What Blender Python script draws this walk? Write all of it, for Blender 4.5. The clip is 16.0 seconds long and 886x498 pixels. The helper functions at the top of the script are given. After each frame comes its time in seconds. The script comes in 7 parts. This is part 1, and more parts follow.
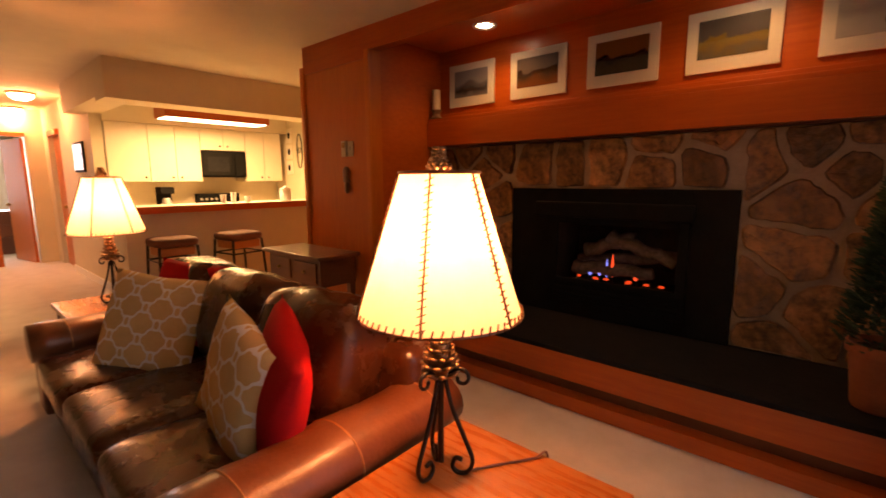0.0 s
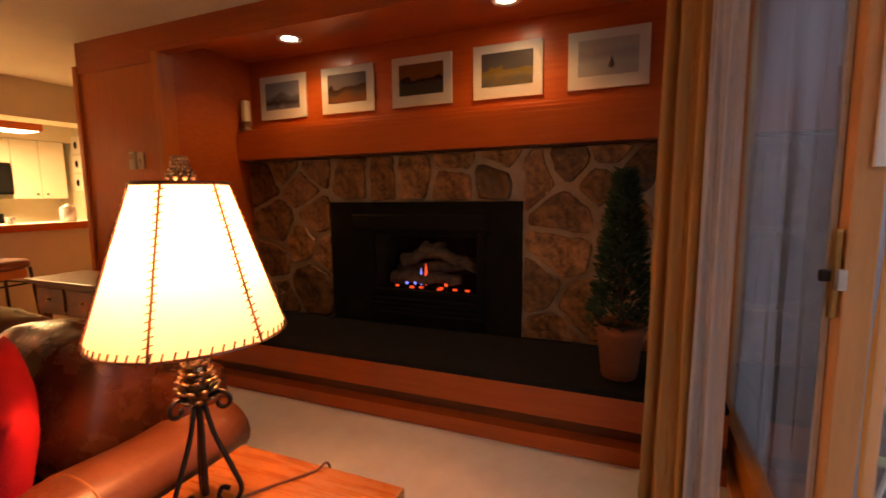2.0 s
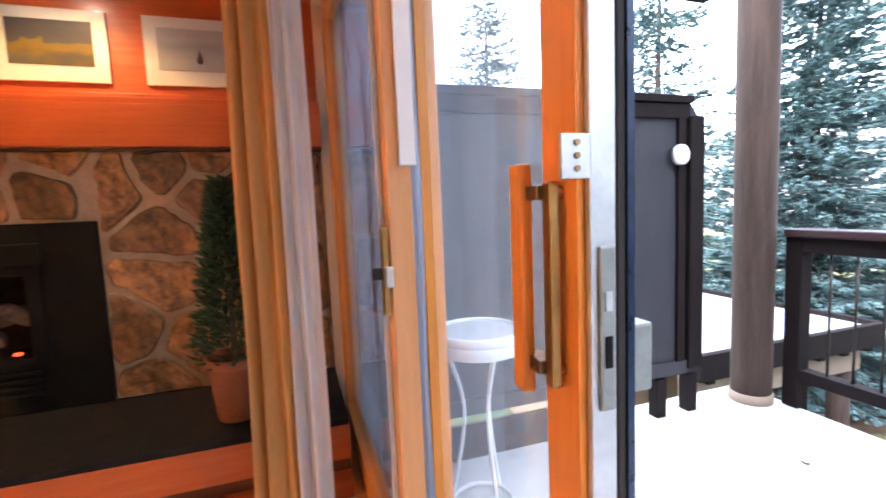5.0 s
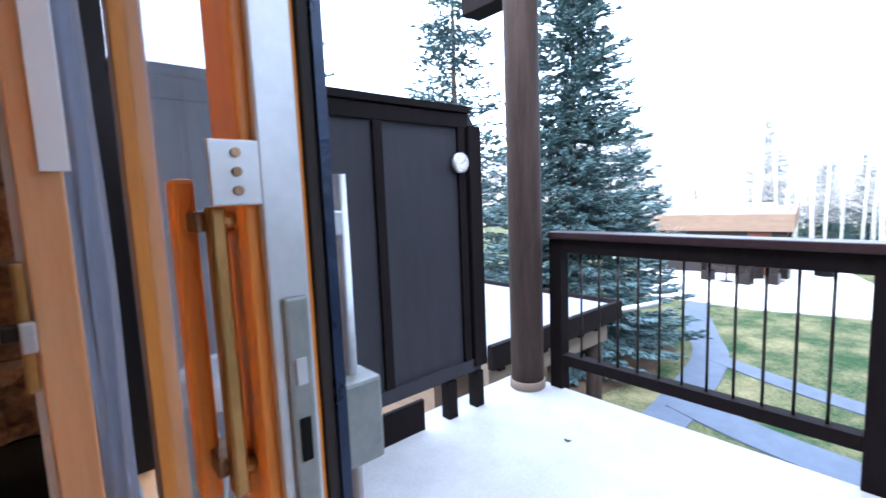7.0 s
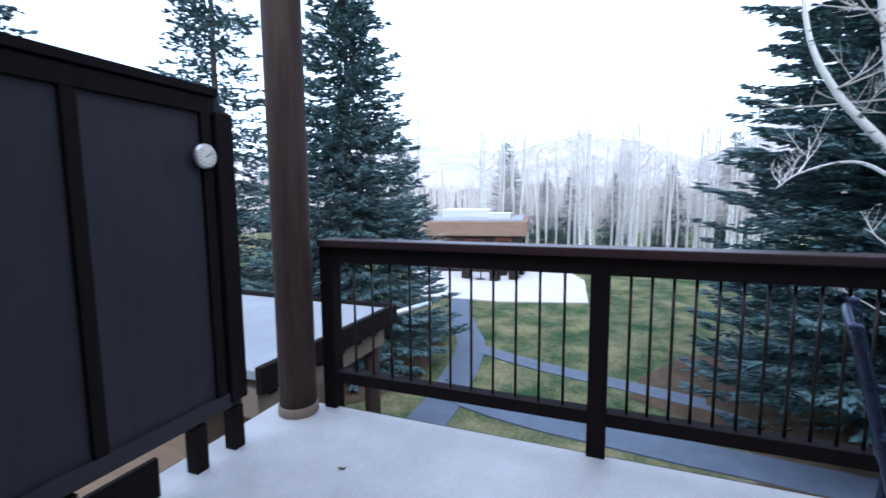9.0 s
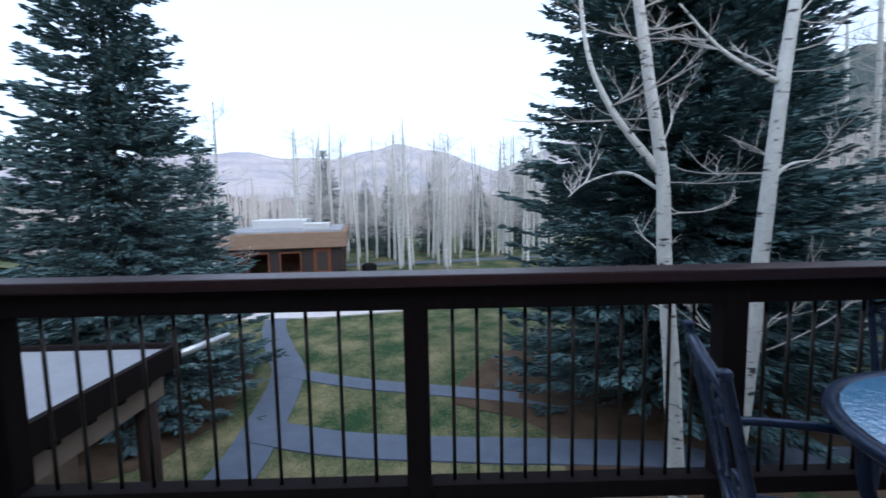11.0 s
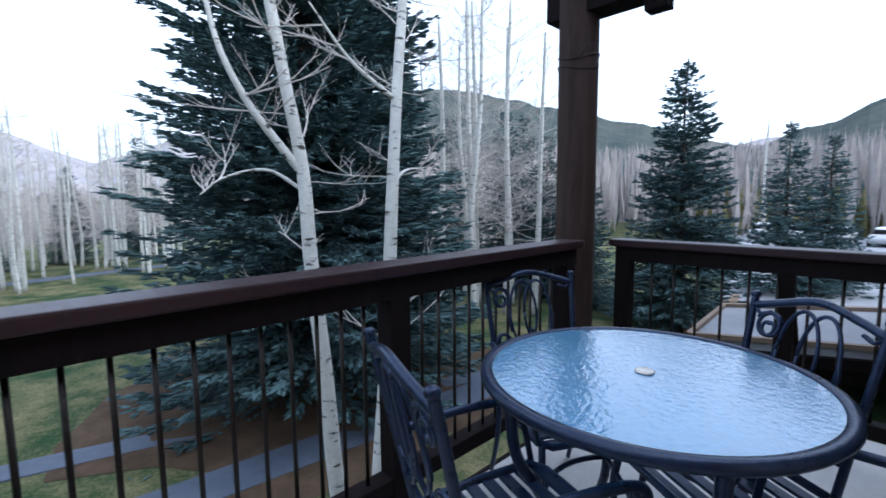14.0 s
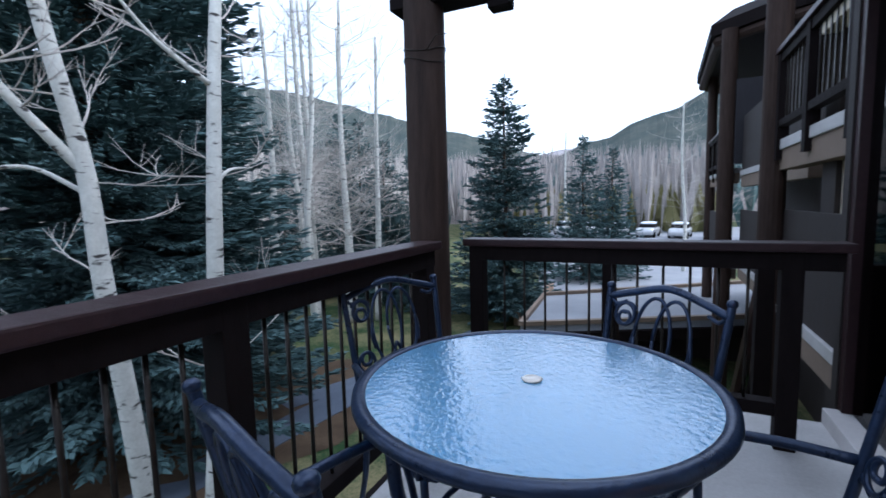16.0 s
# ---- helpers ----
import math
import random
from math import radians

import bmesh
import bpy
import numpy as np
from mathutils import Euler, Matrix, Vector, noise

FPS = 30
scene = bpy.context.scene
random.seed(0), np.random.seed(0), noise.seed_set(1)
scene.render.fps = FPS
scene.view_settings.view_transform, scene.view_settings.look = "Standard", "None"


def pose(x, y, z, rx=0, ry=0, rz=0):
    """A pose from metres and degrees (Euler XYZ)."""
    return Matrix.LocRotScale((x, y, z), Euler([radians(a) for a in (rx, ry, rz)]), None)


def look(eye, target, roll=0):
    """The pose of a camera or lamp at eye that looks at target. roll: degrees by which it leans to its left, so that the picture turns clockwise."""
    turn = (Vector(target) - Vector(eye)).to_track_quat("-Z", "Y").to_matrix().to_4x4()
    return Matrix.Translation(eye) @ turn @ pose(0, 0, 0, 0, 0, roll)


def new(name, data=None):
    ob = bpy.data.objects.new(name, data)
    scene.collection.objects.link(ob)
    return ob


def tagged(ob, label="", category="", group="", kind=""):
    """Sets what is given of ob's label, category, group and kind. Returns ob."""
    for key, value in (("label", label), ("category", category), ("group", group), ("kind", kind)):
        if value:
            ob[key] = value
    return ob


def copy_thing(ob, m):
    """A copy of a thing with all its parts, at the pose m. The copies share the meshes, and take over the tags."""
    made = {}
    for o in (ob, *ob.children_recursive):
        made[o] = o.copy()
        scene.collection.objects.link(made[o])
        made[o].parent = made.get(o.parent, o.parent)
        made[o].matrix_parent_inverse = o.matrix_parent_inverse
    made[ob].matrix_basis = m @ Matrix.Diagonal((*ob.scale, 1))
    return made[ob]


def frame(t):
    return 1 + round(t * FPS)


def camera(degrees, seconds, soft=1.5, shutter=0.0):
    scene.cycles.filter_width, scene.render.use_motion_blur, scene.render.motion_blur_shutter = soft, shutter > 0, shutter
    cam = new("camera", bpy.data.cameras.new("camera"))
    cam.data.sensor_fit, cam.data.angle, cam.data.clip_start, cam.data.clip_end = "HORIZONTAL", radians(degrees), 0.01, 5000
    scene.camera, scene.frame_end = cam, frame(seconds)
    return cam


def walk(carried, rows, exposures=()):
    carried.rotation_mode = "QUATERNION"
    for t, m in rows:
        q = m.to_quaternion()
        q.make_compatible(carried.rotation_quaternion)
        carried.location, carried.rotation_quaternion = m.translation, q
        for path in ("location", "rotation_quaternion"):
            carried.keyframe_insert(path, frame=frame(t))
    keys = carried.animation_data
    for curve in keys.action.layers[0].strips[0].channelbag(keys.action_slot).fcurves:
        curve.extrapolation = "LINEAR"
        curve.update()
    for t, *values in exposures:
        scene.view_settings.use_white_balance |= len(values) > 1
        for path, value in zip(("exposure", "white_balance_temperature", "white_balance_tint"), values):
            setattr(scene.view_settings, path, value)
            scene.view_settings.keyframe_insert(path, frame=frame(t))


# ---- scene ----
cam = camera(88.71, 16.0, soft=1.6, shutter=0.4)
PATH = [
    (0, look((0.205, -0.002, 1.33), (-1.1, 1.483, 1.027), -0.3)),
    (0.5, look((0.252, 0.041, 1.326), (-0.922, 1.634, 1.036), -0.2)),
    (1, look((0.324, 0.078, 1.321), (-0.723, 1.76, 1.046), -0.4)),
    (1.5, look((0.396, 0.1, 1.319), (-0.518, 1.86, 1.058), -0.7)),
    (2, look((0.444, 0.112, 1.313), (-0.326, 1.942, 1.074), -0.7)),
    (2.5, look((0.485, 0.115, 1.308), (-0.132, 2.003, 1.081), -1.0)),
    (3, look((0.509, 0.116, 1.308), (0.083, 2.058, 1.095), -1.1)),
    (3.5, look((0.520, 0.174, 1.263), (0.316, 2.157, 1.098), -1.2)),
    (4, look((0.568, 0.225, 1.246), (0.617, 2.220, 1.108), -1.6)),
    (4.5, look((0.623, 0.31, 1.248), (0.963, 2.275, 1.101), -2.2)),
    (4.7, look((0.650, 0.345, 1.256), (1.110, 2.285, 1.090), -2.3)),
    (6.8, pose(0.936, 0.484, 1.282, 83.74, 2.47, -38.72)),
    (7, pose(0.947, 0.481, 1.295, 83.60, 2.28, -41.15)),
    (7.5, pose(1.013, 0.527, 1.319, 83.07, 1.55, -47.97)),
    (8, pose(1.035, 0.529, 1.303, 83.33, 1.09, -55.01)),
    (8.5, pose(1.086, 0.544, 1.290, 83.51, 0.79, -61.93)),
    (8.7, pose(1.106, 0.568, 1.287, 83.56, 0.64, -64.73)),
    (10.8, pose(1.794, 0.587, 1.300, 84.25, 0.83, -88.00)),
    (11, pose(1.806, 0.574, 1.300, 84.40, 1.08, -90.83)),
    (11.5, pose(1.875, 0.528, 1.303, 84.07, 1.41, -97.77)),
    (12, pose(1.924, 0.513, 1.299, 83.78, 1.46, -105.23)),
    (12.5, pose(1.958, 0.515, 1.296, 83.59, 1.28, -113.04)),
    (13, pose(2.020, 0.530, 1.299, 83.47, 1.03, -120.81)),
    (13.5, pose(2.098, 0.532, 1.290, 83.57, 0.70, -128.17)),
    (14, pose(2.165, 0.507, 1.274, 83.98, 0.50, -134.62)),
    (14.5, pose(2.222, 0.462, 1.266, 84.38, 0.82, -139.89)),
    (15, pose(2.276, 0.412, 1.265, 84.38, 1.49, -144.82)),
    (15.5, pose(2.338, 0.367, 1.257, 84.26, 1.65, -149.79)),
    (16, pose(2.389, 0.344, 1.248, 84.28, 1.45, -155.04)),
]
walk(cam, PATH, exposures=[(0, 0.7, 7900, 30), (2.0, 0.9, 7400, 25), (3.0, 1.4, 6900, 19), (4.0, 2.4, 6100, 14), (4.7, 2.55, 5700, 12), (6.8, 1.7, 5100, 10),
                           (8.0, 0.95, 4950, 10), (8.7, 0.5, 4950, 10), (10.8, -0.4, 5100, 9), (12.5, -0.1, 5150, 9), (14, -0.05, 5150, 9), (16, -0.1, 5150, 9)])

# ---- light ----
world = bpy.data.worlds.new("world")
scene.world = world
world.use_nodes = True
_wn = world.node_tree
_sky = _wn.nodes.new("ShaderNodeTexSky")
_sky.sky_type, _sky.sun_disc = "NISHITA", False
_sky.sun_elevation, _sky.sun_rotation = radians(32), radians(250)
_sky.air_density, _sky.dust_density, _sky.ozone_density = 1.0, 3.0, 1.0
_bg = _wn.nodes["Background"]
_bg.inputs["Strength"].default_value = 0.15
_veil = _wn.nodes.new("ShaderNodeMixRGB")  # thin bright evening cloud over the whole sky
_veil.blend_type = "ADD"
_veil.inputs[0].default_value = 1.0
_veil.inputs[2].default_value = (8.6, 8.2, 7.9, 1)
_wn.links.new(_sky.outputs[0], _veil.inputs[1])
_wn.links.new(_veil.outputs[0], _bg.inputs["Color"])

sun = new("sun", bpy.data.lights.new("sun", "SUN"))
sun.data.energy, sun.data.angle, sun.data.color = 1.3, radians(70), (1.0, 0.97, 0.94)
sun.matrix_world = look((0, 0, 40), (6, 2, 30))


def lamp(name, at, watts, radius=0.04, color=(1.0, 0.345, 0.108), spot=None, aim=None):
    """A point lamp, or a spot with its cone in degrees, aimed at a place."""
    data = bpy.data.lights.new(name, "SPOT" if spot else "POINT")
    data.energy, data.color, data.shadow_soft_size = watts, color, radius
    if spot:
        data.spot_size, data.spot_blend = radians(spot), 0.6
    ob = new(name, data)
    ob.matrix_world = look(at, aim or (at[0], at[1] + 0.001, at[2] - 1))
    return ob


lamp("lamp_bulb", (-0.635, 0.94, 1.16), 54)
lamp("lamp_bulb", (-3.55, 0.80, 1.17), 44)
for sx in (-1.84, -0.27):
    lamp("downlight_bulb", (sx, 2.79, 2.40), 9, 0.035, (1.0, 0.52, 0.18), 140)
lamp("ceiling_bulb", (-7.9, 0.98, 2.26), 16, 0.08)
lamp("ceiling_bulb", (-9.6, 1.05, 2.26), 12, 0.08)
_tube = bpy.data.lights.new("kitchen_tube", "AREA")
_tube.shape, _tube.size, _tube.size_y, _tube.energy, _tube.color = "RECTANGLE", 0.25, 1.0, 60, (1.0, 0.62, 0.24)
new("kitchen_tube", _tube).matrix_world = look((-5.75, 2.50, 2.03), (-5.75, 2.501, 0))
# Added area lamp standing in for the bedroom window's daylight; no window is built.
_hall = bpy.data.lights.new("bedroom_daylight_stand_in", "AREA")
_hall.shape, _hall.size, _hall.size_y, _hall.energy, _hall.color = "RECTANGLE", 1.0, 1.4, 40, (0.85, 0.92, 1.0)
new("bedroom_daylight_stand_in", _hall).matrix_world = look((-12.3, 0.8, 1.5), (-9, 1.0, 0.8))

# ---- materials ----
def surf(name, c1, c2, scale=8.0, rough=0.6, metal=0.0, bump=0.15, bscale=60.0, stretch=(1, 1, 1), spread=0.0, rvar=0.1, coat=0.0,
         spec=0.5, detail=6.0, lo=0.42, hi=0.95):
    """A surface whose colour wanders between c1 and c2 at two scales, with fine relief. stretch draws the grain out; spread varies pieces."""
    m = bpy.data.materials.new(name)
    m.use_nodes = True
    nt, p = m.node_tree, m.node_tree.nodes["Principled BSDF"]
    L = nt.links.new
    tc = nt.nodes.new("ShaderNodeTexCoord")
    mp = nt.nodes.new("ShaderNodeMapping")
    mp.inputs["Scale"].default_value = stretch
    L(tc.outputs["Object"], mp.inputs["Vector"])
    big = nt.nodes.new("ShaderNodeTexNoise")
    big.inputs["Scale"].default_value, big.inputs["Detail"].default_value = scale, detail
    big.inputs["Roughness"].default_value = 0.65
    L(mp.outputs[0], big.inputs["Vector"])
    fine = nt.nodes.new("ShaderNodeTexNoise")
    fine.inputs["Scale"].default_value, fine.inputs["Detail"].default_value = bscale, 4.0
    L(mp.outputs[0], fine.inputs["Vector"])
    add = nt.nodes.new("ShaderNodeMath")
    add.operation = "MULTIPLY_ADD"
    add.inputs[1].default_value = 0.35
    L(fine.outputs[0], add.inputs[0])
    L(big.outputs[0], add.inputs[2])
    ramp = nt.nodes.new("ShaderNodeValToRGB")
    ramp.color_ramp.elements[0].position, ramp.color_ramp.elements[1].position = lo, hi
    ramp.color_ramp.elements[0].color, ramp.color_ramp.elements[1].color = (*c1, 1), (*c2, 1)
    L(add.outputs[0], ramp.inputs[0])
    colour = ramp.outputs[0]
    if spread:
        info = nt.nodes.new("ShaderNodeObjectInfo")
        hsv = nt.nodes.new("ShaderNodeHueSaturation")
        rng = nt.nodes.new("ShaderNodeMapRange")
        rng.inputs["To Min"].default_value, rng.inputs["To Max"].default_value = 1 - spread, 1 + spread
        L(info.outputs["Random"], rng.inputs["Value"])
        L(rng.outputs[0], hsv.inputs["Value"])
        L(colour, hsv.inputs["Color"])
        colour = hsv.outputs[0]
    L(colour, p.inputs["Base Color"])
    rr = nt.nodes.new("ShaderNodeMapRange")
    rr.inputs["To Min"].default_value, rr.inputs["To Max"].default_value = max(0.02, rough - rvar), min(1, rough + rvar)
    L(big.outputs[0], rr.inputs["Value"])
    L(rr.outputs[0], p.inputs["Roughness"])
    p.inputs["Metallic"].default_value = metal
    p.inputs["Specular IOR Level"].default_value = spec
    p.inputs["Coat Weight"].default_value = coat
    p.inputs["Coat Roughness"].default_value = 0.15
    if bump:
        b = nt.nodes.new("ShaderNodeBump")
        b.inputs["Strength"].default_value, b.inputs["Distance"].default_value = bump, 0.01
        L(add.outputs[0], b.inputs["Height"])
        L(b.outputs[0], p.inputs["Normal"])
    return m


def glow(name, colour, strength):
    m = bpy.data.materials.new(name)
    m.use_nodes = True
    p = m.node_tree.nodes["Principled BSDF"]
    p.inputs["Base Color"].default_value = (*colour, 1)
    p.inputs["Emission Color"].default_value = (*colour, 1)
    p.inputs["Emission Strength"].default_value = strength
    return m


def clear(name, colour=(1, 1, 1), rough=0.0, gloss=1.0, bump=0.0, bscale=60.0, base=0.04, haze=0.0, haze_colour=(0.6, 0.7, 0.75)):
    """Thin clear glass: straight through, with a gloss that grows at low angles; haze: the share that scatters
    (frosted, rippled, veiled).
    """
    m = bpy.data.materials.new(name)
    m.use_nodes = True
    nt = m.node_tree
    L = nt.links.new
    nt.nodes.remove(nt.nodes["Principled BSDF"])
    out = nt.nodes["Material Output"]
    t, g, mix, lw, pw, ma = (nt.nodes.new("ShaderNode" + k) for k in ("BsdfTransparent", "BsdfGlossy", "MixShader", "LayerWeight", "Math", "Math"))
    t.inputs[0].default_value = (*colour, 1)
    g.inputs["Roughness"].default_value = rough
    lw.inputs["Blend"].default_value = 0.5
    pw.operation, ma.operation, ma.use_clamp = "POWER", "MULTIPLY_ADD", True
    pw.inputs[1].default_value = 4.0
    ma.inputs[1].default_value, ma.inputs[2].default_value = gloss, base
    L(lw.outputs["Facing"], pw.inputs[0])
    L(pw.outputs[0], ma.inputs[0])
    L(ma.outputs[0], mix.inputs[0])
    through_ = t.outputs[0]
    if haze:
        d, tl, m1, m2 = (nt.nodes.new("ShaderNode" + k) for k in ("BsdfDiffuse", "BsdfTranslucent", "MixShader", "MixShader"))
        d.inputs[0].default_value = tl.inputs[0].default_value = (*haze_colour, 1)
        m1.inputs[0].default_value, m2.inputs[0].default_value = 0.35, haze
        L(d.outputs[0], m1.inputs[1])
        L(tl.outputs[0], m1.inputs[2])
        L(t.outputs[0], m2.inputs[1])
        L(m1.outputs[0], m2.inputs[2])
        through_ = m2.outputs[0]
    L(through_, mix.inputs[1])
    L(g.outputs[0], mix.inputs[2])
    L(mix.outputs[0], out.inputs["Surface"])
    if bump:
        tc, v, b = (nt.nodes.new("ShaderNode" + k) for k in ("TexCoord", "TexNoise", "Bump"))
        v.inputs["Scale"].default_value, v.inputs["Detail"].default_value = bscale, 2.0
        b.inputs["Strength"].default_value, b.inputs["Distance"].default_value = bump, 0.004
        L(tc.outputs["Object"], v.inputs["Vector"])
        L(v.outputs[0], b.inputs["Height"])
        L(b.outputs[0], g.inputs["Normal"])
    return m


M = dict(
    wall=surf("cream_wall_paint", (0.62, 0.55, 0.40), (0.70, 0.62, 0.46), 3, 0.75, bump=0.08, bscale=140),
    ceiling=surf("textured_ceiling_paint", (0.66, 0.60, 0.47), (0.74, 0.68, 0.54), 4, 0.85, bump=0.25, bscale=90),
    carpet=surf("pale_carpet", (0.60, 0.55, 0.49), (0.74, 0.69, 0.63), 5, 0.95, bump=0.7, bscale=320, spec=0.1),
    wood=surf("red_stained_wood", (0.38, 0.066, 0.008), (0.50, 0.112, 0.016), 3, 0.38, bump=0.06, bscale=26, stretch=(1, 6, 14), coat=0.15),
    # Lamplight is put into this stain: lighter and more orange than wood.
    wood_up=surf("upright_stained_wood_lit", (0.46, 0.105, 0.012), (0.58, 0.165, 0.024), 3, 0.38, bump=0.06, bscale=26, stretch=(14, 6, 1), coat=0.15),
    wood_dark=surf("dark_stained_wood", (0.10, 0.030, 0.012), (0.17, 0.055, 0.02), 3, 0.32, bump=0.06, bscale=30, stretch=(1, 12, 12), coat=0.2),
    table=surf("orange_oak_tabletop", (0.28, 0.085, 0.020), (0.46, 0.17, 0.045), 4, 0.28, bump=0.05, bscale=30, stretch=(1, 10, 10), coat=0.25),
    jamb=surf("honey_fir_wood", (0.68, 0.22, 0.022), (0.80, 0.31, 0.042), 4, 0.4, bump=0.06, bscale=30, stretch=(14, 14, 1)),
    jamb_pale=surf("faded_fir_wood", (0.58, 0.29, 0.11), (0.68, 0.37, 0.16), 4, 0.55, bump=0.08, bscale=30, stretch=(14, 14, 1)),
    jamb_trim=surf("orange_fir_trim", (0.52, 0.13, 0.014), (0.64, 0.20, 0.026), 4, 0.36, bump=0.06, bscale=30, stretch=(14, 14, 1), coat=0.15),
    mortar=surf("tan_mortar", (0.34, 0.25, 0.155), (0.50, 0.38, 0.25), 12, 0.9, bump=0.6, bscale=90),
    stone=surf("brown_fieldstone", (0.060, 0.030, 0.014), (0.50, 0.25, 0.090), 9, 0.36, lo=0.50, hi=0.90, bump=1.0, bscale=34, spread=0.5, rvar=0.25),
    slate=surf("black_slate", (0.010, 0.010, 0.011), (0.022, 0.021, 0.022), 6, 0.75, bump=0.25, bscale=40, spec=0.06),
    blackmetal=surf("black_enamel", (0.006, 0.006, 0.006), (0.012, 0.012, 0.011), 10, 0.7, 0.0, bump=0.04, spec=0.06),
    iron=surf("wrought_iron", (0.018, 0.015, 0.013), (0.045, 0.038, 0.032), 14, 0.38, 0.75, bump=0.3, bscale=60),
    copper=surf("bronzed_metal", (0.16, 0.09, 0.05), (0.36, 0.24, 0.14), 20, 0.3, 0.9, bump=0.2),
    brass=surf("aged_brass", (0.36, 0.22, 0.07), (0.52, 0.34, 0.13), 20, 0.35, 0.9, bump=0.1),
    zinc=surf("galvanised_steel", (0.48, 0.49, 0.50), (0.64, 0.65, 0.66), 12, 0.42, 0.7, bump=0.03),
    steel=surf("dull_lock_steel", (0.20, 0.21, 0.20), (0.34, 0.35, 0.33), 14, 0.5, 0.5, bump=0.08),
    leather=surf("brown_leather", (0.045, 0.013, 0.005), (0.095, 0.029, 0.010), 7, 0.27, bump=0.35, bscale=55, rvar=0.14, coat=0.12),
    leather_arm=surf("worn_tan_leather", (0.115, 0.036, 0.014), (0.19, 0.066, 0.028), 6, 0.34, bump=0.35, bscale=70, rvar=0.12, coat=0.1),
    piping=surf("tan_stitching", (0.34, 0.16, 0.06), (0.45, 0.22, 0.10), 30, 0.6),
    red=surf("red_velvet", (0.42, 0.008, 0.012), (0.60, 0.018, 0.022), 9, 0.8, bump=0.5, bscale=200, spec=0.2),
    tan=surf("tan_cotton", (0.52, 0.36, 0.17), (0.62, 0.45, 0.23), 12, 0.9, bump=0.4, bscale=260, spec=0.2),
    cream=surf("cream_cotton", (0.70, 0.64, 0.54), (0.78, 0.72, 0.62), 12, 0.9, bump=0.3, bscale=260, spec=0.2),
    drape=surf("gold_brown_drapery", (0.56, 0.29, 0.085), (0.70, 0.40, 0.14), 5, 0.85, bump=0.4, bscale=240, stretch=(1, 1, 0.15), spec=0.2),
    lining=surf("grey_drapery_lining", (0.70, 0.68, 0.69), (0.80, 0.78, 0.78), 5, 0.85, bump=0.3, bscale=200, spec=0.2),
    sheer=surf("grey_blue_curtain", (0.46, 0.48, 0.54), (0.60, 0.62, 0.68), 5, 0.9, bump=0.3, bscale=240, stretch=(1, 1, 0.15), spec=0.15),
    cabinet=surf("cream_cabinet_laminate", (0.72, 0.66, 0.52), (0.78, 0.72, 0.58), 5, 0.45, bump=0.03),
    worktop=surf("white_laminate", (0.70, 0.66, 0.58), (0.78, 0.74, 0.66), 8, 0.35, bump=0.03),
    seat=surf("rust_brown_seat_cloth", (0.12, 0.045, 0.025), (0.20, 0.075, 0.04), 14, 0.8, bump=0.3, bscale=160),
    ply=surf("orange_ply", (0.40, 0.15, 0.04), (0.50, 0.20, 0.06), 6, 0.5),
    mat_board=surf("cream_picture_mat", (0.74, 0.69, 0.58), (0.78, 0.73, 0.62), 10, 0.7, bump=0.05),
    terracotta=surf("terracotta", (0.22, 0.075, 0.035), (0.32, 0.12, 0.06), 9, 0.8, bump=0.3, bscale=70),
    topiary=surf("dark_conifer_leaves", (0.012, 0.035, 0.014), (0.035, 0.08, 0.03), 14, 0.7, bump=0.3),
    wicker=surf("woven_wicker", (0.16, 0.08, 0.035), (0.28, 0.16, 0.08), 30, 0.75, bump=0.5, bscale=120),
    wax=surf("cream_wax", (0.66, 0.56, 0.36), (0.74, 0.64, 0.44), 8, 0.5),
    log=surf("gas_fire_log", (0.06, 0.042, 0.03), (0.22, 0.155, 0.11), 10, 0.9, bump=0.9, bscale=40),
    soot=surf("sooty_firebrick", (0.014, 0.010, 0.008), (0.05, 0.036, 0.026), 9, 0.9, bump=0.5, bscale=40, spec=0.1),
    plastic=surf("cream_plastic", (0.62, 0.55, 0.40), (0.68, 0.60, 0.45), 10, 0.45),
    darkpaint=surf("dark_brown_stain", (0.006, 0.004, 0.004), (0.013, 0.009, 0.009), 5, 0.75, spec=0.10, bump=0.25, bscale=45, stretch=(5, 5, 1)),
    panelpaint=surf("charcoal_painted_plywood", (0.019, 0.018, 0.022), (0.032, 0.030, 0.036), 2.5, 0.6, spec=0.3, bump=0.2, bscale=40, stretch=(6, 6, 1)),
    railcap=surf("red_brown_handrail", (0.018, 0.008, 0.009), (0.036, 0.016, 0.018), 5, 0.42, spec=0.35, bump=0.2, bscale=40, stretch=(8, 1, 8)),
    deck=surf("pale_painted_deck", (0.40, 0.39, 0.38), (0.60, 0.59, 0.58), 2.2, 0.55, bump=0.2, bscale=60),
    pole=surf("brown_peeled_log", (0.022, 0.013, 0.010), (0.062, 0.040, 0.031), 4, 0.7, spec=0.2, bump=0.3, bscale=30, stretch=(6, 6, 0.6)),
    alu=surf("blue_black_cast_aluminium", (0.010, 0.018, 0.042), (0.026, 0.044, 0.095), 20, 0.30, 0.35, bump=0.25, bscale=90),
    white=surf("white_enamel", (0.78, 0.79, 0.80), (0.84, 0.85, 0.86), 9, 0.4, bump=0.05),
    grass=surf("autumn_lawn", (0.024, 0.054, 0.020), (0.22, 0.19, 0.10), 0.75, 0.95, bump=1.0, bscale=24, spec=0.1, detail=12, lo=0.57, hi=0.88),
    litter=surf("needle_litter", (0.05, 0.034, 0.022), (0.12, 0.085, 0.055), 2.0, 0.95, bump=0.8, bscale=40, spec=0.1),
    asphalt=surf("blue_grey_asphalt", (0.062, 0.078, 0.110), (0.108, 0.130, 0.172), 3, 0.8, bump=0.4, bscale=160),
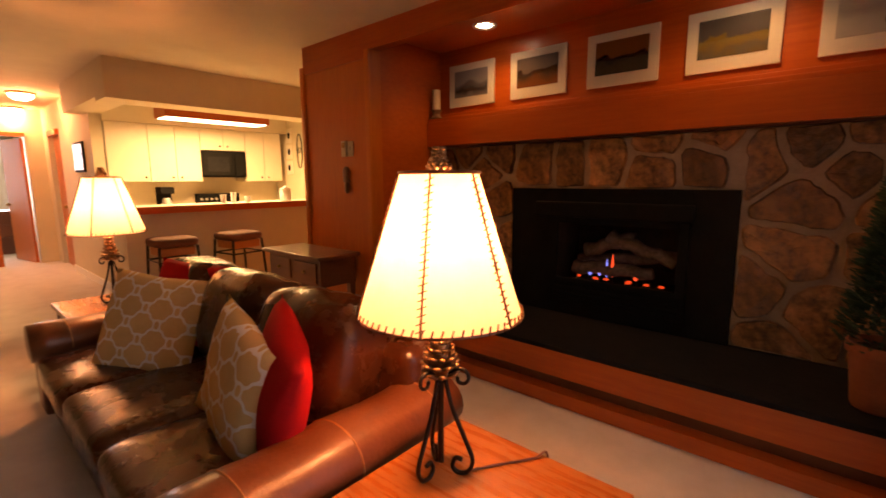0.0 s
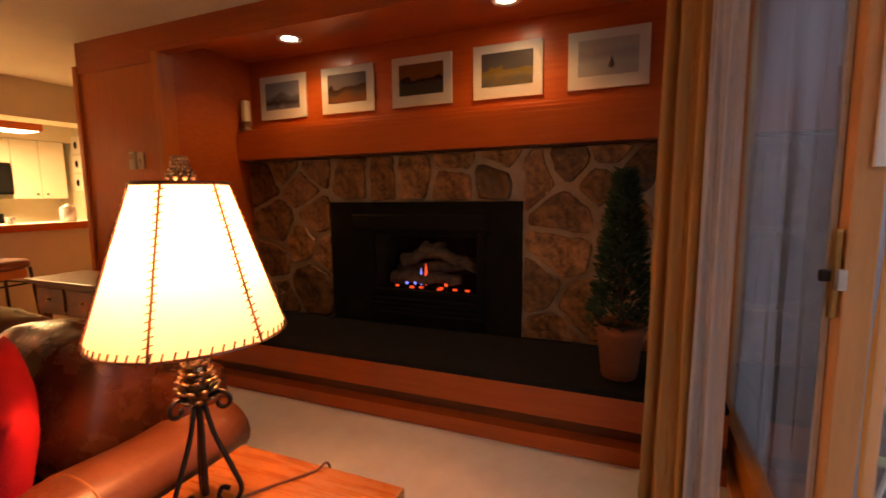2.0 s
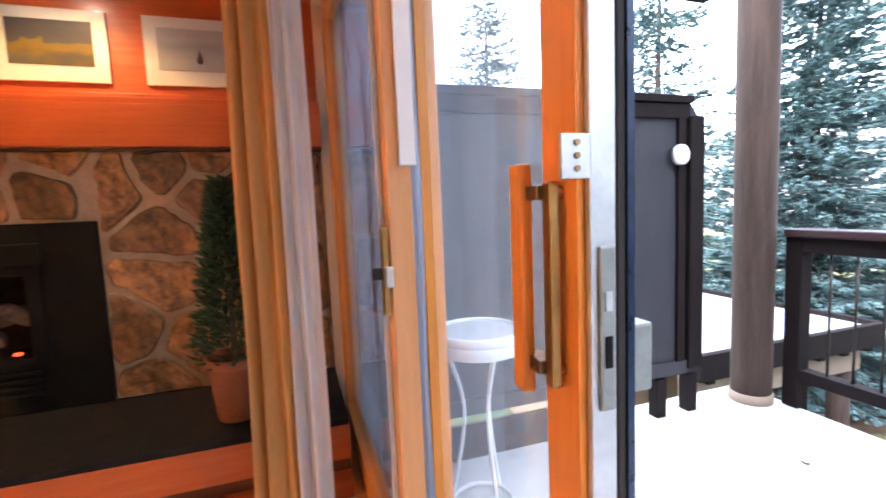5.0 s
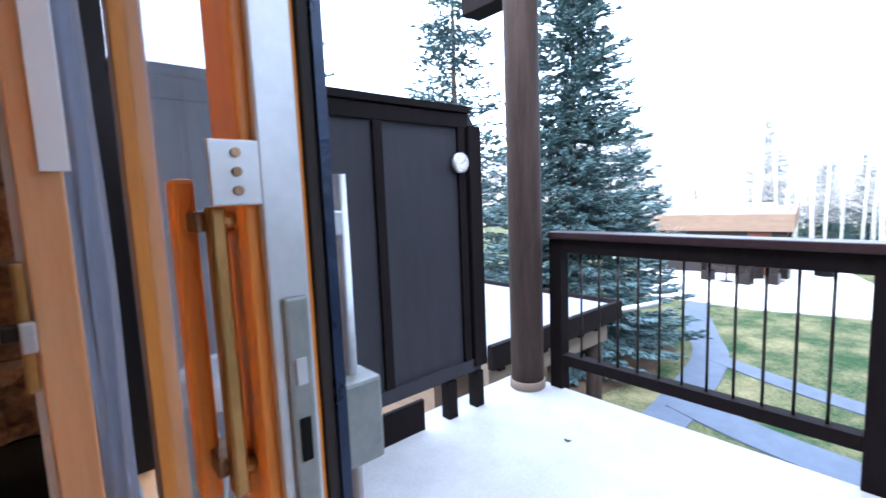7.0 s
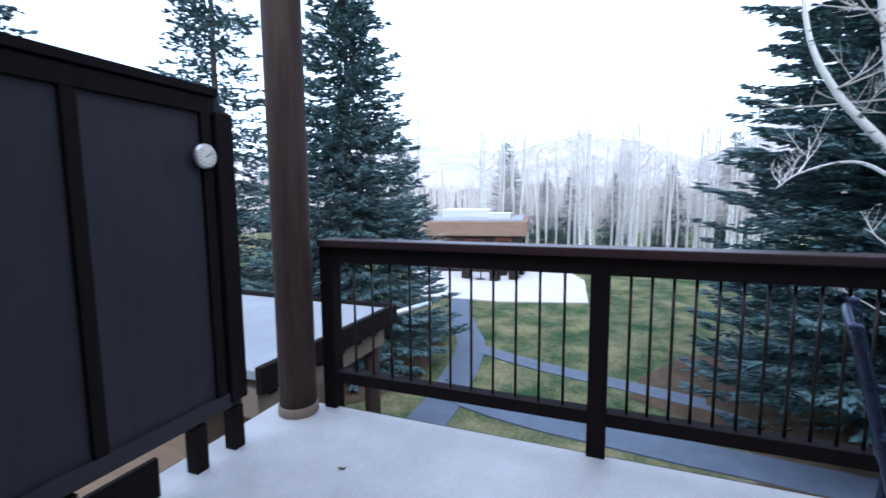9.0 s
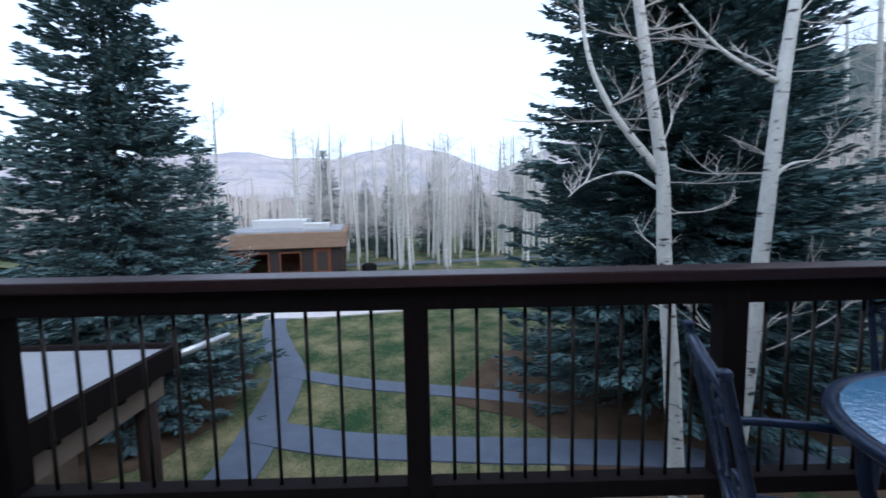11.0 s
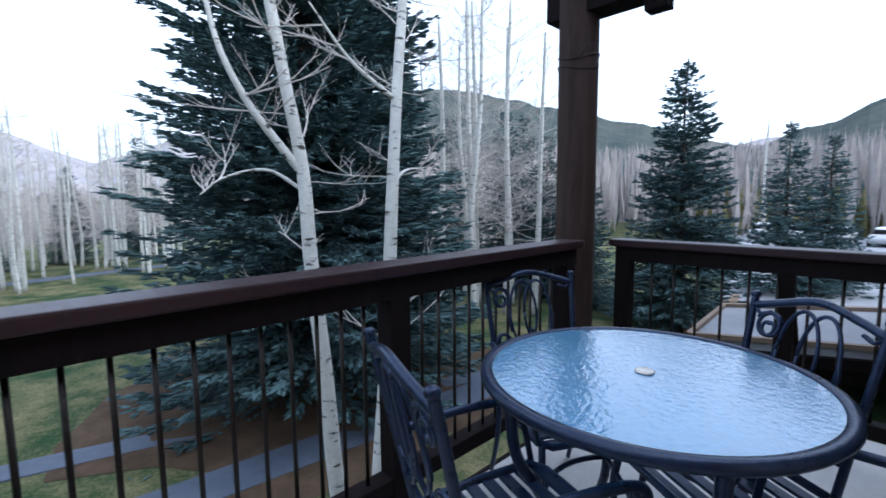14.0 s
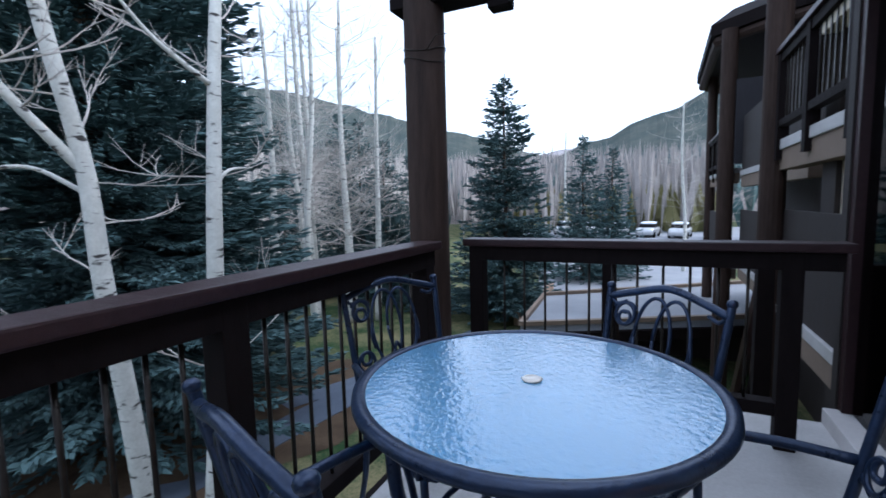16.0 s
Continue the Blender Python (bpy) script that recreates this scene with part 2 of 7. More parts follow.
    concrete=surf("pale_concrete", (0.46, 0.44, 0.43), (0.60, 0.57, 0.55), 1.5, 0.85, bump=0.2, bscale=60),
    spruce=surf("blue_spruce_needles", (0.035, 0.066, 0.068), (0.135, 0.20, 0.205), 1.6, 0.75, bump=0.4, bscale=60, spec=0.2),
    spruce_dark=surf("green_spruce_needles", (0.034, 0.066, 0.068), (0.115, 0.180, 0.185), 1.3, 0.75, bump=0.4, bscale=60, spec=0.2),
    bark=surf("grey_brown_bark", (0.050, 0.036, 0.027), (0.12, 0.09, 0.07), 6, 0.9, bump=0.8, bscale=30, stretch=(5, 5, 1)),
    twig=surf("pale_bare_twigs", (0.34, 0.31, 0.28), (0.56, 0.53, 0.49), 6, 0.8),
    twig_grey=surf("grey_bare_woods", (0.20, 0.18, 0.17), (0.40, 0.37, 0.35), 0.3, 0.9),
    willow=surf("olive_yellow_scrub", (0.10, 0.10, 0.035), (0.22, 0.20, 0.08), 0.4, 0.9),
    pavement=surf("frosted_grey_pavement", (0.20, 0.21, 0.23), (0.34, 0.35, 0.37), 0.6, 0.85, bump=0.3, bscale=30),
    snow=surf("old_snow", (0.72, 0.76, 0.82), (0.82, 0.85, 0.90), 1.5, 0.8, bump=0.2, bscale=10),
    tanwall=surf("tan_boarding", (0.17, 0.115, 0.075), (0.25, 0.17, 0.115), 1.5, 0.8, bump=0.2, bscale=30, stretch=(1, 1, 6)),
    brownwall=surf("brown_boarding", (0.012, 0.008, 0.007), (0.026, 0.018, 0.015), 1.5, 0.75, bump=0.2, bscale=30, stretch=(6, 6, 1)),
    beige=surf("beige_fascia", (0.17, 0.125, 0.09), (0.25, 0.19, 0.14), 2, 0.8, bump=0.15),
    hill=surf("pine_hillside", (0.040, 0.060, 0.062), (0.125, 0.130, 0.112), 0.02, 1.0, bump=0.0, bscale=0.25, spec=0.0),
    # Blue distance haze and a slight sunset warmth are put into this colour.
    hill_far=surf("far_mountain_in_haze", (0.27, 0.28, 0.32), (0.52, 0.46, 0.43), 0.006, 1.0, bump=0.0, bscale=0.06, spec=0.0),
    hill_bare=surf("bare_aspen_slope", (0.10, 0.09, 0.085), (0.24, 0.215, 0.20), 0.12, 1.0, bump=0.0, bscale=1.6, stretch=(1, 1, 0.8), spec=0.0, lo=0.45, hi=0.95),
    dark=surf("dark_interior", (0.02, 0.018, 0.016), (0.04, 0.035, 0.03), 3, 0.8),
)
GLASS = clear("window_glass", (0.95, 0.97, 0.98), 0.0, 0.7)
# Scatter for dirt on the panes, and for a painted veil of reflections.
DOORGLASS = clear("door_glass_with_veil", (0.93, 0.96, 0.98), 0.0, 0.7, haze=0.10, haze_colour=(0.75, 0.82, 0.9))
DARKGLASS = clear("dark_window_glass", (0.22, 0.23, 0.25), 0.02, 0.5)
# The blue scatter paints the reflected sky into the pebbled glass.
PEBBLE = clear("sky_blue_pebbled_glass", (0.50, 0.74, 0.88), 0.05, 1.3, 0.75, 58, 0.14, 0.60, (0.30, 0.62, 0.92))


def shade_material(name="parchment_shade"):
    """Parchment that lets the bulb's light through."""
    m = bpy.data.materials.new(name)
    m.use_nodes = True
    nt = m.node_tree
    nt.nodes.remove(nt.nodes["Principled BSDF"])
    out = nt.nodes["Material Output"]
    d, t, mix, n, r, tc = (nt.nodes.new("ShaderNode" + k) for k in
                           ("BsdfDiffuse", "BsdfTranslucent", "MixShader", "TexNoise", "ValToRGB", "TexCoord"))
    n.inputs["Scale"].default_value, n.inputs["Detail"].default_value = 14, 5
    r.color_ramp.elements[0].color, r.color_ramp.elements[1].color = (0.93, 0.84, 0.66, 1), (0.97, 0.92, 0.80, 1)
    mix.inputs[0].default_value = 0.72
    nt.links.new(tc.outputs["Object"], n.inputs["Vector"])
    nt.links.new(n.outputs[0], r.inputs[0])
    nt.links.new(r.outputs[0], d.inputs[0])
    nt.links.new(r.outputs[0], t.inputs[0])
    nt.links.new(d.outputs[0], mix.inputs[1])
    nt.links.new(t.outputs[0], mix.inputs[2])
    nt.links.new(mix.outputs[0], out.inputs["Surface"])
    return m


def aspen_bark():
    """Pale bark with black eyes and short dark bands."""
    m = surf("aspen_bark", (0.46, 0.46, 0.42), (0.66, 0.66, 0.62), 5, 0.8, bump=0.3, bscale=40)
    nt = m.node_tree
    p = nt.nodes["Principled BSDF"]
    tc, mp, n, r, mix = (nt.nodes.new("ShaderNode" + k) for k in ("TexCoord", "Mapping", "TexNoise", "ValToRGB", "MixRGB"))
    mp.inputs["Scale"].default_value = (5, 5, 16)
    n.inputs["Scale"].default_value, n.inputs["Detail"].default_value = 1.3, 3
    r.color_ramp.elements[0].position, r.color_ramp.elements[1].position = 0.60, 0.68
    nt.links.new(tc.outputs["Object"], mp.inputs["Vector"])
    nt.links.new(mp.outputs[0], n.inputs["Vector"])
    nt.links.new(n.outputs[0], r.inputs[0])
    old = p.inputs["Base Color"].links[0].from_socket
    nt.links.new(r.outputs[0], mix.inputs[0])
    nt.links.new(old, mix.inputs[1])
    mix.inputs[2].default_value = (0.045, 0.040, 0.036, 1)
    nt.links.new(mix.outputs[0], p.inputs["Base Color"])
    return m


def cloth_through(m, amount):
    """Lets a thin cloth pass some of the light that falls on its back."""
    nt, p = m.node_tree, m.node_tree.nodes["Principled BSDF"]
    t, mix = nt.nodes.new("ShaderNodeBsdfTranslucent"), nt.nodes.new("ShaderNodeMixShader")
    mix.inputs[0].default_value = amount
    nt.links.new(p.inputs["Base Color"].links[0].from_socket, t.inputs[0])
    nt.links.new(p.outputs[0], mix.inputs[1])
    nt.links.new(t.outputs[0], mix.inputs[2])
    nt.links.new(mix.outputs[0], nt.nodes["Material Output"].inputs["Surface"])


cloth_through(M["sheer"], 0.85)
cloth_through(M["drape"], 0.3)
cloth_through(M["lining"], 0.45)
M["shade"] = shade_material()
M["aspen"] = aspen_bark()
M["bulb"] = glow("lit_bulb", (1.0, 0.80, 0.52), 18)
M["tubeglow"] = glow("lit_diffuser", (1.0, 0.86, 0.58), 5)
M["ember"] = glow("glowing_embers", (1.0, 0.09, 0.02), 0.45)
M["flame"] = glow("blue_gas_flame", (0.18, 0.25, 1.0), 0.7)
M["flame_red"] = glow("orange_gas_flame", (1.0, 0.10, 0.03), 0.6)


# ---- building helpers ----
def part(name, bm, material, parent=None, label="", smooth=False):
    """Links a bmesh as one mesh object, under a thing or a part."""
    me = bpy.data.meshes.new(name)
    bmesh.ops.recalc_face_normals(bm, faces=bm.faces)
    bm.to_mesh(me)
    bm.free()
    me.materials.append(material)
    if smooth:
        me.polygons.foreach_set("use_smooth", [True] * len(me.polygons))
    ob = new(name, me)
    if parent:
        ob.parent = parent
    if label:
        ob["label"] = label
    return ob


def thing(name, label, category, at=(0, 0, 0), rz=0, group="", kind=""):
    ob = new(name)
    ob.empty_display_size = 0.1
    ob.matrix_world = pose(*at, 0, 0, rz)
    return tagged(ob, label, category, group, kind)


def single(name, bm, material, label, category, smooth=False, group="", kind=""):
    return tagged(part(name, bm, material, None, "", smooth), label, category, group, kind)


def structure(name, bm, material, label, category="wall"):
    return tagged(part(name, bm, material), label, category, "", "structure")


def box(bm, x0, x1, y0, y1, z0, z1, bevel=0.0, m=None):
    r = bmesh.ops.create_cube(bm, size=1)
    c = Matrix.Translation(((x0 + x1) / 2, (y0 + y1) / 2, (z0 + z1) / 2)) @ Matrix.Diagonal((x1 - x0, y1 - y0, z1 - z0, 1))
    bmesh.ops.transform(bm, matrix=(m or Matrix()) @ c, verts=r["verts"])
    if bevel:
        edges = list({e for v in r["verts"] for e in v.link_edges})
        bmesh.ops.bevel(bm, geom=edges, offset=bevel, segments=2, affect="EDGES", profile=0.6)
    return bm


def B(*a, **k):
    return box(bmesh.new(), *a, **k)


def tube(bm, pts, r, seg=8, r1=None, caps=True):
    """A round bar along points; r to r1."""
    pts = [Vector(p) for p in pts]
    n = len(pts)
    rings, side = [], None
    for i, p in enumerate(pts):
        d = (pts[min(i + 1, n - 1)] - pts[max(i - 1, 0)]).normalized()
        if side is None:
            side = d.orthogonal().normalized()
        side = (side - d * side.dot(d)).normalized()
        up = d.cross(side)
        rad = r if r1 is None else r + (r1 - r) * i / max(1, n - 1)
        rings.append([bm.verts.new(p + (side * math.cos(2 * math.pi * k / seg) + up * math.sin(2 * math.pi * k / seg)) * rad) for k in range(seg)])
    for a, b in zip(rings, rings[1:]):
        for k in range(seg):
            bm.faces.new((a[k], a[(k + 1) % seg], b[(k + 1) % seg], b[k]))
    if caps:
        bm.faces.new(rings[0][::-1])
        bm.faces.new(rings[-1])
    return bm


def lathe(bm, profile, seg=24, at=(0, 0, 0), closed=False):
    """Turns a profile of (radius, height) about the upright axis."""
    rings = []
    for r, z in profile:
        rings.append([bm.verts.new((at[0] + r * math.cos(2 * math.pi * k / seg), at[1] + r * math.sin(2 * math.pi * k / seg), at[2] + z)) for k in range(seg)])
    pairs = list(zip(rings, rings[1:])) + ([(rings[-1], rings[0])] if closed else [])
    for a, b in pairs:
        for k in range(seg):
            bm.faces.new((a[k], a[(k + 1) % seg], b[(k + 1) % seg], b[k]))
    if not closed:
        bm.faces.new(rings[0][::-1])
        bm.faces.new(rings[-1])
    return bm


def cushion(bm, half, e=0.35, ez=0.6, m=None, nu=28, nv=14, sag=0.0, wrinkle=0.0, seed=0):
    """A stuffed block: a superellipsoid with soft edges and wrinkles."""
    def pw(c, k):
        return math.copysign(abs(c) ** k, c)
    rows = []
    for j in range(nv + 1):
        v = -math.pi / 2 + math.pi * j / nv
        row = []
        for i in range(nu):
            u = 2 * math.pi * i / nu
            p = Vector((half[0] * pw(math.cos(v), ez) * pw(math.cos(u), e), half[1] * pw(math.cos(v), ez) * pw(math.sin(u), e), half[2] * pw(math.sin(v), ez)))
            if wrinkle:
                q = noise.noise(Vector((p.x * 7 + seed, p.y * 7, p.z * 7)))
                p += p.normalized() * wrinkle * q
            p.z -= sag * (p.x / half[0]) ** 2
            row.append(p)
        rows.append(row)
    vs = [[bm.verts.new((m or Matrix()) @ p) for p in row] for row in rows[1:-1]]
    b, t = bm.verts.new((m or Matrix()) @ rows[0][0]), bm.verts.new((m or Matrix()) @ rows[-1][0])
    for a, c in zip(vs, vs[1:]):
        for i in range(nu):
            bm.faces.new((a[i], a[(i + 1) % nu], c[(i + 1) % nu], c[i]))
    for i in range(nu):
        bm.faces.new((b, vs[0][(i + 1) % nu], vs[0][i]))
        bm.faces.new((t, vs[-1][i], vs[-1][(i + 1) % nu]))
    return bm


def spiral(cx, cz, r0, r1, a0, a1, n=22, y=0.0, flip=1):
    """Points of a flat scroll in the xz plane."""
    out = []
    for i in range(n):
        f = i / (n - 1)
        a, r = radians(a0 + (a1 - a0) * f), r0 + (r1 - r0) * f
        out.append((cx + flip * r * math.cos(a), y, cz + r * math.sin(a)))
    return out


def bend(pts, n=10):
    """A smooth line through a few points (Catmull-Rom)."""
    P = [Vector(p) for p in pts]
    P = [P[0] * 2 - P[1]] + P + [P[-1] * 2 - P[-2]]
    out = []
    for i in range(1, len(P) - 2):
        for k in range(n):
            t = k / n
            out.append(0.5 * (2 * P[i] + (P[i + 1] - P[i - 1]) * t + (2 * P[i - 1] - 5 * P[i] + 4 * P[i + 1] - P[i + 2]) * t * t + (3 * P[i] - P[i - 1] - 3 * P[i + 1] + P[i + 2]) * t ** 3))
    return out + [P[-2]]


# ---- the room's shell ----
CEIL = 2.47
NX0, NY, PX = -2.565, 2.33, -3.475
structure("floor", B(-13.2, 1.02, -4.2, 5.0, -0.12, 0.0), M["carpet"], "pale beige wall-to-wall carpet", "floor")
structure("ceiling", B(-13.2, 1.25, -4.2, 5.0, CEIL, CEIL + 0.12), M["ceiling"], "cream textured ceiling", "ceiling")
structure("wall_south_cladding", B(1.104, 1.14, -4.42, -4.1, -0.12, CEIL), M["brownwall"], "dark brown boarded corner of the house", "wall")
structure("wall_south", B(-13.2, 1.10, -4.35, -4.2, -0.12, CEIL), M["wall"], "plain cream painted wall")
structure("wall_north_kitchen", B(-8.2, PX, 3.95, 4.10, 0, CEIL), M["wall"], "plain cream kitchen wall")
structure("wall_kitchen_back", B(-7.12, -7.0, 1.52, 3.95, 0, CEIL), M["wall"], "plain cream wall behind the kitchen cabinets")
structure("wall_hall_north", B(-8.45, -6.63, 1.4, 1.52, 0, CEIL), M["wall"], "cream hall wall with a framed picture")
structure("wall_hall_north_end", B(-13.2, -9.35, 1.4, 1.52, 0, CEIL), M["wall"], "plain cream hall wall")
structure("wall_hall_south", B(-13.2, -7.0, -0.35, -0.25, 0, CEIL), M["wall"], "plain cream hall wall")
structure("wall_hall_side", B(-7.0, -6.9, -4.2, -0.25, 0, CEIL), M["wall"], "plain cream side wall")
bm = B(-9.82, -9.70, 1.17, 1.4, 0, CEIL)
box(bm, -9.82, -9.70, -0.7, 0.27, 0, CEIL)
box(bm, -9.82, -9.70, 0.27, 1.17, 2.04, CEIL)
structure("wall_hall_end", bm, M["wall"], "cream hall end wall with an open doorway")
structure("wall_bedroom_back", B(-13.3, -13.2, -4.2, 5, 0, CEIL), M["wall"], "plain cream bedroom wall")
structure("hall_baseboard", B(-8.45, -5.0, 1.385, 1.4, 0, 0.09), M["white"], "white painted baseboard", "baseboard")

# bulkhead and niche round the fireplace
structure("wall_panel", B(PX, NX0, NY, NY + 0.10, 0, 2.30), M["wood_up"], "flat red-stained wood panel wall", "wall panel")
structure("wall_panel_side", B(PX, PX + 0.10, NY + 0.10, 4.40, 0, CEIL), M["wood_up"], "red-stained wood wall end")
# The side keeps the darker wood, its want of lamplight put into colour.
structure("niche_side_wall", B(NX0 - 0.10, NX0 - 0.001, NY + 0.10, 3.25, 0, 2.42), M["wood"], "red-stained wooden side of the niche")
structure("niche_header", B(PX, 0.87, NY, NY + 0.08, 2.30, CEIL), M["wood"], "red-stained wood header band over the niche", "trim")
structure("niche_soffit", B(PX + 0.10, 0.87, NY + 0.08, 3.25, 2.42, 2.465), M["wood"], "glossy red-stained wood niche ceiling", "ceiling")
structure("niche_back_wall", B(NX0, 0.87, 3.13, 3.25, 1.60, 2.42), M["wood"], "red-stained wood back wall above the mantel")
bm = B(NX0, -1.36, 3.075, 3.25, 0.0, 1.60)
box(bm, -0.51, 0.87, 3.075, 3.25, 0.0, 1.60)
box(bm, -1.36, -0.51, 3.075, 3.25, 0.0, 0.57)
box(bm, -1.36, -0.51, 3.075, 3.25, 1.07, 1.60)
structure("wall_behind_stone", bm, M["mortar"], "grey mortar between the stones")
for x0, x1 in ((PX - 0.025, PX + 0.025), (NX0 - 0.050, NX0 + 0.004)):
    structure("panel_trim", B(x0, x1, NY - 0.022, NY, 0, 2.30, bevel=0.004), M["jamb_trim"], "upright stained wood trim strip", "trim")
structure("panel_top_trim", B(PX + 0.025, NX0 - 0.05, NY - 0.012, NY, 2.24, 2.30), M["wood"], "stained wood trim strip", "trim")

# hearth
hearth = thing("hearth", "raised hearth with a black slate top and red-stained wood front", "hearth", (-0.78, NY, 0))
hb = Matrix.Translation((0.78, -NY, 0))
part("slate_top", B(NX0, 0.87, NY + 0.04, 3.07, 0.315, 0.345, bevel=0.004, m=hb), M["slate"], hearth, "black slate hearth slab")
part("front_board", B(NX0, 0.87, NY + 0.045, NY + 0.08, 0.155, 0.342, bevel=0.003, m=hb), M["wood"], hearth, "red-stained wood front board")
# Dark groove between the boards, in a darker wood than theirs.
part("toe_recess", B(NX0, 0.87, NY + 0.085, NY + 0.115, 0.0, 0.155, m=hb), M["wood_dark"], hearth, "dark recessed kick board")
part("base_board", B(NX0, 0.87, NY - 0.005, NY + 0.085, 0.0, 0.085, bevel=0.004, m=hb), M["wood"], hearth, "stained wood base board")
part("core", B(NX0, 0.87, NY + 0.115, 3.06, 0.0, 0.315, m=hb), M["dark"], hearth)

# mantel
mantel = thing("mantel_shelf", "long red-stained wooden mantel shelf over the stone", "mantel", (-0.78, 2.95, 1.60))
mb = Matrix.Translation((0.78, -2.95, -1.60))
part("fascia", B(NX0, 0.87, 2.95, 3.0, 1.61, 1.815, bevel=0.004, m=mb), M["wood"], mantel)
part("shelf_board", B(NX0, 0.87, 2.96, 3.13, 1.815, 1.845, bevel=0.004, m=mb), M["wood"], mantel)
part("back_strip", B(NX0, 0.87, 3.10, 3.13, 1.845, 1.895, bevel=0.004, m=mb), M["wood"], mantel)
# Underside in a darker wood than the rest of the mantel.
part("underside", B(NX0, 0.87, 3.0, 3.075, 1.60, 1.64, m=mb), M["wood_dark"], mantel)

# fireplace insert
FX0, FX1, FZ1 = -1.735, -0.228, 1.262
fire = thing("fireplace_insert", "black metal gas fireplace insert with glowing logs", "fireplace", (-0.98, 3.07, 0.345))
fb = Matrix.Translation((0.98, -3.07, -0.345))
GX0, GX1, GZ0, GZ1 = -1.34, -0.53, 0.62, 1.02
for name, a in (("side_panel", (FX0, GX0 - 0.06, 3.035, 3.072, 0.346, FZ1)), ("side_panel", (GX1 + 0.06, FX1, 3.035, 3.072, 0.346, FZ1)),
                ("top_panel", (GX0 - 0.06, GX1 + 0.06, 3.035, 3.072, GZ1 + 0.05, FZ1)), ("bottom_panel", (GX0 - 0.06, GX1 + 0.06, 3.035, 3.072, 0.346, GZ0 - 0.03))):
    part(name, B(*a, bevel=0.003, m=fb), M["blackmetal"], fire, "flat black metal surround")
bm = B(FX0 + 0.22, FX1 - 0.22, 2.995, 3.036, 1.06, 1.17, bevel=0.012, m=fb)
part("hood", bm, M["blackmetal"], fire, "black metal heat hood")
for i in range(4):
    part("louvre", B(GX0 - 0.02, GX1 + 0.02, 3.015, 3.036, 0.43 + 0.035 * i, 0.45 + 0.035 * i, bevel=0.004, m=fb), M["blackmetal"], fire)
bm = B(GX0 - 0.06, GX0, 3.02, 3.04, GZ0 - 0.03, GZ1 + 0.05, bevel=0.003)
box(bm, GX1, GX1 + 0.06, 3.02, 3.04, GZ0 - 0.03, GZ1 + 0.05, bevel=0.003)
box(bm, GX0, GX1, 3.02, 3.04, GZ1, GZ1 + 0.05, bevel=0.003)
box(bm, GX0, GX1, 3.02, 3.04, GZ0 - 0.03, GZ0, bevel=0.003)
bmesh.ops.transform(bm, matrix=fb, verts=bm.verts)
part("door_frame", bm, M["blackmetal"], fire)
for name, a in (("firebox_back", (GX0, GX1, 3.40, 3.42, GZ0 - 0.05, GZ1 + 0.05)), ("firebox_side", (GX0 - 0.02, GX0, 3.05, 3.42, GZ0 - 0.05, GZ1 + 0.05)),
                ("firebox_side", (GX1, GX1 + 0.02, 3.05, 3.42, GZ0 - 0.05, GZ1 + 0.05)), ("firebox_floor", (GX0, GX1, 3.05, 3.40, GZ0 - 0.05, GZ0 - 0.03)),
                ("firebox_top", (GX0, GX1, 3.05, 3.40, GZ1 + 0.03, GZ1 + 0.05))):
    part(name, B(*a, m=fb), M["soot"], fire, "sooty refractory lining")
for i, (x0, z0, x1, z1, y) in enumerate(((-1.28, 0.71, -0.60, 0.80, 3.30), (-1.2, 0.80, -0.85, 0.93, 3.22), (-1.02, 0.92, -0.58, 0.78, 3.20), (-1.25, 0.69, -0.70, 0.70, 3.14))):
    bm = tube(bmesh.new(), [fb @ (Vector((x0, y, z0)) + (Vector((x1, y, z1)) - Vector((x0, y, z0))) * k / 8 + Vector((0, 0, 0.012 * math.sin(k * 2 + i)))) for k in range(9)], 0.052, 9, 0.04)
    part("log", bm, M["log"], fire, "", True)
random.seed(3)
for i in range(9):
    x = random.uniform(GX0 + 0.12, GX1 - 0.10)
    part("ember", cushion(bmesh.new(), (0.02, 0.014, 0.009), 0.8, 0.8, fb @ Matrix.Translation((x, 3.09 + random.random() * 0.05, GZ0 + 0.005)), 7, 4), M["ember"], fire, "glowing red ember")
for k, (x, mat, h) in enumerate(((-1.0, "flame", 0.13), (-0.96, "flame_red", 0.17), (-1.12, "flame", 0.06), (-0.80, "flame_red", 0.05), (-1.05, "flame", 0.08))):
    bm = lathe(bmesh.new(), [(0.003, 0), (0.016, h * 0.25), (0.011, h * 0.6), (0.002, h)], 8, fb @ Vector((x, 3.12, GZ0 + 0.02)))
    part("flame", bm, M[mat], fire, "small gas flame", True)
bm = bmesh.new()
for i in range(7):
    tube(bm, [fb @ Vector((-1.2 + i * 0.085, 3.08, 0.60)), fb @ Vector((-1.2 + i * 0.085, 3.07, 0.655))], 0.006, 6)
tube(bm, [fb @ Vector((-1.24, 3.075, 0.612)), fb @ Vector((-0.64, 3.075, 0.612))], 0.007, 6)
part("grate", bm, M["iron"], fire)


# ---- window wall towards the balcony ----
structure("wall_east_north", B(0.87, 1.10, 3.04, 3.40, -0.12, CEIL), M["wall"], "plain wall end beside the fireplace")
structure("wall_east_header", B(0.88, 1.22, -0.30, 3.04, 2.38, CEIL), M["wall"], "wall above the sliding doors")
structure("wall_east_south", B(0.93, 1.22, -1.20, -0.30, -0.12, 2.75), M["wall"], "plain wall beside the sliding doors")
structure("wall_east_return", B(0.93, 1.42, -1.30, -1.20, -0.12, 2.75), M["brownwall"], "brown boarded wall return")
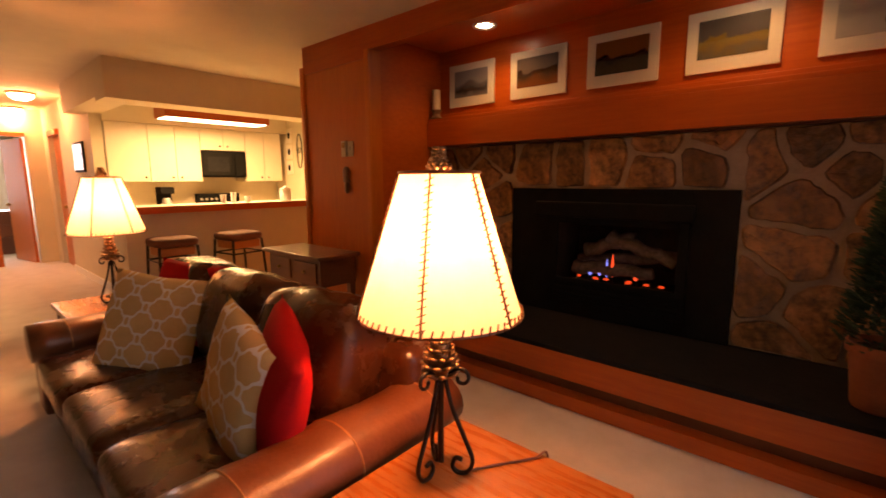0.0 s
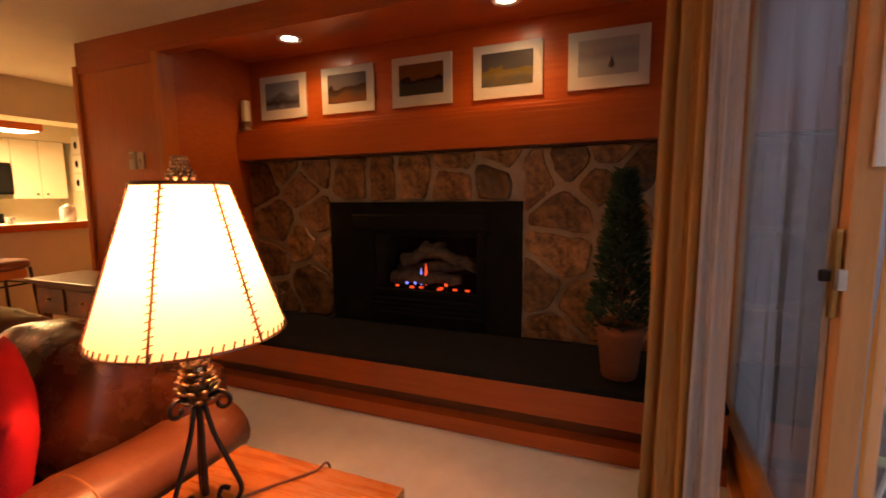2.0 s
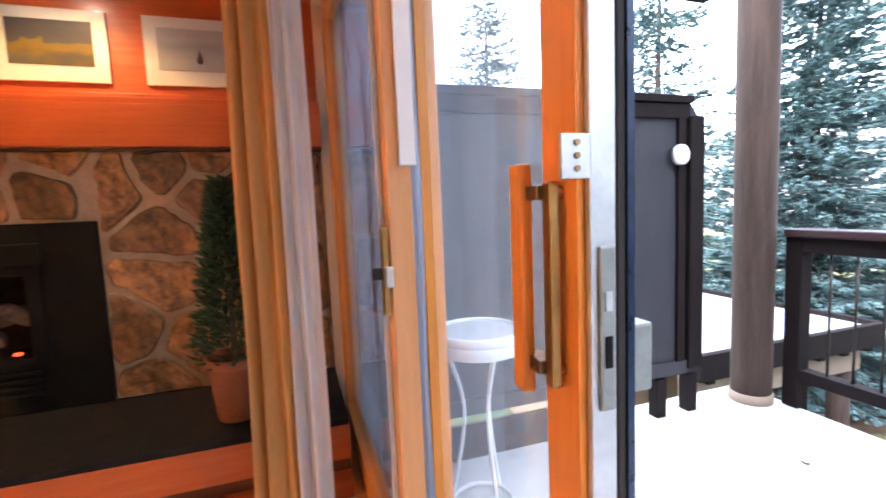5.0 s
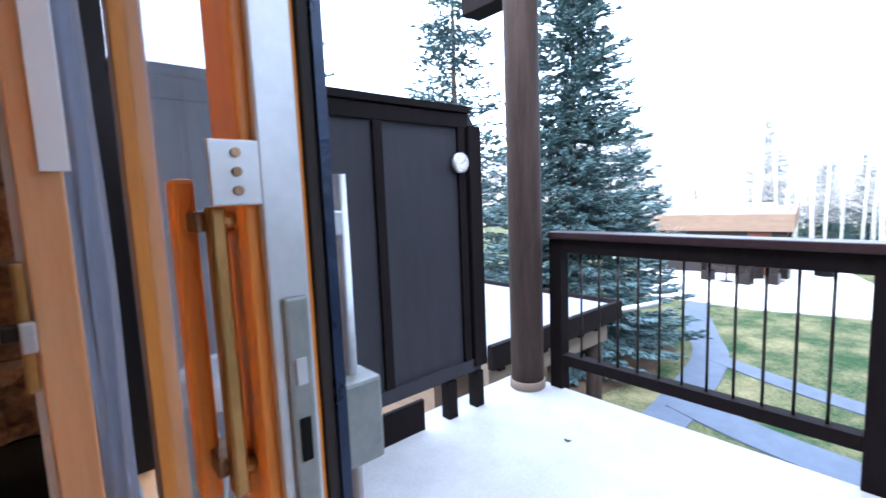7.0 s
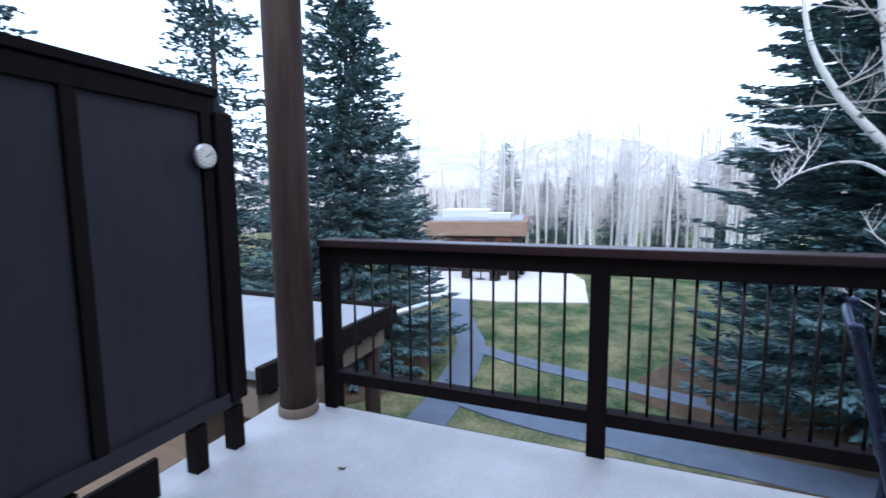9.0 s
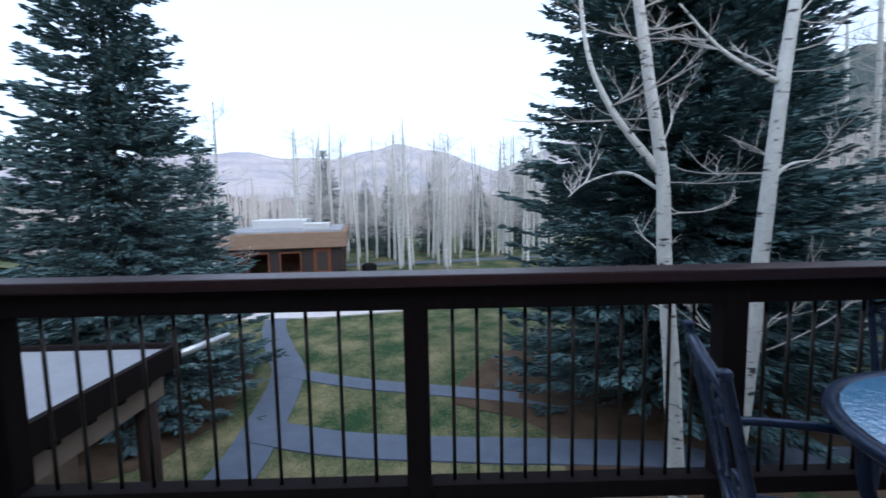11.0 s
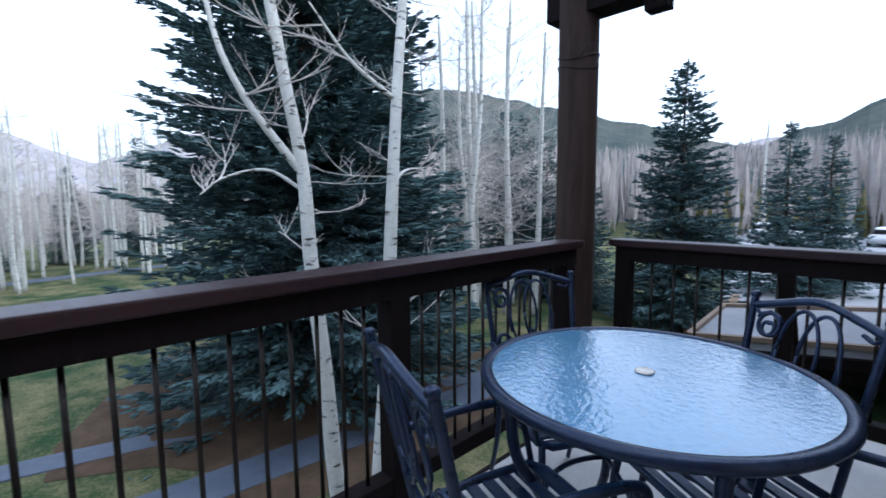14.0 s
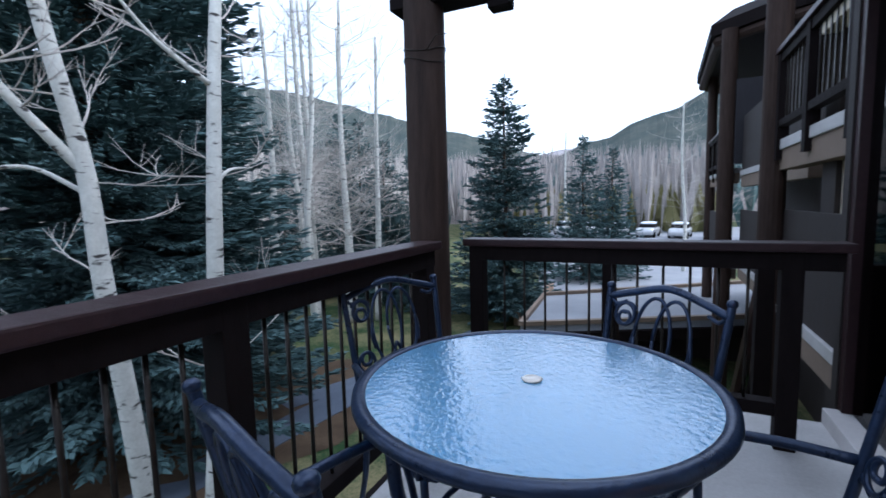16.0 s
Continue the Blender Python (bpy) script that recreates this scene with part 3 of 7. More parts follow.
structure("wall_east_low", B(0.93, 1.10, -4.2, -1.30, -0.12, CEIL), M["wall"], "plain wall")
structure("door_sill", B(0.872, 1.24, -0.30, 3.04, -0.12, 0.022), M["jamb_pale"], "worn wooden door sill", "door sill")
bm = B(0.95, 0.962, -0.30, 3.04, 0.022, 0.034)
box(bm, 1.134, 1.146, -0.30, 3.04, 0.022, 0.034)
structure("door_track", bm, M["zinc"], "metal sliding door track", "door track")


def sliding_leaf(name, x, y0, y1, label, near, depth=0.045, mat="jamb", stile=0.085):
    """A glazed sliding door leaf in the plane x."""
    leaf = thing(name, label, "sliding door", (x, (y0 + y1) / 2, 0.034), 0, "", "structure")
    yc, z0, z1 = (y0 + y1) / 2, 0.0, 2.34
    a, b = y0 - yc, y1 - yc
    part("stile", B(-depth / 2, depth / 2, a, a + stile, z0, z1, bevel=0.004), near, leaf)
    part("stile", B(-depth / 2, depth / 2, b - stile, b, z0, z1, bevel=0.004), M[mat], leaf)
    part("top_rail", B(-depth / 2, depth / 2, a + stile, b - stile, z1 - 0.1, z1), M[mat], leaf)
    part("bottom_rail", B(-depth / 2, depth / 2, a + stile, b - stile, z0, z0 + 0.13), M[mat], leaf)
    g = part("glass_pane", B(-0.003, 0.003, a + stile, b - stile, z0 + 0.13, z1 - 0.1), DOORGLASS, leaf, "clear glass pane")
    g.visible_shadow = False
    return leaf


inner = sliding_leaf("door_1", 0.945, 1.47, 3.02, "closed wood-framed glass door leaf with a brass latch", M["jamb_pale"], 0.06, stile=0.07)
outer = sliding_leaf("door_2", 1.14, 0.98, 1.95, "open honey-coloured wooden sliding glass door with a long handle", M["jamb"], 0.07, stile=0.10)
# latch of the closed leaf
bm = B(-0.052, -0.034, -0.768, -0.745, 0.965, 1.185, bevel=0.006)
lt = part("latch_plate", bm, M["brass"], inner, "brass latch plate")
part("latch_knob", B(-0.075, -0.05, -0.765, -0.75, 1.055, 1.085, bevel=0.005), M["iron"], lt, "dark latch lever")
part("latch_knob", B(-0.05, -0.03, -0.798, -0.776, 1.04, 1.09, bevel=0.004), M["zinc"], lt, "steel latch keeper")
# weather strip of the closed leaf and the white strip above it
part("edge_strip", B(-0.045, -0.033, -0.72, -0.705, 0.0, 2.34), M["zinc"], inner, "grey metal weather strip")
part("tape_strip", B(0.0, 0.04, -0.790, -0.778, 1.33, 2.34, bevel=0.002), M["white"], inner, "white plastic strip ending at mid height")
# open leaf: handle, strike plate, lock, metal edge (the leaf's near face lies at -0.035, its leading edge at -0.485)
hx = -0.072
handle = part("pull_handle", B(hx - 0.012, hx + 0.012, -0.395, -0.355, 0.90, 1.295, bevel=0.006), M["jamb"], outer, "long wooden pull handle")
for z in (0.955, 1.245):
    part("bracket", B(hx, -0.036, -0.43, -0.37, z - 0.012, z + 0.012, bevel=0.003), M["copper"], handle, "copper handle bracket")
    part("bolt", tube(bmesh.new(), [(-0.036, -0.443, z), (-0.050, -0.443, z)], 0.010, 10), M["brass"], handle)
part("handle_rail", B(-0.062, -0.044, -0.453, -0.427, 0.925, 1.262, bevel=0.004), M["brass"], handle, "aged brass handle bar")
plate = part("strike_plate", B(-0.070, -0.016, -0.4985, -0.4915, 1.262, 1.328, bevel=0.002), M["zinc"], outer, "screwed galvanised steel plate")
for z in (1.277, 1.296, 1.315):
    part("screw", tube(bmesh.new(), [(-0.044, -0.4985, z), (-0.044, -0.502, z)], 0.005, 8), M["copper"], plate)
part("metal_edge", B(-0.022, 0.024, -0.499, -0.4855, 0.0, 2.34, bevel=0.003), M["zinc"], outer, "bare aluminium leading edge")
part("lock_face", B(-0.010, 0.018, -0.506, -0.499, 0.90, 1.16, bevel=0.004), M["steel"], outer, "worn steel lock faceplate")
part("lock_slot", B(-0.002, 0.010, -0.509, -0.506, 0.97, 1.02), M["blackmetal"], outer)
part("lock_slot", B(-0.002, 0.010, -0.509, -0.506, 1.06, 1.09), M["zinc"], outer)
part("edge_board", B(0.0355, 0.050, -0.49, -0.40, 0.0, 2.34, bevel=0.002), M["brownwall"], outer, "weathered brown outside edge board")
part("edge_gasket", B(0.051, 0.064, -0.494, -0.455, 0.0, 2.34), M["alu"], outer, "dark blue rubber edge gasket")
part("outer_handle", tube(bmesh.new(), [(0.122, -0.400, 0.76), (0.122, -0.400, 1.300)], 0.0105, 12), M["zinc"], outer, "bare metal outside pull bar", True)
part("lock_box", B(0.088, 0.150, -0.440, -0.372, 0.885, 1.010, bevel=0.006), M["steel"], outer, "square grey metal outside lock box")
part("bar_bracket", B(0.064, 0.122, -0.41, -0.39, 1.215, 1.250, bevel=0.003), M["zinc"], outer)
part("bar_bracket", B(0.064, 0.088, -0.42, -0.39, 0.93, 0.96, bevel=0.003), M["zinc"], outer)

# drapes
def drape(name, p, q, z0, z1, folds, depth, mat, label, phase=0.0, flare=0.0):
    """A hanging curtain from p to q (plan), its folds deepening downwards; with thickness. flare spreads the foot."""
    bm = bmesh.new()
    p, q = Vector((*p, 0)), Vector((*q, 0))
    along = (q - p).normalized()
    out = Vector((along.y, -along.x, 0))
    n, mrows = folds * 12, 18
    front, back = [], []
    for j in range(mrows + 1):
        f = j / mrows
        rowf, rowb = [], []
        for i in range(n + 1):
            u = i / n
            a = u * folds * 2 * math.pi + phase
            k = depth * (0.7 + 0.4 * f) * (0.75 + 0.35 * math.sin(u * folds * 2.1 + phase))
            dx = math.sin(a) * k + 0.22 * k * math.sin(a * 2.3 + f * 3) + 0.012 * noise.noise(Vector((u * 6, f * 3, phase)))
            s = (u + flare * f * (u - 1) + 0.03 * math.sin(a * 0.5 + f * 2) * f) * (q - p).length
            c = p + along * s + out * dx
            rowf.append(bm.verts.new((c.x, c.y, z1 + (z0 - z1) * f)))
            c += out * 0.006
            rowb.append(bm.verts.new((c.x, c.y, z1 + (z0 - z1) * f)))
        front.append(rowf)
        back.append(rowb)
    for g in (front, back):
        for a, b in zip(g, g[1:]):
            for i in range(n):
                bm.faces.new((a[i], a[i + 1], b[i + 1], b[i]))
    for i in range(n):
        for j in (0, mrows):
            bm.faces.new((front[j][i], front[j][i + 1], back[j][i + 1], back[j][i]))
    for j in range(mrows):
        for i in (0, n):
            bm.faces.new((front[j][i], front[j + 1][i], back[j + 1][i], back[j][i]))
    return single(name, bm, mat, label, "curtain", True)


drape("curtain", (0.545, 2.03), (0.685, 1.95), 0.02, 2.44, 3, 0.034, M["drape"], "gathered gold-brown floor-length drape beside the sliding door", 0.4, 0.25)
drape("curtain", (0.675, 1.945), (0.765, 1.895), 0.02, 2.44, 2, 0.016, M["lining"], "turned-back grey lining of the gathered floor-length drape", 1.0, 0.15)
drape("sheer_curtain", (1.015, 1.57), (1.015, 2.98), 0.04, 2.36, 13, 0.018, M["sheer"], "hanging grey-blue cloth behind the closed glass leaf")
rod = single("curtain_rod", tube(bmesh.new(), [(0.66, 1.6, 2.41), (0.66, 2.3, 2.41)], 0.012, 10), M["iron"], "dark metal curtain rod under the ceiling", "curtain rod", True)


# ---- pictures above the mantel ----
def photo(name, base, tones, scale, bands):
    """A landscape print: banded tones broken by noise."""
    m = bpy.data.materials.new(name)
    m.use_nodes = True
    nt, p = m.node_tree, m.node_tree.nodes["Principled BSDF"]
    tc, sep, n, ma, r = (nt.nodes.new("ShaderNode" + k) for k in ("TexCoord", "SeparateXYZ", "TexNoise", "Math", "ValToRGB"))
    n.inputs["Scale"].default_value, n.inputs["Detail"].default_value = scale, 8
    ma.operation = "MULTIPLY_ADD"
    ma.inputs[1].default_value = bands
    L = nt.links.new
    L(tc.outputs["Generated"], sep.inputs[0])
    L(tc.outputs["Object"], n.inputs["Vector"])
    L(n.outputs[0], ma.inputs[0])
    L(sep.outputs[2], ma.inputs[2])
    L(ma.outputs[0], r.inputs[0])
    els = r.color_ramp.elements
    els[0].position, els[0].color = tones[0][0], (*tones[0][1], 1)
    els[1].position, els[1].color = tones[-1][0], (*tones[-1][1], 1)
    for pos, col in tones[1:-1]:
        els.new(pos).color = (*col, 1)
    L(r.outputs[0], p.inputs["Base Color"])
    p.inputs["Roughness"].default_value = 0.25
    return m


PRINTS = [
    ("grey lake and mountains", [(0.1, (0.20, 0.20, 0.22)), (0.45, (0.45, 0.45, 0.48)), (0.7, (0.07, 0.07, 0.08)), (0.95, (0.35, 0.37, 0.42)), (1.25, (0.6, 0.62, 0.66))]),
    ("an autumn hillside", [(0.2, (0.06, 0.03, 0.01)), (0.55, (0.55, 0.16, 0.03)), (0.85, (0.12, 0.05, 0.02)), (1.0, (0.35, 0.28, 0.25)), (1.3, (0.06, 0.05, 0.05))]),
    ("dark ridge at sunset", [(0.2, (0.03, 0.02, 0.01)), (0.6, (0.10, 0.055, 0.02)), (0.95, (0.04, 0.02, 0.015)), (1.08, (0.55, 0.20, 0.05)), (1.3, (0.08, 0.04, 0.03))]),
    ("golden aspen leaves", [(0.3, (0.30, 0.20, 0.03)), (0.6, (0.18, 0.17, 0.12)), (0.8, (0.42, 0.28, 0.05)), (1.0, (0.16, 0.16, 0.17)), (1.3, (0.40, 0.30, 0.08))]),
    ("lone tree in pale mist", [(0.2, (0.50, 0.47, 0.42)), (0.6, (0.56, 0.53, 0.47)), (0.8, (0.48, 0.46, 0.43)), (1.0, (0.60, 0.56, 0.49)), (1.3, (0.64, 0.60, 0.52))]),
]
for i, (what, tones) in enumerate(PRINTS):
    x0 = -2.446 + i * 0.621
    w, h, z0 = 0.464, 0.342, 1.942
    pic = thing("framed_picture", "white-matted print of " + what + " above the mantel", "picture", (x0 + w / 2, 3.13, z0), 0, "row of prints above the mantel")
    part("mat_board", B(-w / 2, w / 2, -0.018, 0.0, 0, h, bevel=0.002), M["mat_board"], pic, "cream picture mat")
    pm = photo("print_" + str(i), None, [(q, tuple(v * (0.42 if i < 4 else 0.9) for v in c_)) for q, c_ in tones], 7 + i * 2, 0.9 if i < 4 else 0.4)
    pr = part("print", B(-w / 2 + 0.06, w / 2 - 0.06, -0.021, -0.0185, 0.075, h - 0.055), pm, pic, "landscape print")
    g = part("glazing", B(-w / 2 + 0.003, w / 2 - 0.003, -0.027, -0.025, 0.003, h - 0.003), GLASS, pic)
    g.visible_shadow = False
    part("caption", B(-0.05, 0.05, -0.0205, -0.0185, 0.048, 0.052), M["lining"], pic)
    if i == 4:
        part("tree_figure", lathe(bmesh.new(), [(0.012, 0), (0.016, 0.02), (0.009, 0.04), (0.002, 0.065)], 6, (0.02, -0.0212, 0.115)), M["bark"], pic)

# candle on the mantel's end
candle = thing("candle_holder", "cream pillar candle on a turned wooden stand", "candle", (-2.50, 3.0, 1.845))
part("stand", lathe(bmesh.new(), [(0.052, 0), (0.055, 0.012), (0.036, 0.024), (0.03, 0.05), (0.045, 0.066), (0.047, 0.076)], 20), M["wicker"], candle, "turned wooden candle stand", True)
part("candle", lathe(bmesh.new(), [(0.034, 0.076), (0.036, 0.08), (0.036, 0.235), (0.031, 0.242), (0.02, 0.236)], 20), M["wax"], candle, "cream wax candle", True)

# downlights in the niche soffit
for i, sx in enumerate((-1.84, -0.27)):
    dl = thing("downlight", "round recessed downlight, lit, in the wood soffit", "ceiling light", (sx, 2.79, 2.42), 0, "niche downlights")
    part("trim_ring", lathe(bmesh.new(), [(0.052, -0.002), (0.085, -0.010), (0.088, -0.004), (0.088, 0.0), (0.052, 0.0)], 28, closed=True), M["white"], dl, "white trim ring", True)
    part("lens", lathe(bmesh.new(), [(0.001, -0.006), (0.052, -0.004), (0.052, -0.001), (0.001, -0.001)], 24), M["bulb"], dl, "lit lamp face", True)

# thermostat, switch and carved plaque on the panel
th = thing("thermostat", "small cream wall thermostat beside a light switch", "thermostat", (-2.87, NY, 1.52))
part("cover", B(-0.065, -0.005, -0.022, 0, 0, 0.125, bevel=0.004), M["plastic"], th)
part("switch_plate", B(0.002, 0.07, -0.008, 0, 0.0, 0.12, bevel=0.003), M["plastic"], th, "cream switch plate")
part("switch", B(0.028, 0.042, -0.020, -0.008, 0.045, 0.075, bevel=0.002), M["plastic"], th)
part("dial", B(-0.055, -0.015, -0.026, -0.022, 0.07, 0.11, bevel=0.002), M["brass"], th)
pl = bmesh.new()
cushion(pl, (0.045, 0.012, 0.06), 0.8, 0.8, Matrix.Translation((-2.89, NY - 0.012, 1.38)), 18, 10)
cushion(pl, (0.032, 0.014, 0.05), 0.9, 0.9, Matrix.Translation((-2.89, NY - 0.012, 1.27)), 16, 10)
cushion(pl, (0.05, 0.008, 0.018), 0.8, 0.9, Matrix.Translation((-2.89, NY - 0.010, 1.325)), 14, 8)
single("carved_plaque", pl, M["wood_dark"], "small dark carved wooden wall plaque", "wall ornament", True)


# ---- things on the hearth ----
pot = thing("potted_topiary", "small cone-shaped evergreen in a terracotta pot on the hearth", "potted plant", (0.40, 2.60, 0.345))
part("pot", lathe(bmesh.new(), [(0.085, 0), (0.09, 0.01), (0.115, 0.24), (0.128, 0.245), (0.128, 0.29), (0.112, 0.29), (0.108, 0.25)], 26), M["terracotta"], pot, "terracotta pot", True)
part("soil", lathe(bmesh.new(), [(0.001, 0.262), (0.108, 0.26), (0.108, 0.25)], 16), M["litter"], pot)
part("trunk", tube(bmesh.new(), [(0, 0, 0.25), (0.005, 0, 0.6), (0, 0, 1.05)], 0.014, 7, 0.006), M["bark"], pot)


def sprays(count, place, seed):
    """Many thin leaf sprays as one mesh: place(rng, i) gives base, direction, length, width."""
    rng = np.random.RandomState(seed)
    base, way, ln, wd = [], [], [], []
    for i in range(count):
        b, d, l, w = place(rng, i)
        base.append(b), way.append(d), ln.append(l), wd.append(w)
    return spindles(np.array(base), np.array(way), np.array(ln), np.array(wd), rng)


def spindles(base, way, ln, wd, rng):
    """A mesh of slim four-sided tufts."""
    n = len(base)
    way = way / np.maximum(np.linalg.norm(way, axis=1, keepdims=True), 1e-6)
    ref = np.where(np.abs(way[:, 2:3]) > 0.9, np.array([[1.0, 0, 0]]), np.array([[0, 0, 1.0]]))
    a = np.cross(way, ref)
    a /= np.linalg.norm(a, axis=1, keepdims=True)
    b = np.cross(way, a)
    verts = np.empty((n, 5, 3))
    verts[:, 0] = base
    verts[:, 4] = base + way * ln[:, None]
    mid = base + way * (ln * 0.45)[:, None]
    ph = rng.rand(n) * 6.28
    for k in range(3):
        ang = ph + k * 2.0944
        verts[:, 1 + k] = mid + (a * np.cos(ang)[:, None] + b * np.sin(ang)[:, None] * 0.6) * wd[:, None]
    faces = np.array([[0, 1, 2], [0, 2, 3], [0, 3, 1], [4, 2, 1], [4, 3, 2], [4, 1, 3]])
    F = (faces[None] + 5 * np.arange(n)[:, None, None]).reshape(-1, 3)
    me = bpy.data.meshes.new("tufts")
    me.from_pydata(verts.reshape(-1, 3).tolist(), [], F.tolist())
    return me


def _topi(rng, i):
    f = rng.rand() ** 0.8
    z = 0.27 + 0.80 * f
    r = 0.155 * (1 - f) ** 0.8 + 0.01
    a = rng.rand() * 6.283
    k = 0.45 + 0.55 * rng.rand()
    return (r * k * math.cos(a), r * k * math.sin(a), z), (math.cos(a), math.sin(a), 0.25 + rng.rand() * 0.6), 0.03 + 0.035 * rng.rand(), 0.008 + 0.006 * rng.rand()


me = sprays(2600, _topi, 5)
me.materials.append(M["topiary"])
crown = new("foliage", me)
crown.parent = pot
crown["label"] = "dense dark green evergreen foliage"

basket = thing("wicker_basket", "woven wicker basket with a hoop handle on the hearth", "basket", (-2.24, 2.74, 0.345))
bm = bmesh.new()
for i in range(15):
    z = 0.012 + i * 0.015
    r = 0.155 + 0.06 * (i / 14) ** 0.7
    tube(bm, [(r * math.cos(a * 0.2618) * 1.0 + 0.004 * math.cos(a * 3), r * 0.8 * math.sin(a * 0.2618), z + 0.003 * (-1) ** a) for a in range(25)], 0.0085, 6)
lathe(bm, [(0.001, 0.0), (0.12, 0.0), (0.12, 0.012), (0.001, 0.012)], 18)
part("woven_body", bm, M["wicker"], basket, "", True)
part("hoop_handle", tube(bmesh.new(), [(0.205 * math.cos(a), 0, 0.21 + 0.21 * math.sin(a)) for a in [k * math.pi / 16 for k in range(17)]], 0.010, 8), M["wicker"], basket, "bent wicker hoop handle", True)
bm = bmesh.new()
random.seed(8)
for i in range(9):
    cushion(bm, (0.045, 0.04, 0.035), 0.9, 0.9, Matrix.Translation((random.uniform(-0.11, 0.11), random.uniform(-0.08, 0.08), 0.215 + random.random() * 0.02)), 10, 7)
part("contents", bm, M["seat"], basket, "dark red dried fruit filling", True)


# ---- sofa ----
def trellis_material():
    """Tan cotton with a pale curved lattice."""
    m = surf("tan_trellis_cotton", (0.66, 0.43, 0.17), (0.76, 0.53, 0.24), 12, 0.9, bump=0.4, bscale=260, spec=0.2)
    nt, p = m.node_tree, m.node_tree.nodes["Principled BSDF"]
    L = nt.links.new

    def mth(op, a, b=None):
        n = nt.nodes.new("ShaderNodeMath")
        n.operation = op
        for i, v in enumerate((a, b)):
            if v is None:
                continue
            if isinstance(v, (int, float)):
                n.inputs[i].default_value = v
            else:
                L(v, n.inputs[i])
        return n.outputs[0]
    tc, sep = nt.nodes.new("ShaderNodeTexCoord"), nt.nodes.new("ShaderNodeSeparateXYZ")
    L(tc.outputs["Object"], sep.inputs[0])
    u, v = mth("MULTIPLY", sep.outputs[0], 40.0), mth("MULTIPLY", sep.outputs[2], 40.0)
    cu, cv = mth("COSINE", u), mth("COSINE", v)
    c2 = mth("MULTIPLY", mth("COSINE", mth("MULTIPLY", u, 2.0)), mth("COSINE", mth("MULTIPLY", v, 2.0)))
    s = mth("ADD", mth("ADD", cu, cv), mth("MULTIPLY", mth("MULTIPLY", mth("SUBTRACT", cu, cv), c2), 0.35))
    band = mth("LESS_THAN", mth("ABSOLUTE", s), 0.30)
    mix = nt.nodes.new("ShaderNodeMixRGB")
    old = p.inputs["Base Color"].links[0].from_socket
    L(band, mix.inputs[0])
    L(old, mix.inputs[1])
    mix.inputs[2].default_value = (0.88, 0.84, 0.76, 1)
    L(mix.outputs[0], p.inputs["Base Color"])
    return m


M["trellis"] = trellis_material()
SX0, SX1, SY0, SY1 = -3.18, -0.84, 0.28, 1.32
sofa = thing("leather_sofa", "worn brown leather three-seat sofa with rolled arms", "sofa", ((SX0 + SX1) / 2, (SY0 + SY1) / 2, 0))
HW, HD = (SX1 - SX0) / 2, (SY1 - SY0) / 2
sofa.scale = (1, 1, 0.90)
part("base", B(-HW + 0.06, HW - 0.06, -HD + 0.05, HD - 0.05, 0.06, 0.30, bevel=0.03), M["leather"], sofa)
part("back_frame", B(-HW + 0.1, HW - 0.1, HD - 0.22, HD, 0.10, 0.78, bevel=0.06), M["leather"], sofa, "", True)
for sx in (-1, 1):
    bm = bmesh.new()
    xo = sx * (HW - 0.13)
    box(bm, xo - 0.10, xo + 0.10, -HD + 0.02, HD - 0.06, 0.06, 0.48, bevel=0.03)
    n, rows = 20, []
    for j in range(13):
        y = -HD + (2 * HD - 0.04) * j / 12
        sw = 0.005 * math.sin(j * 1.3)
        rows.append([bm.verts.new((xo + sx * 0.015 + (0.135 + sw) * math.cos(2 * math.pi * k / n), y, 0.50 + (0.115 + sw) * math.sin(2 * math.pi * k / n) + 0.02 * (j / 12) ** 2)) for k in range(n)])
    for a, b in zip(rows, rows[1:]):
        for k in range(n):
            bm.faces.new((a[k], a[(k + 1) % n], b[(k + 1) % n], b[k]))
    bm.faces.new(rows[0])
    bm.faces.new(rows[-1])
    arm = part("arm", bm, M["leather_arm"], sofa, "rolled tan-brown leather arm", True)
    for f in (0.16, 0.50, 0.86):
        y = -HD + (2 * HD - 0.04) * f
        part("seam", tube(bmesh.new(), [(xo + sx * 0.015 + 0.139 * math.cos(a), y + 0.01 * math.cos(a), 0.50 + 0.119 * math.sin(a) + 0.02 * f * f) for a in [k * math.pi / 14 - 0.3 for k in range(17)]], 0.0035, 6), M["piping"], arm, "tan stitched seam")
cw = (2 * HW - 0.50) / 3
for i in range(3):
    cx = -HW + 0.25 + cw * (i + 0.5)
    seat = part("seat_cushion", cushion(bmesh.new(), (cw / 2 + 0.004, 0.37, 0.105), 0.22, 0.42, Matrix.Translation((cx, -0.15, 0.36)), 44, 18, wrinkle=0.012, seed=i * 5), M["leather"], sofa, "", True)
    part("piping", tube(bmesh.new(), [(cx - cw / 2 + 0.03 + (cw - 0.06) * k / 12, -0.462 + 0.006 * math.sin(k), 0.42) for k in range(13)], 0.006, 6), M["leather"], seat)
    mt = Matrix.Translation((cx, HD - 0.30, 0.70)) @ Matrix.Rotation(radians(-14), 4, "X")
    part("back_cushion", cushion(bmesh.new(), (cw / 2 + 0.014, 0.17, 0.275), 0.5, 0.6, mt, 44, 20, wrinkle=0.022, seed=i * 9 + 2), M["leather"], sofa, "plump wrinkled leather back cushion", True)
for sx in (-1, 1):
    for sy in (-1, 1):
        part("foot", lathe(bmesh.new(), [(0.028, 0), (0.034, 0.03), (0.03, 0.062)], 12, (sx * (HW - 0.14), sy * (HD - 0.1), 0)), M["wood_dark"], sofa)


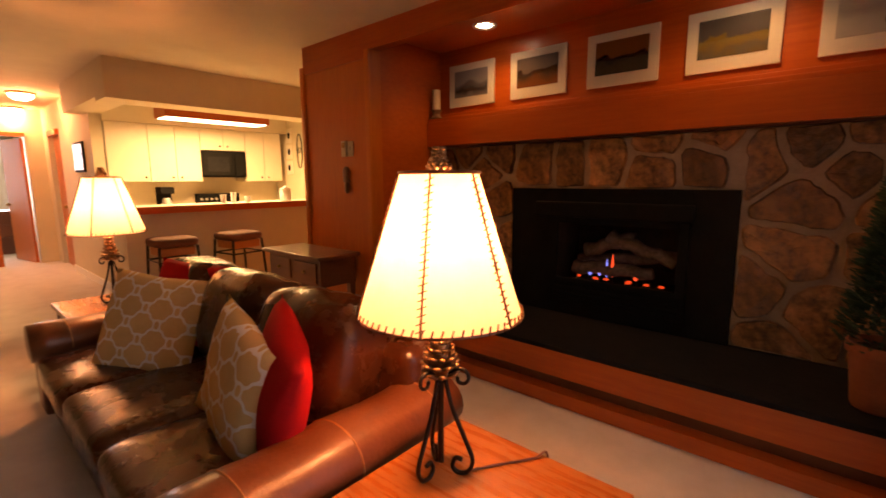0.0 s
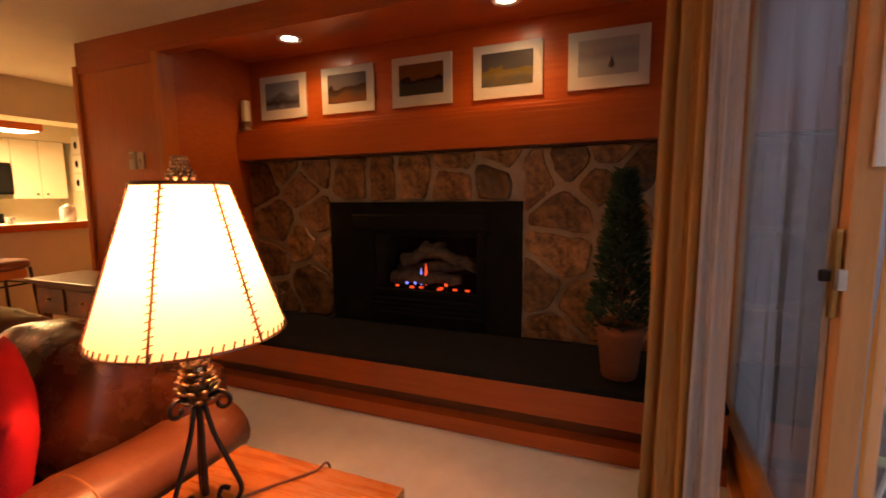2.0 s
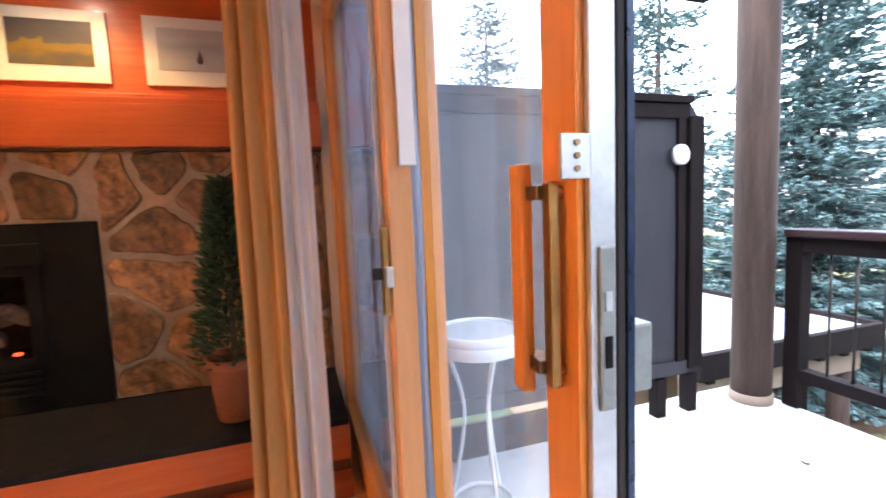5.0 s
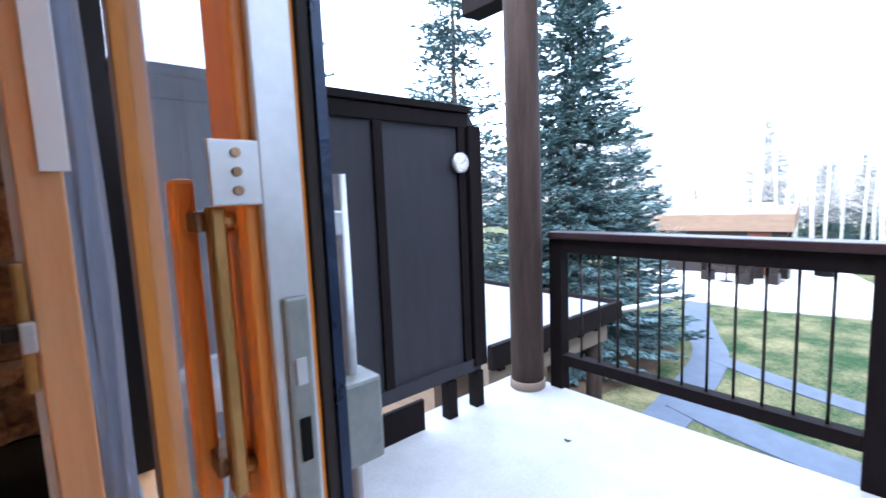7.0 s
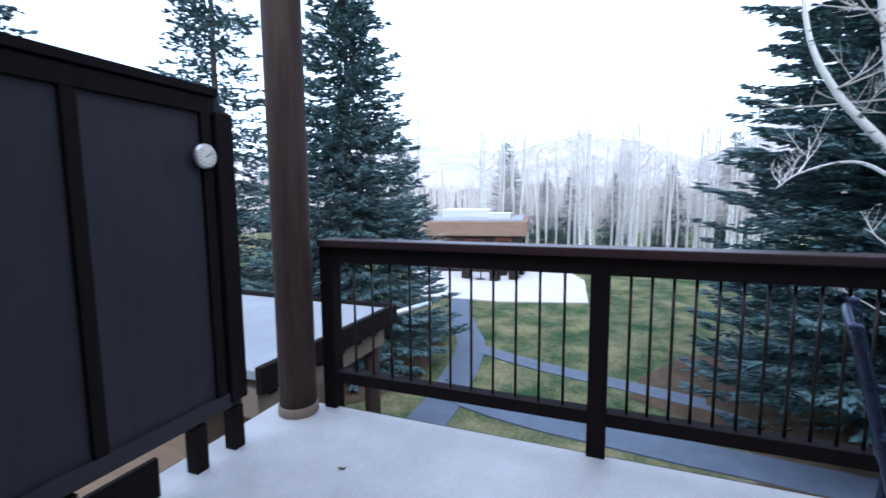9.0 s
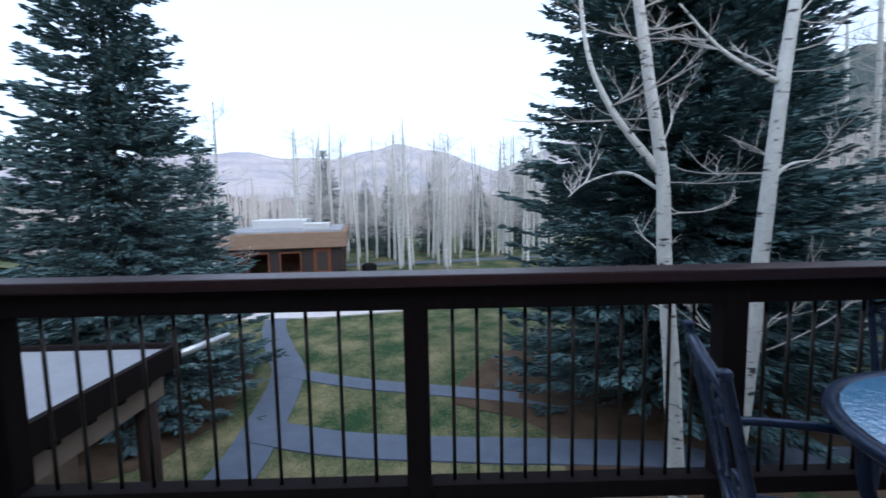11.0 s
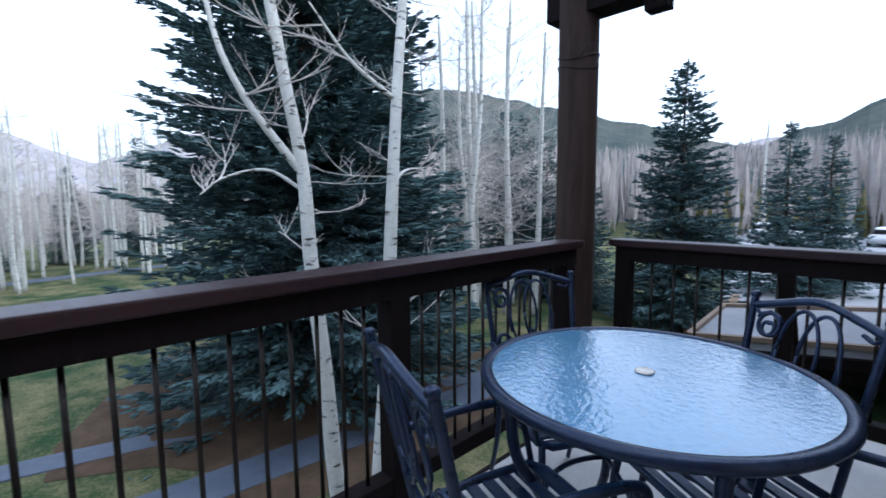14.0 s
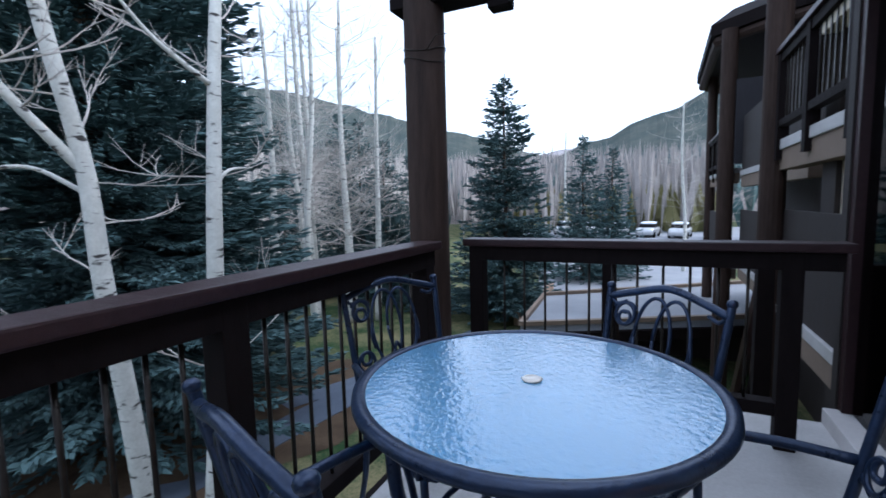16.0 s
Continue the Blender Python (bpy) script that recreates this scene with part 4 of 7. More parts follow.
def throw_pillow(label, mat, at, rz, tilt, size=0.46, thick=0.10, lean=0.0):
    bm = bmesh.new()
    n = 16
    top, bot = [], []
    for j in range(n + 1):
        ra, rb = [], []
        for i in range(n + 1):
            u, v = i / n * 2 - 1, j / n * 2 - 1
            q = max(0.0, (1 - u * u) * (1 - v * v)) ** 0.42
            pin = 1 - 0.07 * (1 - abs(u * v)) * (abs(u) ** 6 + abs(v) ** 6)
            w = 0.006 * noise.noise(Vector((u * 3 + at[0] * 9, v * 3, 1)))
            ra.append(bm.verts.new((u * size / 2 * pin, -thick * q - w * q, v * size / 2 * pin)))
            rb.append(bm.verts.new((u * size / 2 * pin, thick * q + w * q, v * size / 2 * pin)) if 0 < i < n and 0 < j < n else ra[-1])
        top.append(ra)
        bot.append(rb)
    for g in (top, bot):
        for a, b in zip(g, g[1:]):
            for i in range(n):
                bm.faces.new((a[i], a[i + 1], b[i + 1], b[i]))
    ob = single("throw_pillow", bm, mat, label, "pillow", True)
    ob.matrix_world = Matrix.Translation(at) @ Matrix.Rotation(radians(rz), 4, "Z") @ Matrix.Rotation(radians(tilt), 4, "X") @ Matrix.Rotation(radians(lean), 4, "Y")
    return ob


throw_pillow("tan pillow with a white trellis pattern propped in the sofa's corner", M["trellis"], (-2.42, 0.70, 0.60), 40, -20, 0.52, 0.085, 8)
throw_pillow("red velvet pillow behind the patterned one on the sofa", M["red"], (-2.50, 0.90, 0.66), 26, -18, 0.46, 0.07, 4)
throw_pillow("tan trellis pillow standing against the rolled sofa arm", M["trellis"], (-1.36, 0.66, 0.615), -6, -10, 0.48, 0.08, 14)
throw_pillow("red velvet pillow leaning on the rolled sofa arm", M["red"], (-1.19, 0.73, 0.625), -20, -10, 0.48, 0.085, 16)
throw_pillow("small tan pillow lying behind the trellis pillow", M["trellis"], (-1.60, 0.78, 0.53), 15, -35, 0.36, 0.06, 4)


# ---- end tables and lamps ----
def end_table(at, sx, sy, h, mat, label):
    t = thing("end_table", label, "side table", at)
    part("tabletop", B(-sx / 2, sx / 2, -sy / 2, sy / 2, h - 0.035, h, bevel=0.006), mat, t)
    part("apron", B(-sx / 2 + 0.03, sx / 2 - 0.03, -sy / 2 + 0.03, sy / 2 - 0.03, h - 0.12, h - 0.035), M["wood_dark"], t)
    for a in (-1, 1):
        for b in (-1, 1):
            x, y = a * (sx / 2 - 0.045), b * (sy / 2 - 0.045)
            part("leg", B(x - 0.024, x + 0.024, y - 0.024, y + 0.024, 0, h - 0.035, bevel=0.004), M["wood_dark"], t)
    part("shelf", B(-sx / 2 + 0.04, sx / 2 - 0.04, -sy / 2 + 0.04, sy / 2 - 0.04, 0.14, 0.165, bevel=0.004), mat, t)
    return t


end_table((-0.475, 0.86, 0), 0.64, 0.72, 0.45, M["table"], "square orange-oak end table beside the sofa arm")
end_table((-3.56, 0.80, 0), 0.56, 0.62, 0.50, M["table"], "orange-brown end table at the sofa's far arm")


def table_lamp(at, rz=0):
    lp = thing("table_lamp", "wrought-iron pine-cone table lamp, lit, with a laced parchment shade", "table lamp", at, rz, "pine-cone lamps")
    H0, H1, R0, R1 = 0.430, 0.765, 0.202, 0.094
    bm = bmesh.new()
    n = 6
    rings = []
    for k in range(9):
        f = k / 8
        r = R0 + (R1 - R0) * f
        ring = []
        for i in range(48):
            a = 2 * math.pi * i / 48
            s = (a * n / (2 * math.pi)) % 1
            bulge = 1 - 0.035 * (1 - abs(2 * s - 1)) ** 1.0
            ring.append((r * bulge * math.cos(a), r * bulge * math.sin(a), H0 + (H1 - H0) * f))
        rings.append(ring)
    vo = [[bm.verts.new(p) for p in ring] for ring in rings]
    for a, b in zip(vo, vo[1:]):
        for i in range(48):
            bm.faces.new((a[i], a[(i + 1) % 48], b[(i + 1) % 48], b[i]))
    sh = part("shade", bm, M["shade"], lp, "glowing laced parchment lampshade", True)
    part("top_rim", tube(bmesh.new(), [(R1 * 1.005 * math.cos(a), R1 * 1.005 * math.sin(a), H1) for a in [k * math.pi / 24 for k in range(49)]], 0.0045, 6), M["wood_dark"], sh, "dark leather top rim")
    part("bottom_rim", tube(bmesh.new(), [(R0 * 0.985 * math.cos(a), R0 * 0.985 * math.sin(a), H0) for a in [k * math.pi / 24 for k in range(49)]], 0.003, 6), M["wood_dark"], sh)
    for i in range(n):
        a = 2 * math.pi * i / n
        bm = tube(bmesh.new(), [((R0 + (R1 - R0) * k / 10 + 0.003) * math.cos(a), (R0 + (R1 - R0) * k / 10 + 0.003) * math.sin(a), H0 + (H1 - H0) * k / 10) for k in range(11)], 0.0028, 5)
        for k in range(1, 22):
            f = k / 22
            r = R0 + (R1 - R0) * f + 0.004
            w = 0.010
            tube(bm, [(r * math.cos(a) - w * math.sin(a), r * math.sin(a) + w * math.cos(a), H0 + (H1 - H0) * f + 0.004), (r * math.cos(a) + w * math.sin(a), r * math.sin(a) - w * math.cos(a), H0 + (H1 - H0) * f - 0.004)], 0.0018, 4)
        part("lacing", bm, M["wood_dark"], sh, "dark rawhide lacing")
    bm = bmesh.new()
    for i in range(60):
        a = 2 * math.pi * i / 60
        tube(bm, [(R0 * 1.0 * math.cos(a), R0 * math.sin(a), H0 - 0.002), (R0 * 0.985 * math.cos(a + 0.03), R0 * 0.985 * math.sin(a + 0.03), H0 + 0.017)], 0.0018, 4)
    part("hem_lacing", bm, M["wood_dark"], sh)

    def cone(z0, z1, r):
        bm = bmesh.new()
        lathe(bm, [(r * 0.35, z0), (r * 0.6, z0 + (z1 - z0) * 0.3), (r * 0.35, z1)], 12)
        rows = 7
        for j in range(rows):
            f = j / (rows - 1)
            rr = r * (1 - 0.55 * f) * (0.8 + 0.35 * math.sin(math.pi * min(1, f * 1.3 + 0.25)))
            for i in range(9):
                a = 2 * math.pi * (i + 0.5 * (j % 2)) / 9
                m = Matrix.Translation((rr * 0.72 * math.cos(a), rr * 0.72 * math.sin(a), z0 + (z1 - z0) * (0.06 + 0.86 * f))) @ Matrix.Rotation(a, 4, "Z") @ Matrix.Rotation(radians(-28), 4, "Y")
                cushion(bm, (r * 0.36, r * 0.24, 0.006), 0.8, 0.9, m, 8, 5)
        return bm
    part("pine_cone", cone(0.265, 0.405, 0.048), M["copper"], lp, "bronzed metal pine cone", True)
    part("finial", cone(0.765, 0.822, 0.030), M["copper"], lp, "bronzed pine-cone finial", True)
    part("stem", tube(bmesh.new(), [(0, 0, 0.03), (0, 0, 0.27)], 0.008, 10), M["iron"], lp)
    part("neck", tube(bmesh.new(), [(0, 0, 0.38), (0, 0, 0.768)], 0.005, 8), M["iron"], lp)
    part("bulb", cushion(bmesh.new(), (0.026, 0.026, 0.036), 1, 1, Matrix.Translation((0, 0, 0.60)), 14, 9), M["bulb"], lp, "lit bulb", True)
    for i in range(3):
        a = 2 * math.pi * i / 3 + 0.5
        m = Matrix.Rotation(a, 4, "Z")
        pts = bend([(0.012, 0, 0.255), (0.03, 0, 0.18), (0.062, 0, 0.10), (0.082, 0, 0.045), (0.070, 0, 0.012), (0.045, 0, 0.006), (0.030, 0, 0.022), (0.038, 0, 0.045), (0.056, 0, 0.042)], 5)
        bm = tube(bmesh.new(), [m @ p for p in pts], 0.0058, 6)
        part("scroll_leg", bm, M["iron"], lp, "wrought-iron scroll leg", True)
        pts = spiral(0.052, 0.262, 0.030, 0.008, 180, -190, 16)
        part("leaf_scroll", tube(bmesh.new(), [m @ Vector(p) for p in pts], 0.005, 6), M["iron"], lp, "", True)
    return lp


near_lamp = table_lamp((-0.635, 0.94, 0.45))
near_lamp.scale = (1.175, 1.175, 1.175)
far_lamp = table_lamp((-3.55, 0.80, 0.50), 25)
far_lamp.scale = (1.12, 1.12, 1.12)
single("lamp_cord", tube(bmesh.new(), bend([(-0.58, 0.97, 0.458), (-0.53, 1.06, 0.456), (-0.49, 1.12, 0.456), (-0.45, 1.18, 0.456), (-0.43, 1.225, 0.452), (-0.43, 1.232, 0.25), (-0.44, 1.24, 0.012)], 6), 0.004, 6), M["wood_dark"], "thin brown lamp cord over the table's edge", "cord", True)
single("coaster", lathe(bmesh.new(), [(0.001, 0), (0.05, 0), (0.052, 0.006), (0.044, 0.009), (0.040, 0.006), (0.001, 0.006)], 26, (-0.66, 0.62, 0.452)), M["zinc"], "round metal coaster on the end table", "coaster", True)

# ---- console, stools, kitchen ----
con = thing("console_table", "dark wooden console table against the panel wall", "console table", (-3.12, 2.10, 0))
part("tabletop", B(-0.46, 0.40, -0.20, 0.20, 0.72, 0.75, bevel=0.005), M["wood_dark"], con)
part("body", B(-0.40, 0.36, -0.16, 0.18, 0.50, 0.72, bevel=0.004), M["wood_dark"], con)
for i, x in enumerate((-0.22, 0.16)):
    d = part("drawer", B(x - 0.16, x + 0.16, -0.172, -0.158, 0.53, 0.69, bevel=0.004), M["wood_dark"], con)
    part("knob", cushion(bmesh.new(), (0.013, 0.013, 0.013), 1, 1, Matrix.Translation((x, -0.182, 0.61)), 10, 6), M["brass"], d, "brass knob", True)
for a in (-0.37, 0.33):
    for b in (-0.13, 0.15):
        part("leg", B(a - 0.025, a + 0.025, b - 0.025, b + 0.025, 0, 0.5, bevel=0.004), M["wood_dark"], con)

stool = thing("bar_stool", "backless bar stool with a rust-brown seat and dark metal legs", "stool", (-4.62, 1.53, 0), 0, "stools at the breakfast bar")
part("seat", cushion(bmesh.new(), (0.20, 0.20, 0.045), 0.5, 0.45, Matrix.Translation((0, 0, 0.755)), 28, 10), M["seat"], stool, "rust-brown padded seat", True)
part("apron", B(-0.15, 0.15, -0.15, 0.15, 0.63, 0.71, bevel=0.01), M["ply"], stool, "orange plywood seat base")
for a in (-1, 1):
    for b in (-1, 1):
        part("leg", tube(bmesh.new(), [(a * 0.20, b * 0.20, 0), (a * 0.165, b * 0.165, 0.72)], 0.013, 8), M["iron"], stool)
for z in (0.25, 0.58):
    r = 0.20 - 0.035 * z / 0.72
    for s in (-1, 1):
        part("foot_rail", tube(bmesh.new(), [(-r, s * r, z), (r, s * r, z)], 0.009, 8), M["iron"], stool)
        part("foot_rail", tube(bmesh.new(), [(s * r, -r, z), (s * r, r, z)], 0.009, 8), M["iron"], stool)
copy_thing(stool, pose(-4.62, 2.17, 0, 0, 0, 8))

structure("wall_bar", B(-5.12, -5.0, 1.25, 3.95, 0, 1.04), M["wall"], "half-height cream wall under the breakfast bar")
structure("wall_bar_side", B(-6.63, -5.12, 1.4, 1.52, 0, 1.04), M["wall"], "half-height cream wall at the kitchen's end")
bar = thing("bar_counter", "white laminate breakfast bar with a red-stained wooden edge", "counter", (-5.0, 2.75, 1.04))
part("top", B(-0.42, 0.05, -1.55, 1.20, 0.0, 0.035, bevel=0.004), M["worktop"], bar)
part("edge", B(0.052, 0.082, -1.55, 1.20, -0.035, 0.037, bevel=0.004), M["wood"], bar, "red-stained wooden edge")
structure("kitchen_soffit", B(-5.36, -5.0, 1.21, 3.95, 2.10, CEIL), M["wall"], "cream dropped soffit over the bar", "soffit")
structure("kitchen_soffit_side", B(-6.9, -5.36, 1.21, 1.52, 2.14, CEIL), M["wall"], "cream dropped soffit over the hall side", "soffit")
structure("kitchen_soffit_back", B(-7.0, -6.58, 1.52, 3.95, 2.062, CEIL), M["wall"], "cream soffit over the wall cabinets", "soffit")
fx = thing("fluorescent_fixture", "long wood-sided fluorescent ceiling light, lit", "ceiling light", (-5.75, 2.5, 2.05))
part("side", B(0.15, 0.175, -0.62, 0.62, 0.0, 0.12, bevel=0.004), M["wood"], fx, "stained wooden side board")
part("side", B(-0.175, -0.15, -0.62, 0.62, 0.0, 0.12, bevel=0.004), M["wood"], fx)
part("end", B(-0.15, 0.15, -0.62, -0.595, 0.0, 0.12), M["wood"], fx)
part("end", B(-0.15, 0.15, 0.595, 0.62, 0.0, 0.12), M["wood"], fx)
part("diffuser", B(-0.15, 0.15, -0.595, 0.595, -0.004, 0.008, bevel=0.003), M["tubeglow"], fx, "lit acrylic diffuser")
part("canopy", B(-0.12, 0.12, -0.5, 0.5, 0.12, 0.39), M["white"], fx)


def wall_cabinet(y0, y1, z0, z1, doors):
    c = thing("wall_cabinet", "cream flat-fronted kitchen wall cabinet", "cabinet", (-7.0, (y0 + y1) / 2, z0), 0, "kitchen wall cabinets")
    w, h = y1 - y0, z1 - z0
    part("body", B(0.0, 0.36, -w / 2, w / 2, 0, h), M["cabinet"], c)
    for i in range(doors):
        a, b = -w / 2 + w * i / doors + 0.004, -w / 2 + w * (i + 1) / doors - 0.004
        d = part("door", B(0.362, 0.382, a, b, 0.004, h - 0.004, bevel=0.004), M["cabinet"], c)
        ky = b - 0.05 if i % 2 == 0 else a + 0.05
        part("knob", cushion(bmesh.new(), (0.012, 0.014, 0.014), 1, 1, Matrix.Translation((0.394, ky, 0.06)), 10, 6), M["iron"], d, "dark round knob", True)
    return c


wall_cabinet(1.53, 1.99, 1.32, 2.06, 1)
wall_cabinet(1.99, 2.63, 1.32, 2.06, 2)
wall_cabinet(2.63, 3.27, 1.76, 2.06, 2)
wall_cabinet(3.27, 3.85, 1.32, 2.06, 2)
mw = thing("microwave", "black over-range microwave with a dark glass door", "microwave", (-7.0, 2.95, 1.38))
part("body", B(0.0, 0.38, -0.315, 0.315, 0, 0.375, bevel=0.006), M["blackmetal"], mw)
part("door", B(0.382, 0.405, -0.31, 0.14, 0.02, 0.36, bevel=0.006), M["blackmetal"], mw, "black door")
part("window", B(0.4055, 0.409, -0.24, 0.06, 0.08, 0.29), M["slate"], mw, "dark glass window")
part("control_panel", B(0.382, 0.402, 0.15, 0.31, 0.02, 0.36, bevel=0.004), M["blackmetal"], mw)
part("handle", tube(bmesh.new(), [(0.425, 0.12, 0.06), (0.425, 0.12, 0.32)], 0.009, 8), M["blackmetal"], mw)

base = thing("base_cabinet", "cream base cabinets along the kitchen's back wall", "cabinet", (-7.0, 2.75, 0))
part("body", B(0.0, 0.58, -1.22, -0.12, 0.0, 0.87), M["cabinet"], base)
part("body", B(0.0, 0.58, 0.52, 1.19, 0.0, 0.87), M["cabinet"], base)
single("worktop", B(-7.0, -6.38, 1.53, 2.63, 0.87, 0.91, bevel=0.004), M["worktop"], "white laminate worktop beside the range", "worktop")
single("worktop", B(-7.0, -6.38, 3.27, 3.94, 0.87, 0.91, bevel=0.004), M["worktop"], "white laminate worktop in the kitchen corner", "worktop")
rg = thing("kitchen_range", "black freestanding kitchen range with a back panel", "range", (-7.0, 2.95, 0))
part("body", B(0.02, 0.62, -0.315, 0.315, 0, 0.90, bevel=0.005), M["blackmetal"], rg)
part("back_panel", B(0.02, 0.09, -0.315, 0.315, 0.90, 1.14, bevel=0.008), M["blackmetal"], rg, "black control panel")
for i in range(4):
    part("knob", tube(bmesh.new(), [(0.09, -0.25 + i * 0.07, 1.06), (0.112, -0.25 + i * 0.07, 1.06)], 0.017, 12), M["zinc"], rg)
part("clock", B(0.0905, 0.093, 0.08, 0.24, 1.03, 1.09), M["slate"], rg)
for a, b in ((0.2, -0.15), (0.2, 0.15), (0.45, -0.15), (0.45, 0.15)):
    part("burner", lathe(bmesh.new(), [(0.05, 0.90), (0.085, 0.905), (0.085, 0.912), (0.05, 0.912)], 20, (a, b, 0)), M["iron"], rg)
cm = thing("coffee_maker", "black drip coffee maker with a glass jug", "coffee maker", (-6.72, 2.17, 0.91))
part("base", B(-0.11, 0.11, -0.085, 0.085, 0, 0.03, bevel=0.006), M["blackmetal"], cm)
part("tower", B(-0.11, -0.03, -0.085, 0.085, 0.03, 0.34, bevel=0.008), M["blackmetal"], cm)
part("brew_head", B(-0.11, 0.10, -0.085, 0.085, 0.25, 0.34, bevel=0.01), M["blackmetal"], cm)
part("jug", lathe(bmesh.new(), [(0.05, 0.032), (0.066, 0.06), (0.062, 0.13), (0.045, 0.17), (0.048, 0.19)], 20, (0.03, 0, 0)), M["zinc"], cm, "steel jug", True)
for i, (x, y, r, h) in enumerate(((-5.15, 2.27, 0.035, 0.10), (-5.2, 2.41, 0.032, 0.12), (-5.14, 2.55, 0.04, 0.07))):
    single("cup", lathe(bmesh.new(), [(r * 0.7, 0), (r * 0.75, 0.004), (r, h), (r * 0.92, h), (r * 0.65, 0.008)], 18, (x, y, 1.075)), M["white"], "small white ceramic cup on the bar", "cup", True)
can = thing("canister_set", "white lidded canister on the bar's end", "canister", (-5.15, 3.05, 1.075))
part("jar", lathe(bmesh.new(), [(0.06, 0), (0.07, 0.01), (0.07, 0.13), (0.06, 0.14)], 20), M["white"], can, "", True)
part("lid", lathe(bmesh.new(), [(0.066, 0.14), (0.066, 0.155), (0.02, 0.17), (0.015, 0.185), (0.001, 0.188)], 20), M["white"], can, "", True)
for i in range(3):
    wp = thing("wall_plaque", "small square cream wall tile with a dark bird shape", "wall ornament", (-6.52, 3.95, 1.42 + i * 0.25), 0, "kitchen wall tiles")
    part("tile", B(-0.09, 0.09, -0.015, 0, 0, 0.22, bevel=0.004), M["mat_board"], wp)
    part("bird", cushion(bmesh.new(), (0.035, 0.008, 0.05), 0.9, 0.9, Matrix.Translation((0.01 * (i - 1), -0.016, 0.11)), 12, 7), M["blackmetal"], wp, "dark bird figure", True)
sc = bmesh.new()
tube(sc, [(-6.22 + 0.07 * math.cos(a), 3.938, 1.78 + 0.26 * math.sin(a)) for a in [k * math.pi / 12 for k in range(25)]], 0.008, 6)
tube(sc, spiral(-6.22, 1.78, 0.06, 0.01, 0, 420, 24, 3.938), 0.006, 6)
single("iron_wall_hanging", sc, M["iron"], "dark iron oval wall hanging in the kitchen", "wall ornament", True)

# hall
pic = thing("hall_picture", "small framed winter picture on the hall wall", "picture", (-7.28, 1.4, 1.45))
part("frame", B(-0.26, 0.26, -0.025, 0, 0, 0.38, bevel=0.005), M["blackmetal"], pic, "thin black frame")
part("print", B(-0.235, 0.235, -0.028, -0.0255, 0.025, 0.355), photo("winter_print", None, [(0.2, (0.3, 0.34, 0.42)), (0.6, (0.7, 0.74, 0.8)), (0.9, (0.12, 0.14, 0.18)), (1.2, (0.6, 0.66, 0.75))], 8, 0.6), pic)
for x0, x1 in ((-8.56, -8.45), (-9.35, -9.24)):
    structure("door_casing", B(x0, x1, 1.82, 1.98, 0, 2.10, bevel=0.004), M["wood_up"], "stained wooden door casing", "trim")
structure("door_casing_head", B(-9.24, -8.56, 1.37, 1.53, 2.02, 2.10, bevel=0.004), M["wood"], "stained wooden door head", "trim")
structure("wall_over_door", B(-9.35, -8.45, 1.4, 1.52, 2.10, CEIL), M["wall"], "wall above the hall door")
dr = thing("hall_door", "closed red-brown wooden hall door", "door", (-8.9, 1.45, 0))
part("leaf", B(-0.335, 0.335, 0, 0.04, 0.005, 2.015, bevel=0.003), M["wood_up"], dr)
part("knob", cushion(bmesh.new(), (0.03, 0.03, 0.03), 1, 1, Matrix.Translation((0.27, -0.04, 0.95)), 14, 8), M["brass"], dr, "brass knob", True)
for y0, y1 in ((0.64, 0.72), (1.62, 1.70)):
    structure("end_door_casing", B(-9.70, -9.67, y0, y1, 0, 2.10, bevel=0.003), M["wood_up"], "stained wooden door casing", "trim")
structure("end_door_head", B(-9.70, -9.67, 0.27, 1.17, 2.04, 2.10), M["wood"], "stained wooden door head", "trim")
dr = thing("bedroom_door", "open dark-stained wooden bedroom door", "door", (-9.75, 1.15, 0), 12)
part("leaf", B(-0.80, 0.0, -0.04, 0.0, 0.005, 2.02, bevel=0.003), M["wood_up"], dr)
part("knob", cushion(bmesh.new(), (0.03, 0.03, 0.03), 1, 1, Matrix.Translation((-0.73, -0.07, 0.95)), 14, 8), M["brass"], dr, "brass knob", True)
ds = thing("dresser", "low dark wooden dresser in the far bedroom", "dresser", (-11.6, 0.7, 0))
part("body", B(-0.25, 0.25, -0.55, 0.55, 0.0, 0.80, bevel=0.01), M["wood_dark"], ds)
for i in range(3):
    part("drawer", B(0.252, 0.27, -0.52, 0.52, 0.10 + i * 0.23, 0.31 + i * 0.23, bevel=0.004), M["wood_dark"], ds)
drape("bedroom_curtain", (-12.9, 0.3), (-12.9, 2.2), 0.1, 2.2, 9, 0.04, M["cream"], "pale bedroom curtain behind the daylight stand-in lamp")
for (x, y) in ((-7.9, 0.98), (-9.6, 1.05)):
    cl = thing("flush_ceiling_light", "round flush ceiling light, lit, in the hall", "ceiling light", (x, y, CEIL), 0, "hall ceiling lights")
    part("base", lathe(bmesh.new(), [(0.10, -0.03), (0.15, -0.02), (0.155, 0.0), (0.10, 0.0)], 28), M["brass"], cl, "brass base ring", True)
    part("globe", lathe(bmesh.new(), [(0.001, -0.10), (0.06, -0.095), (0.11, -0.07), (0.135, -0.03), (0.10, -0.02)], 28), M["bulb"], cl, "lit glass bowl", True)


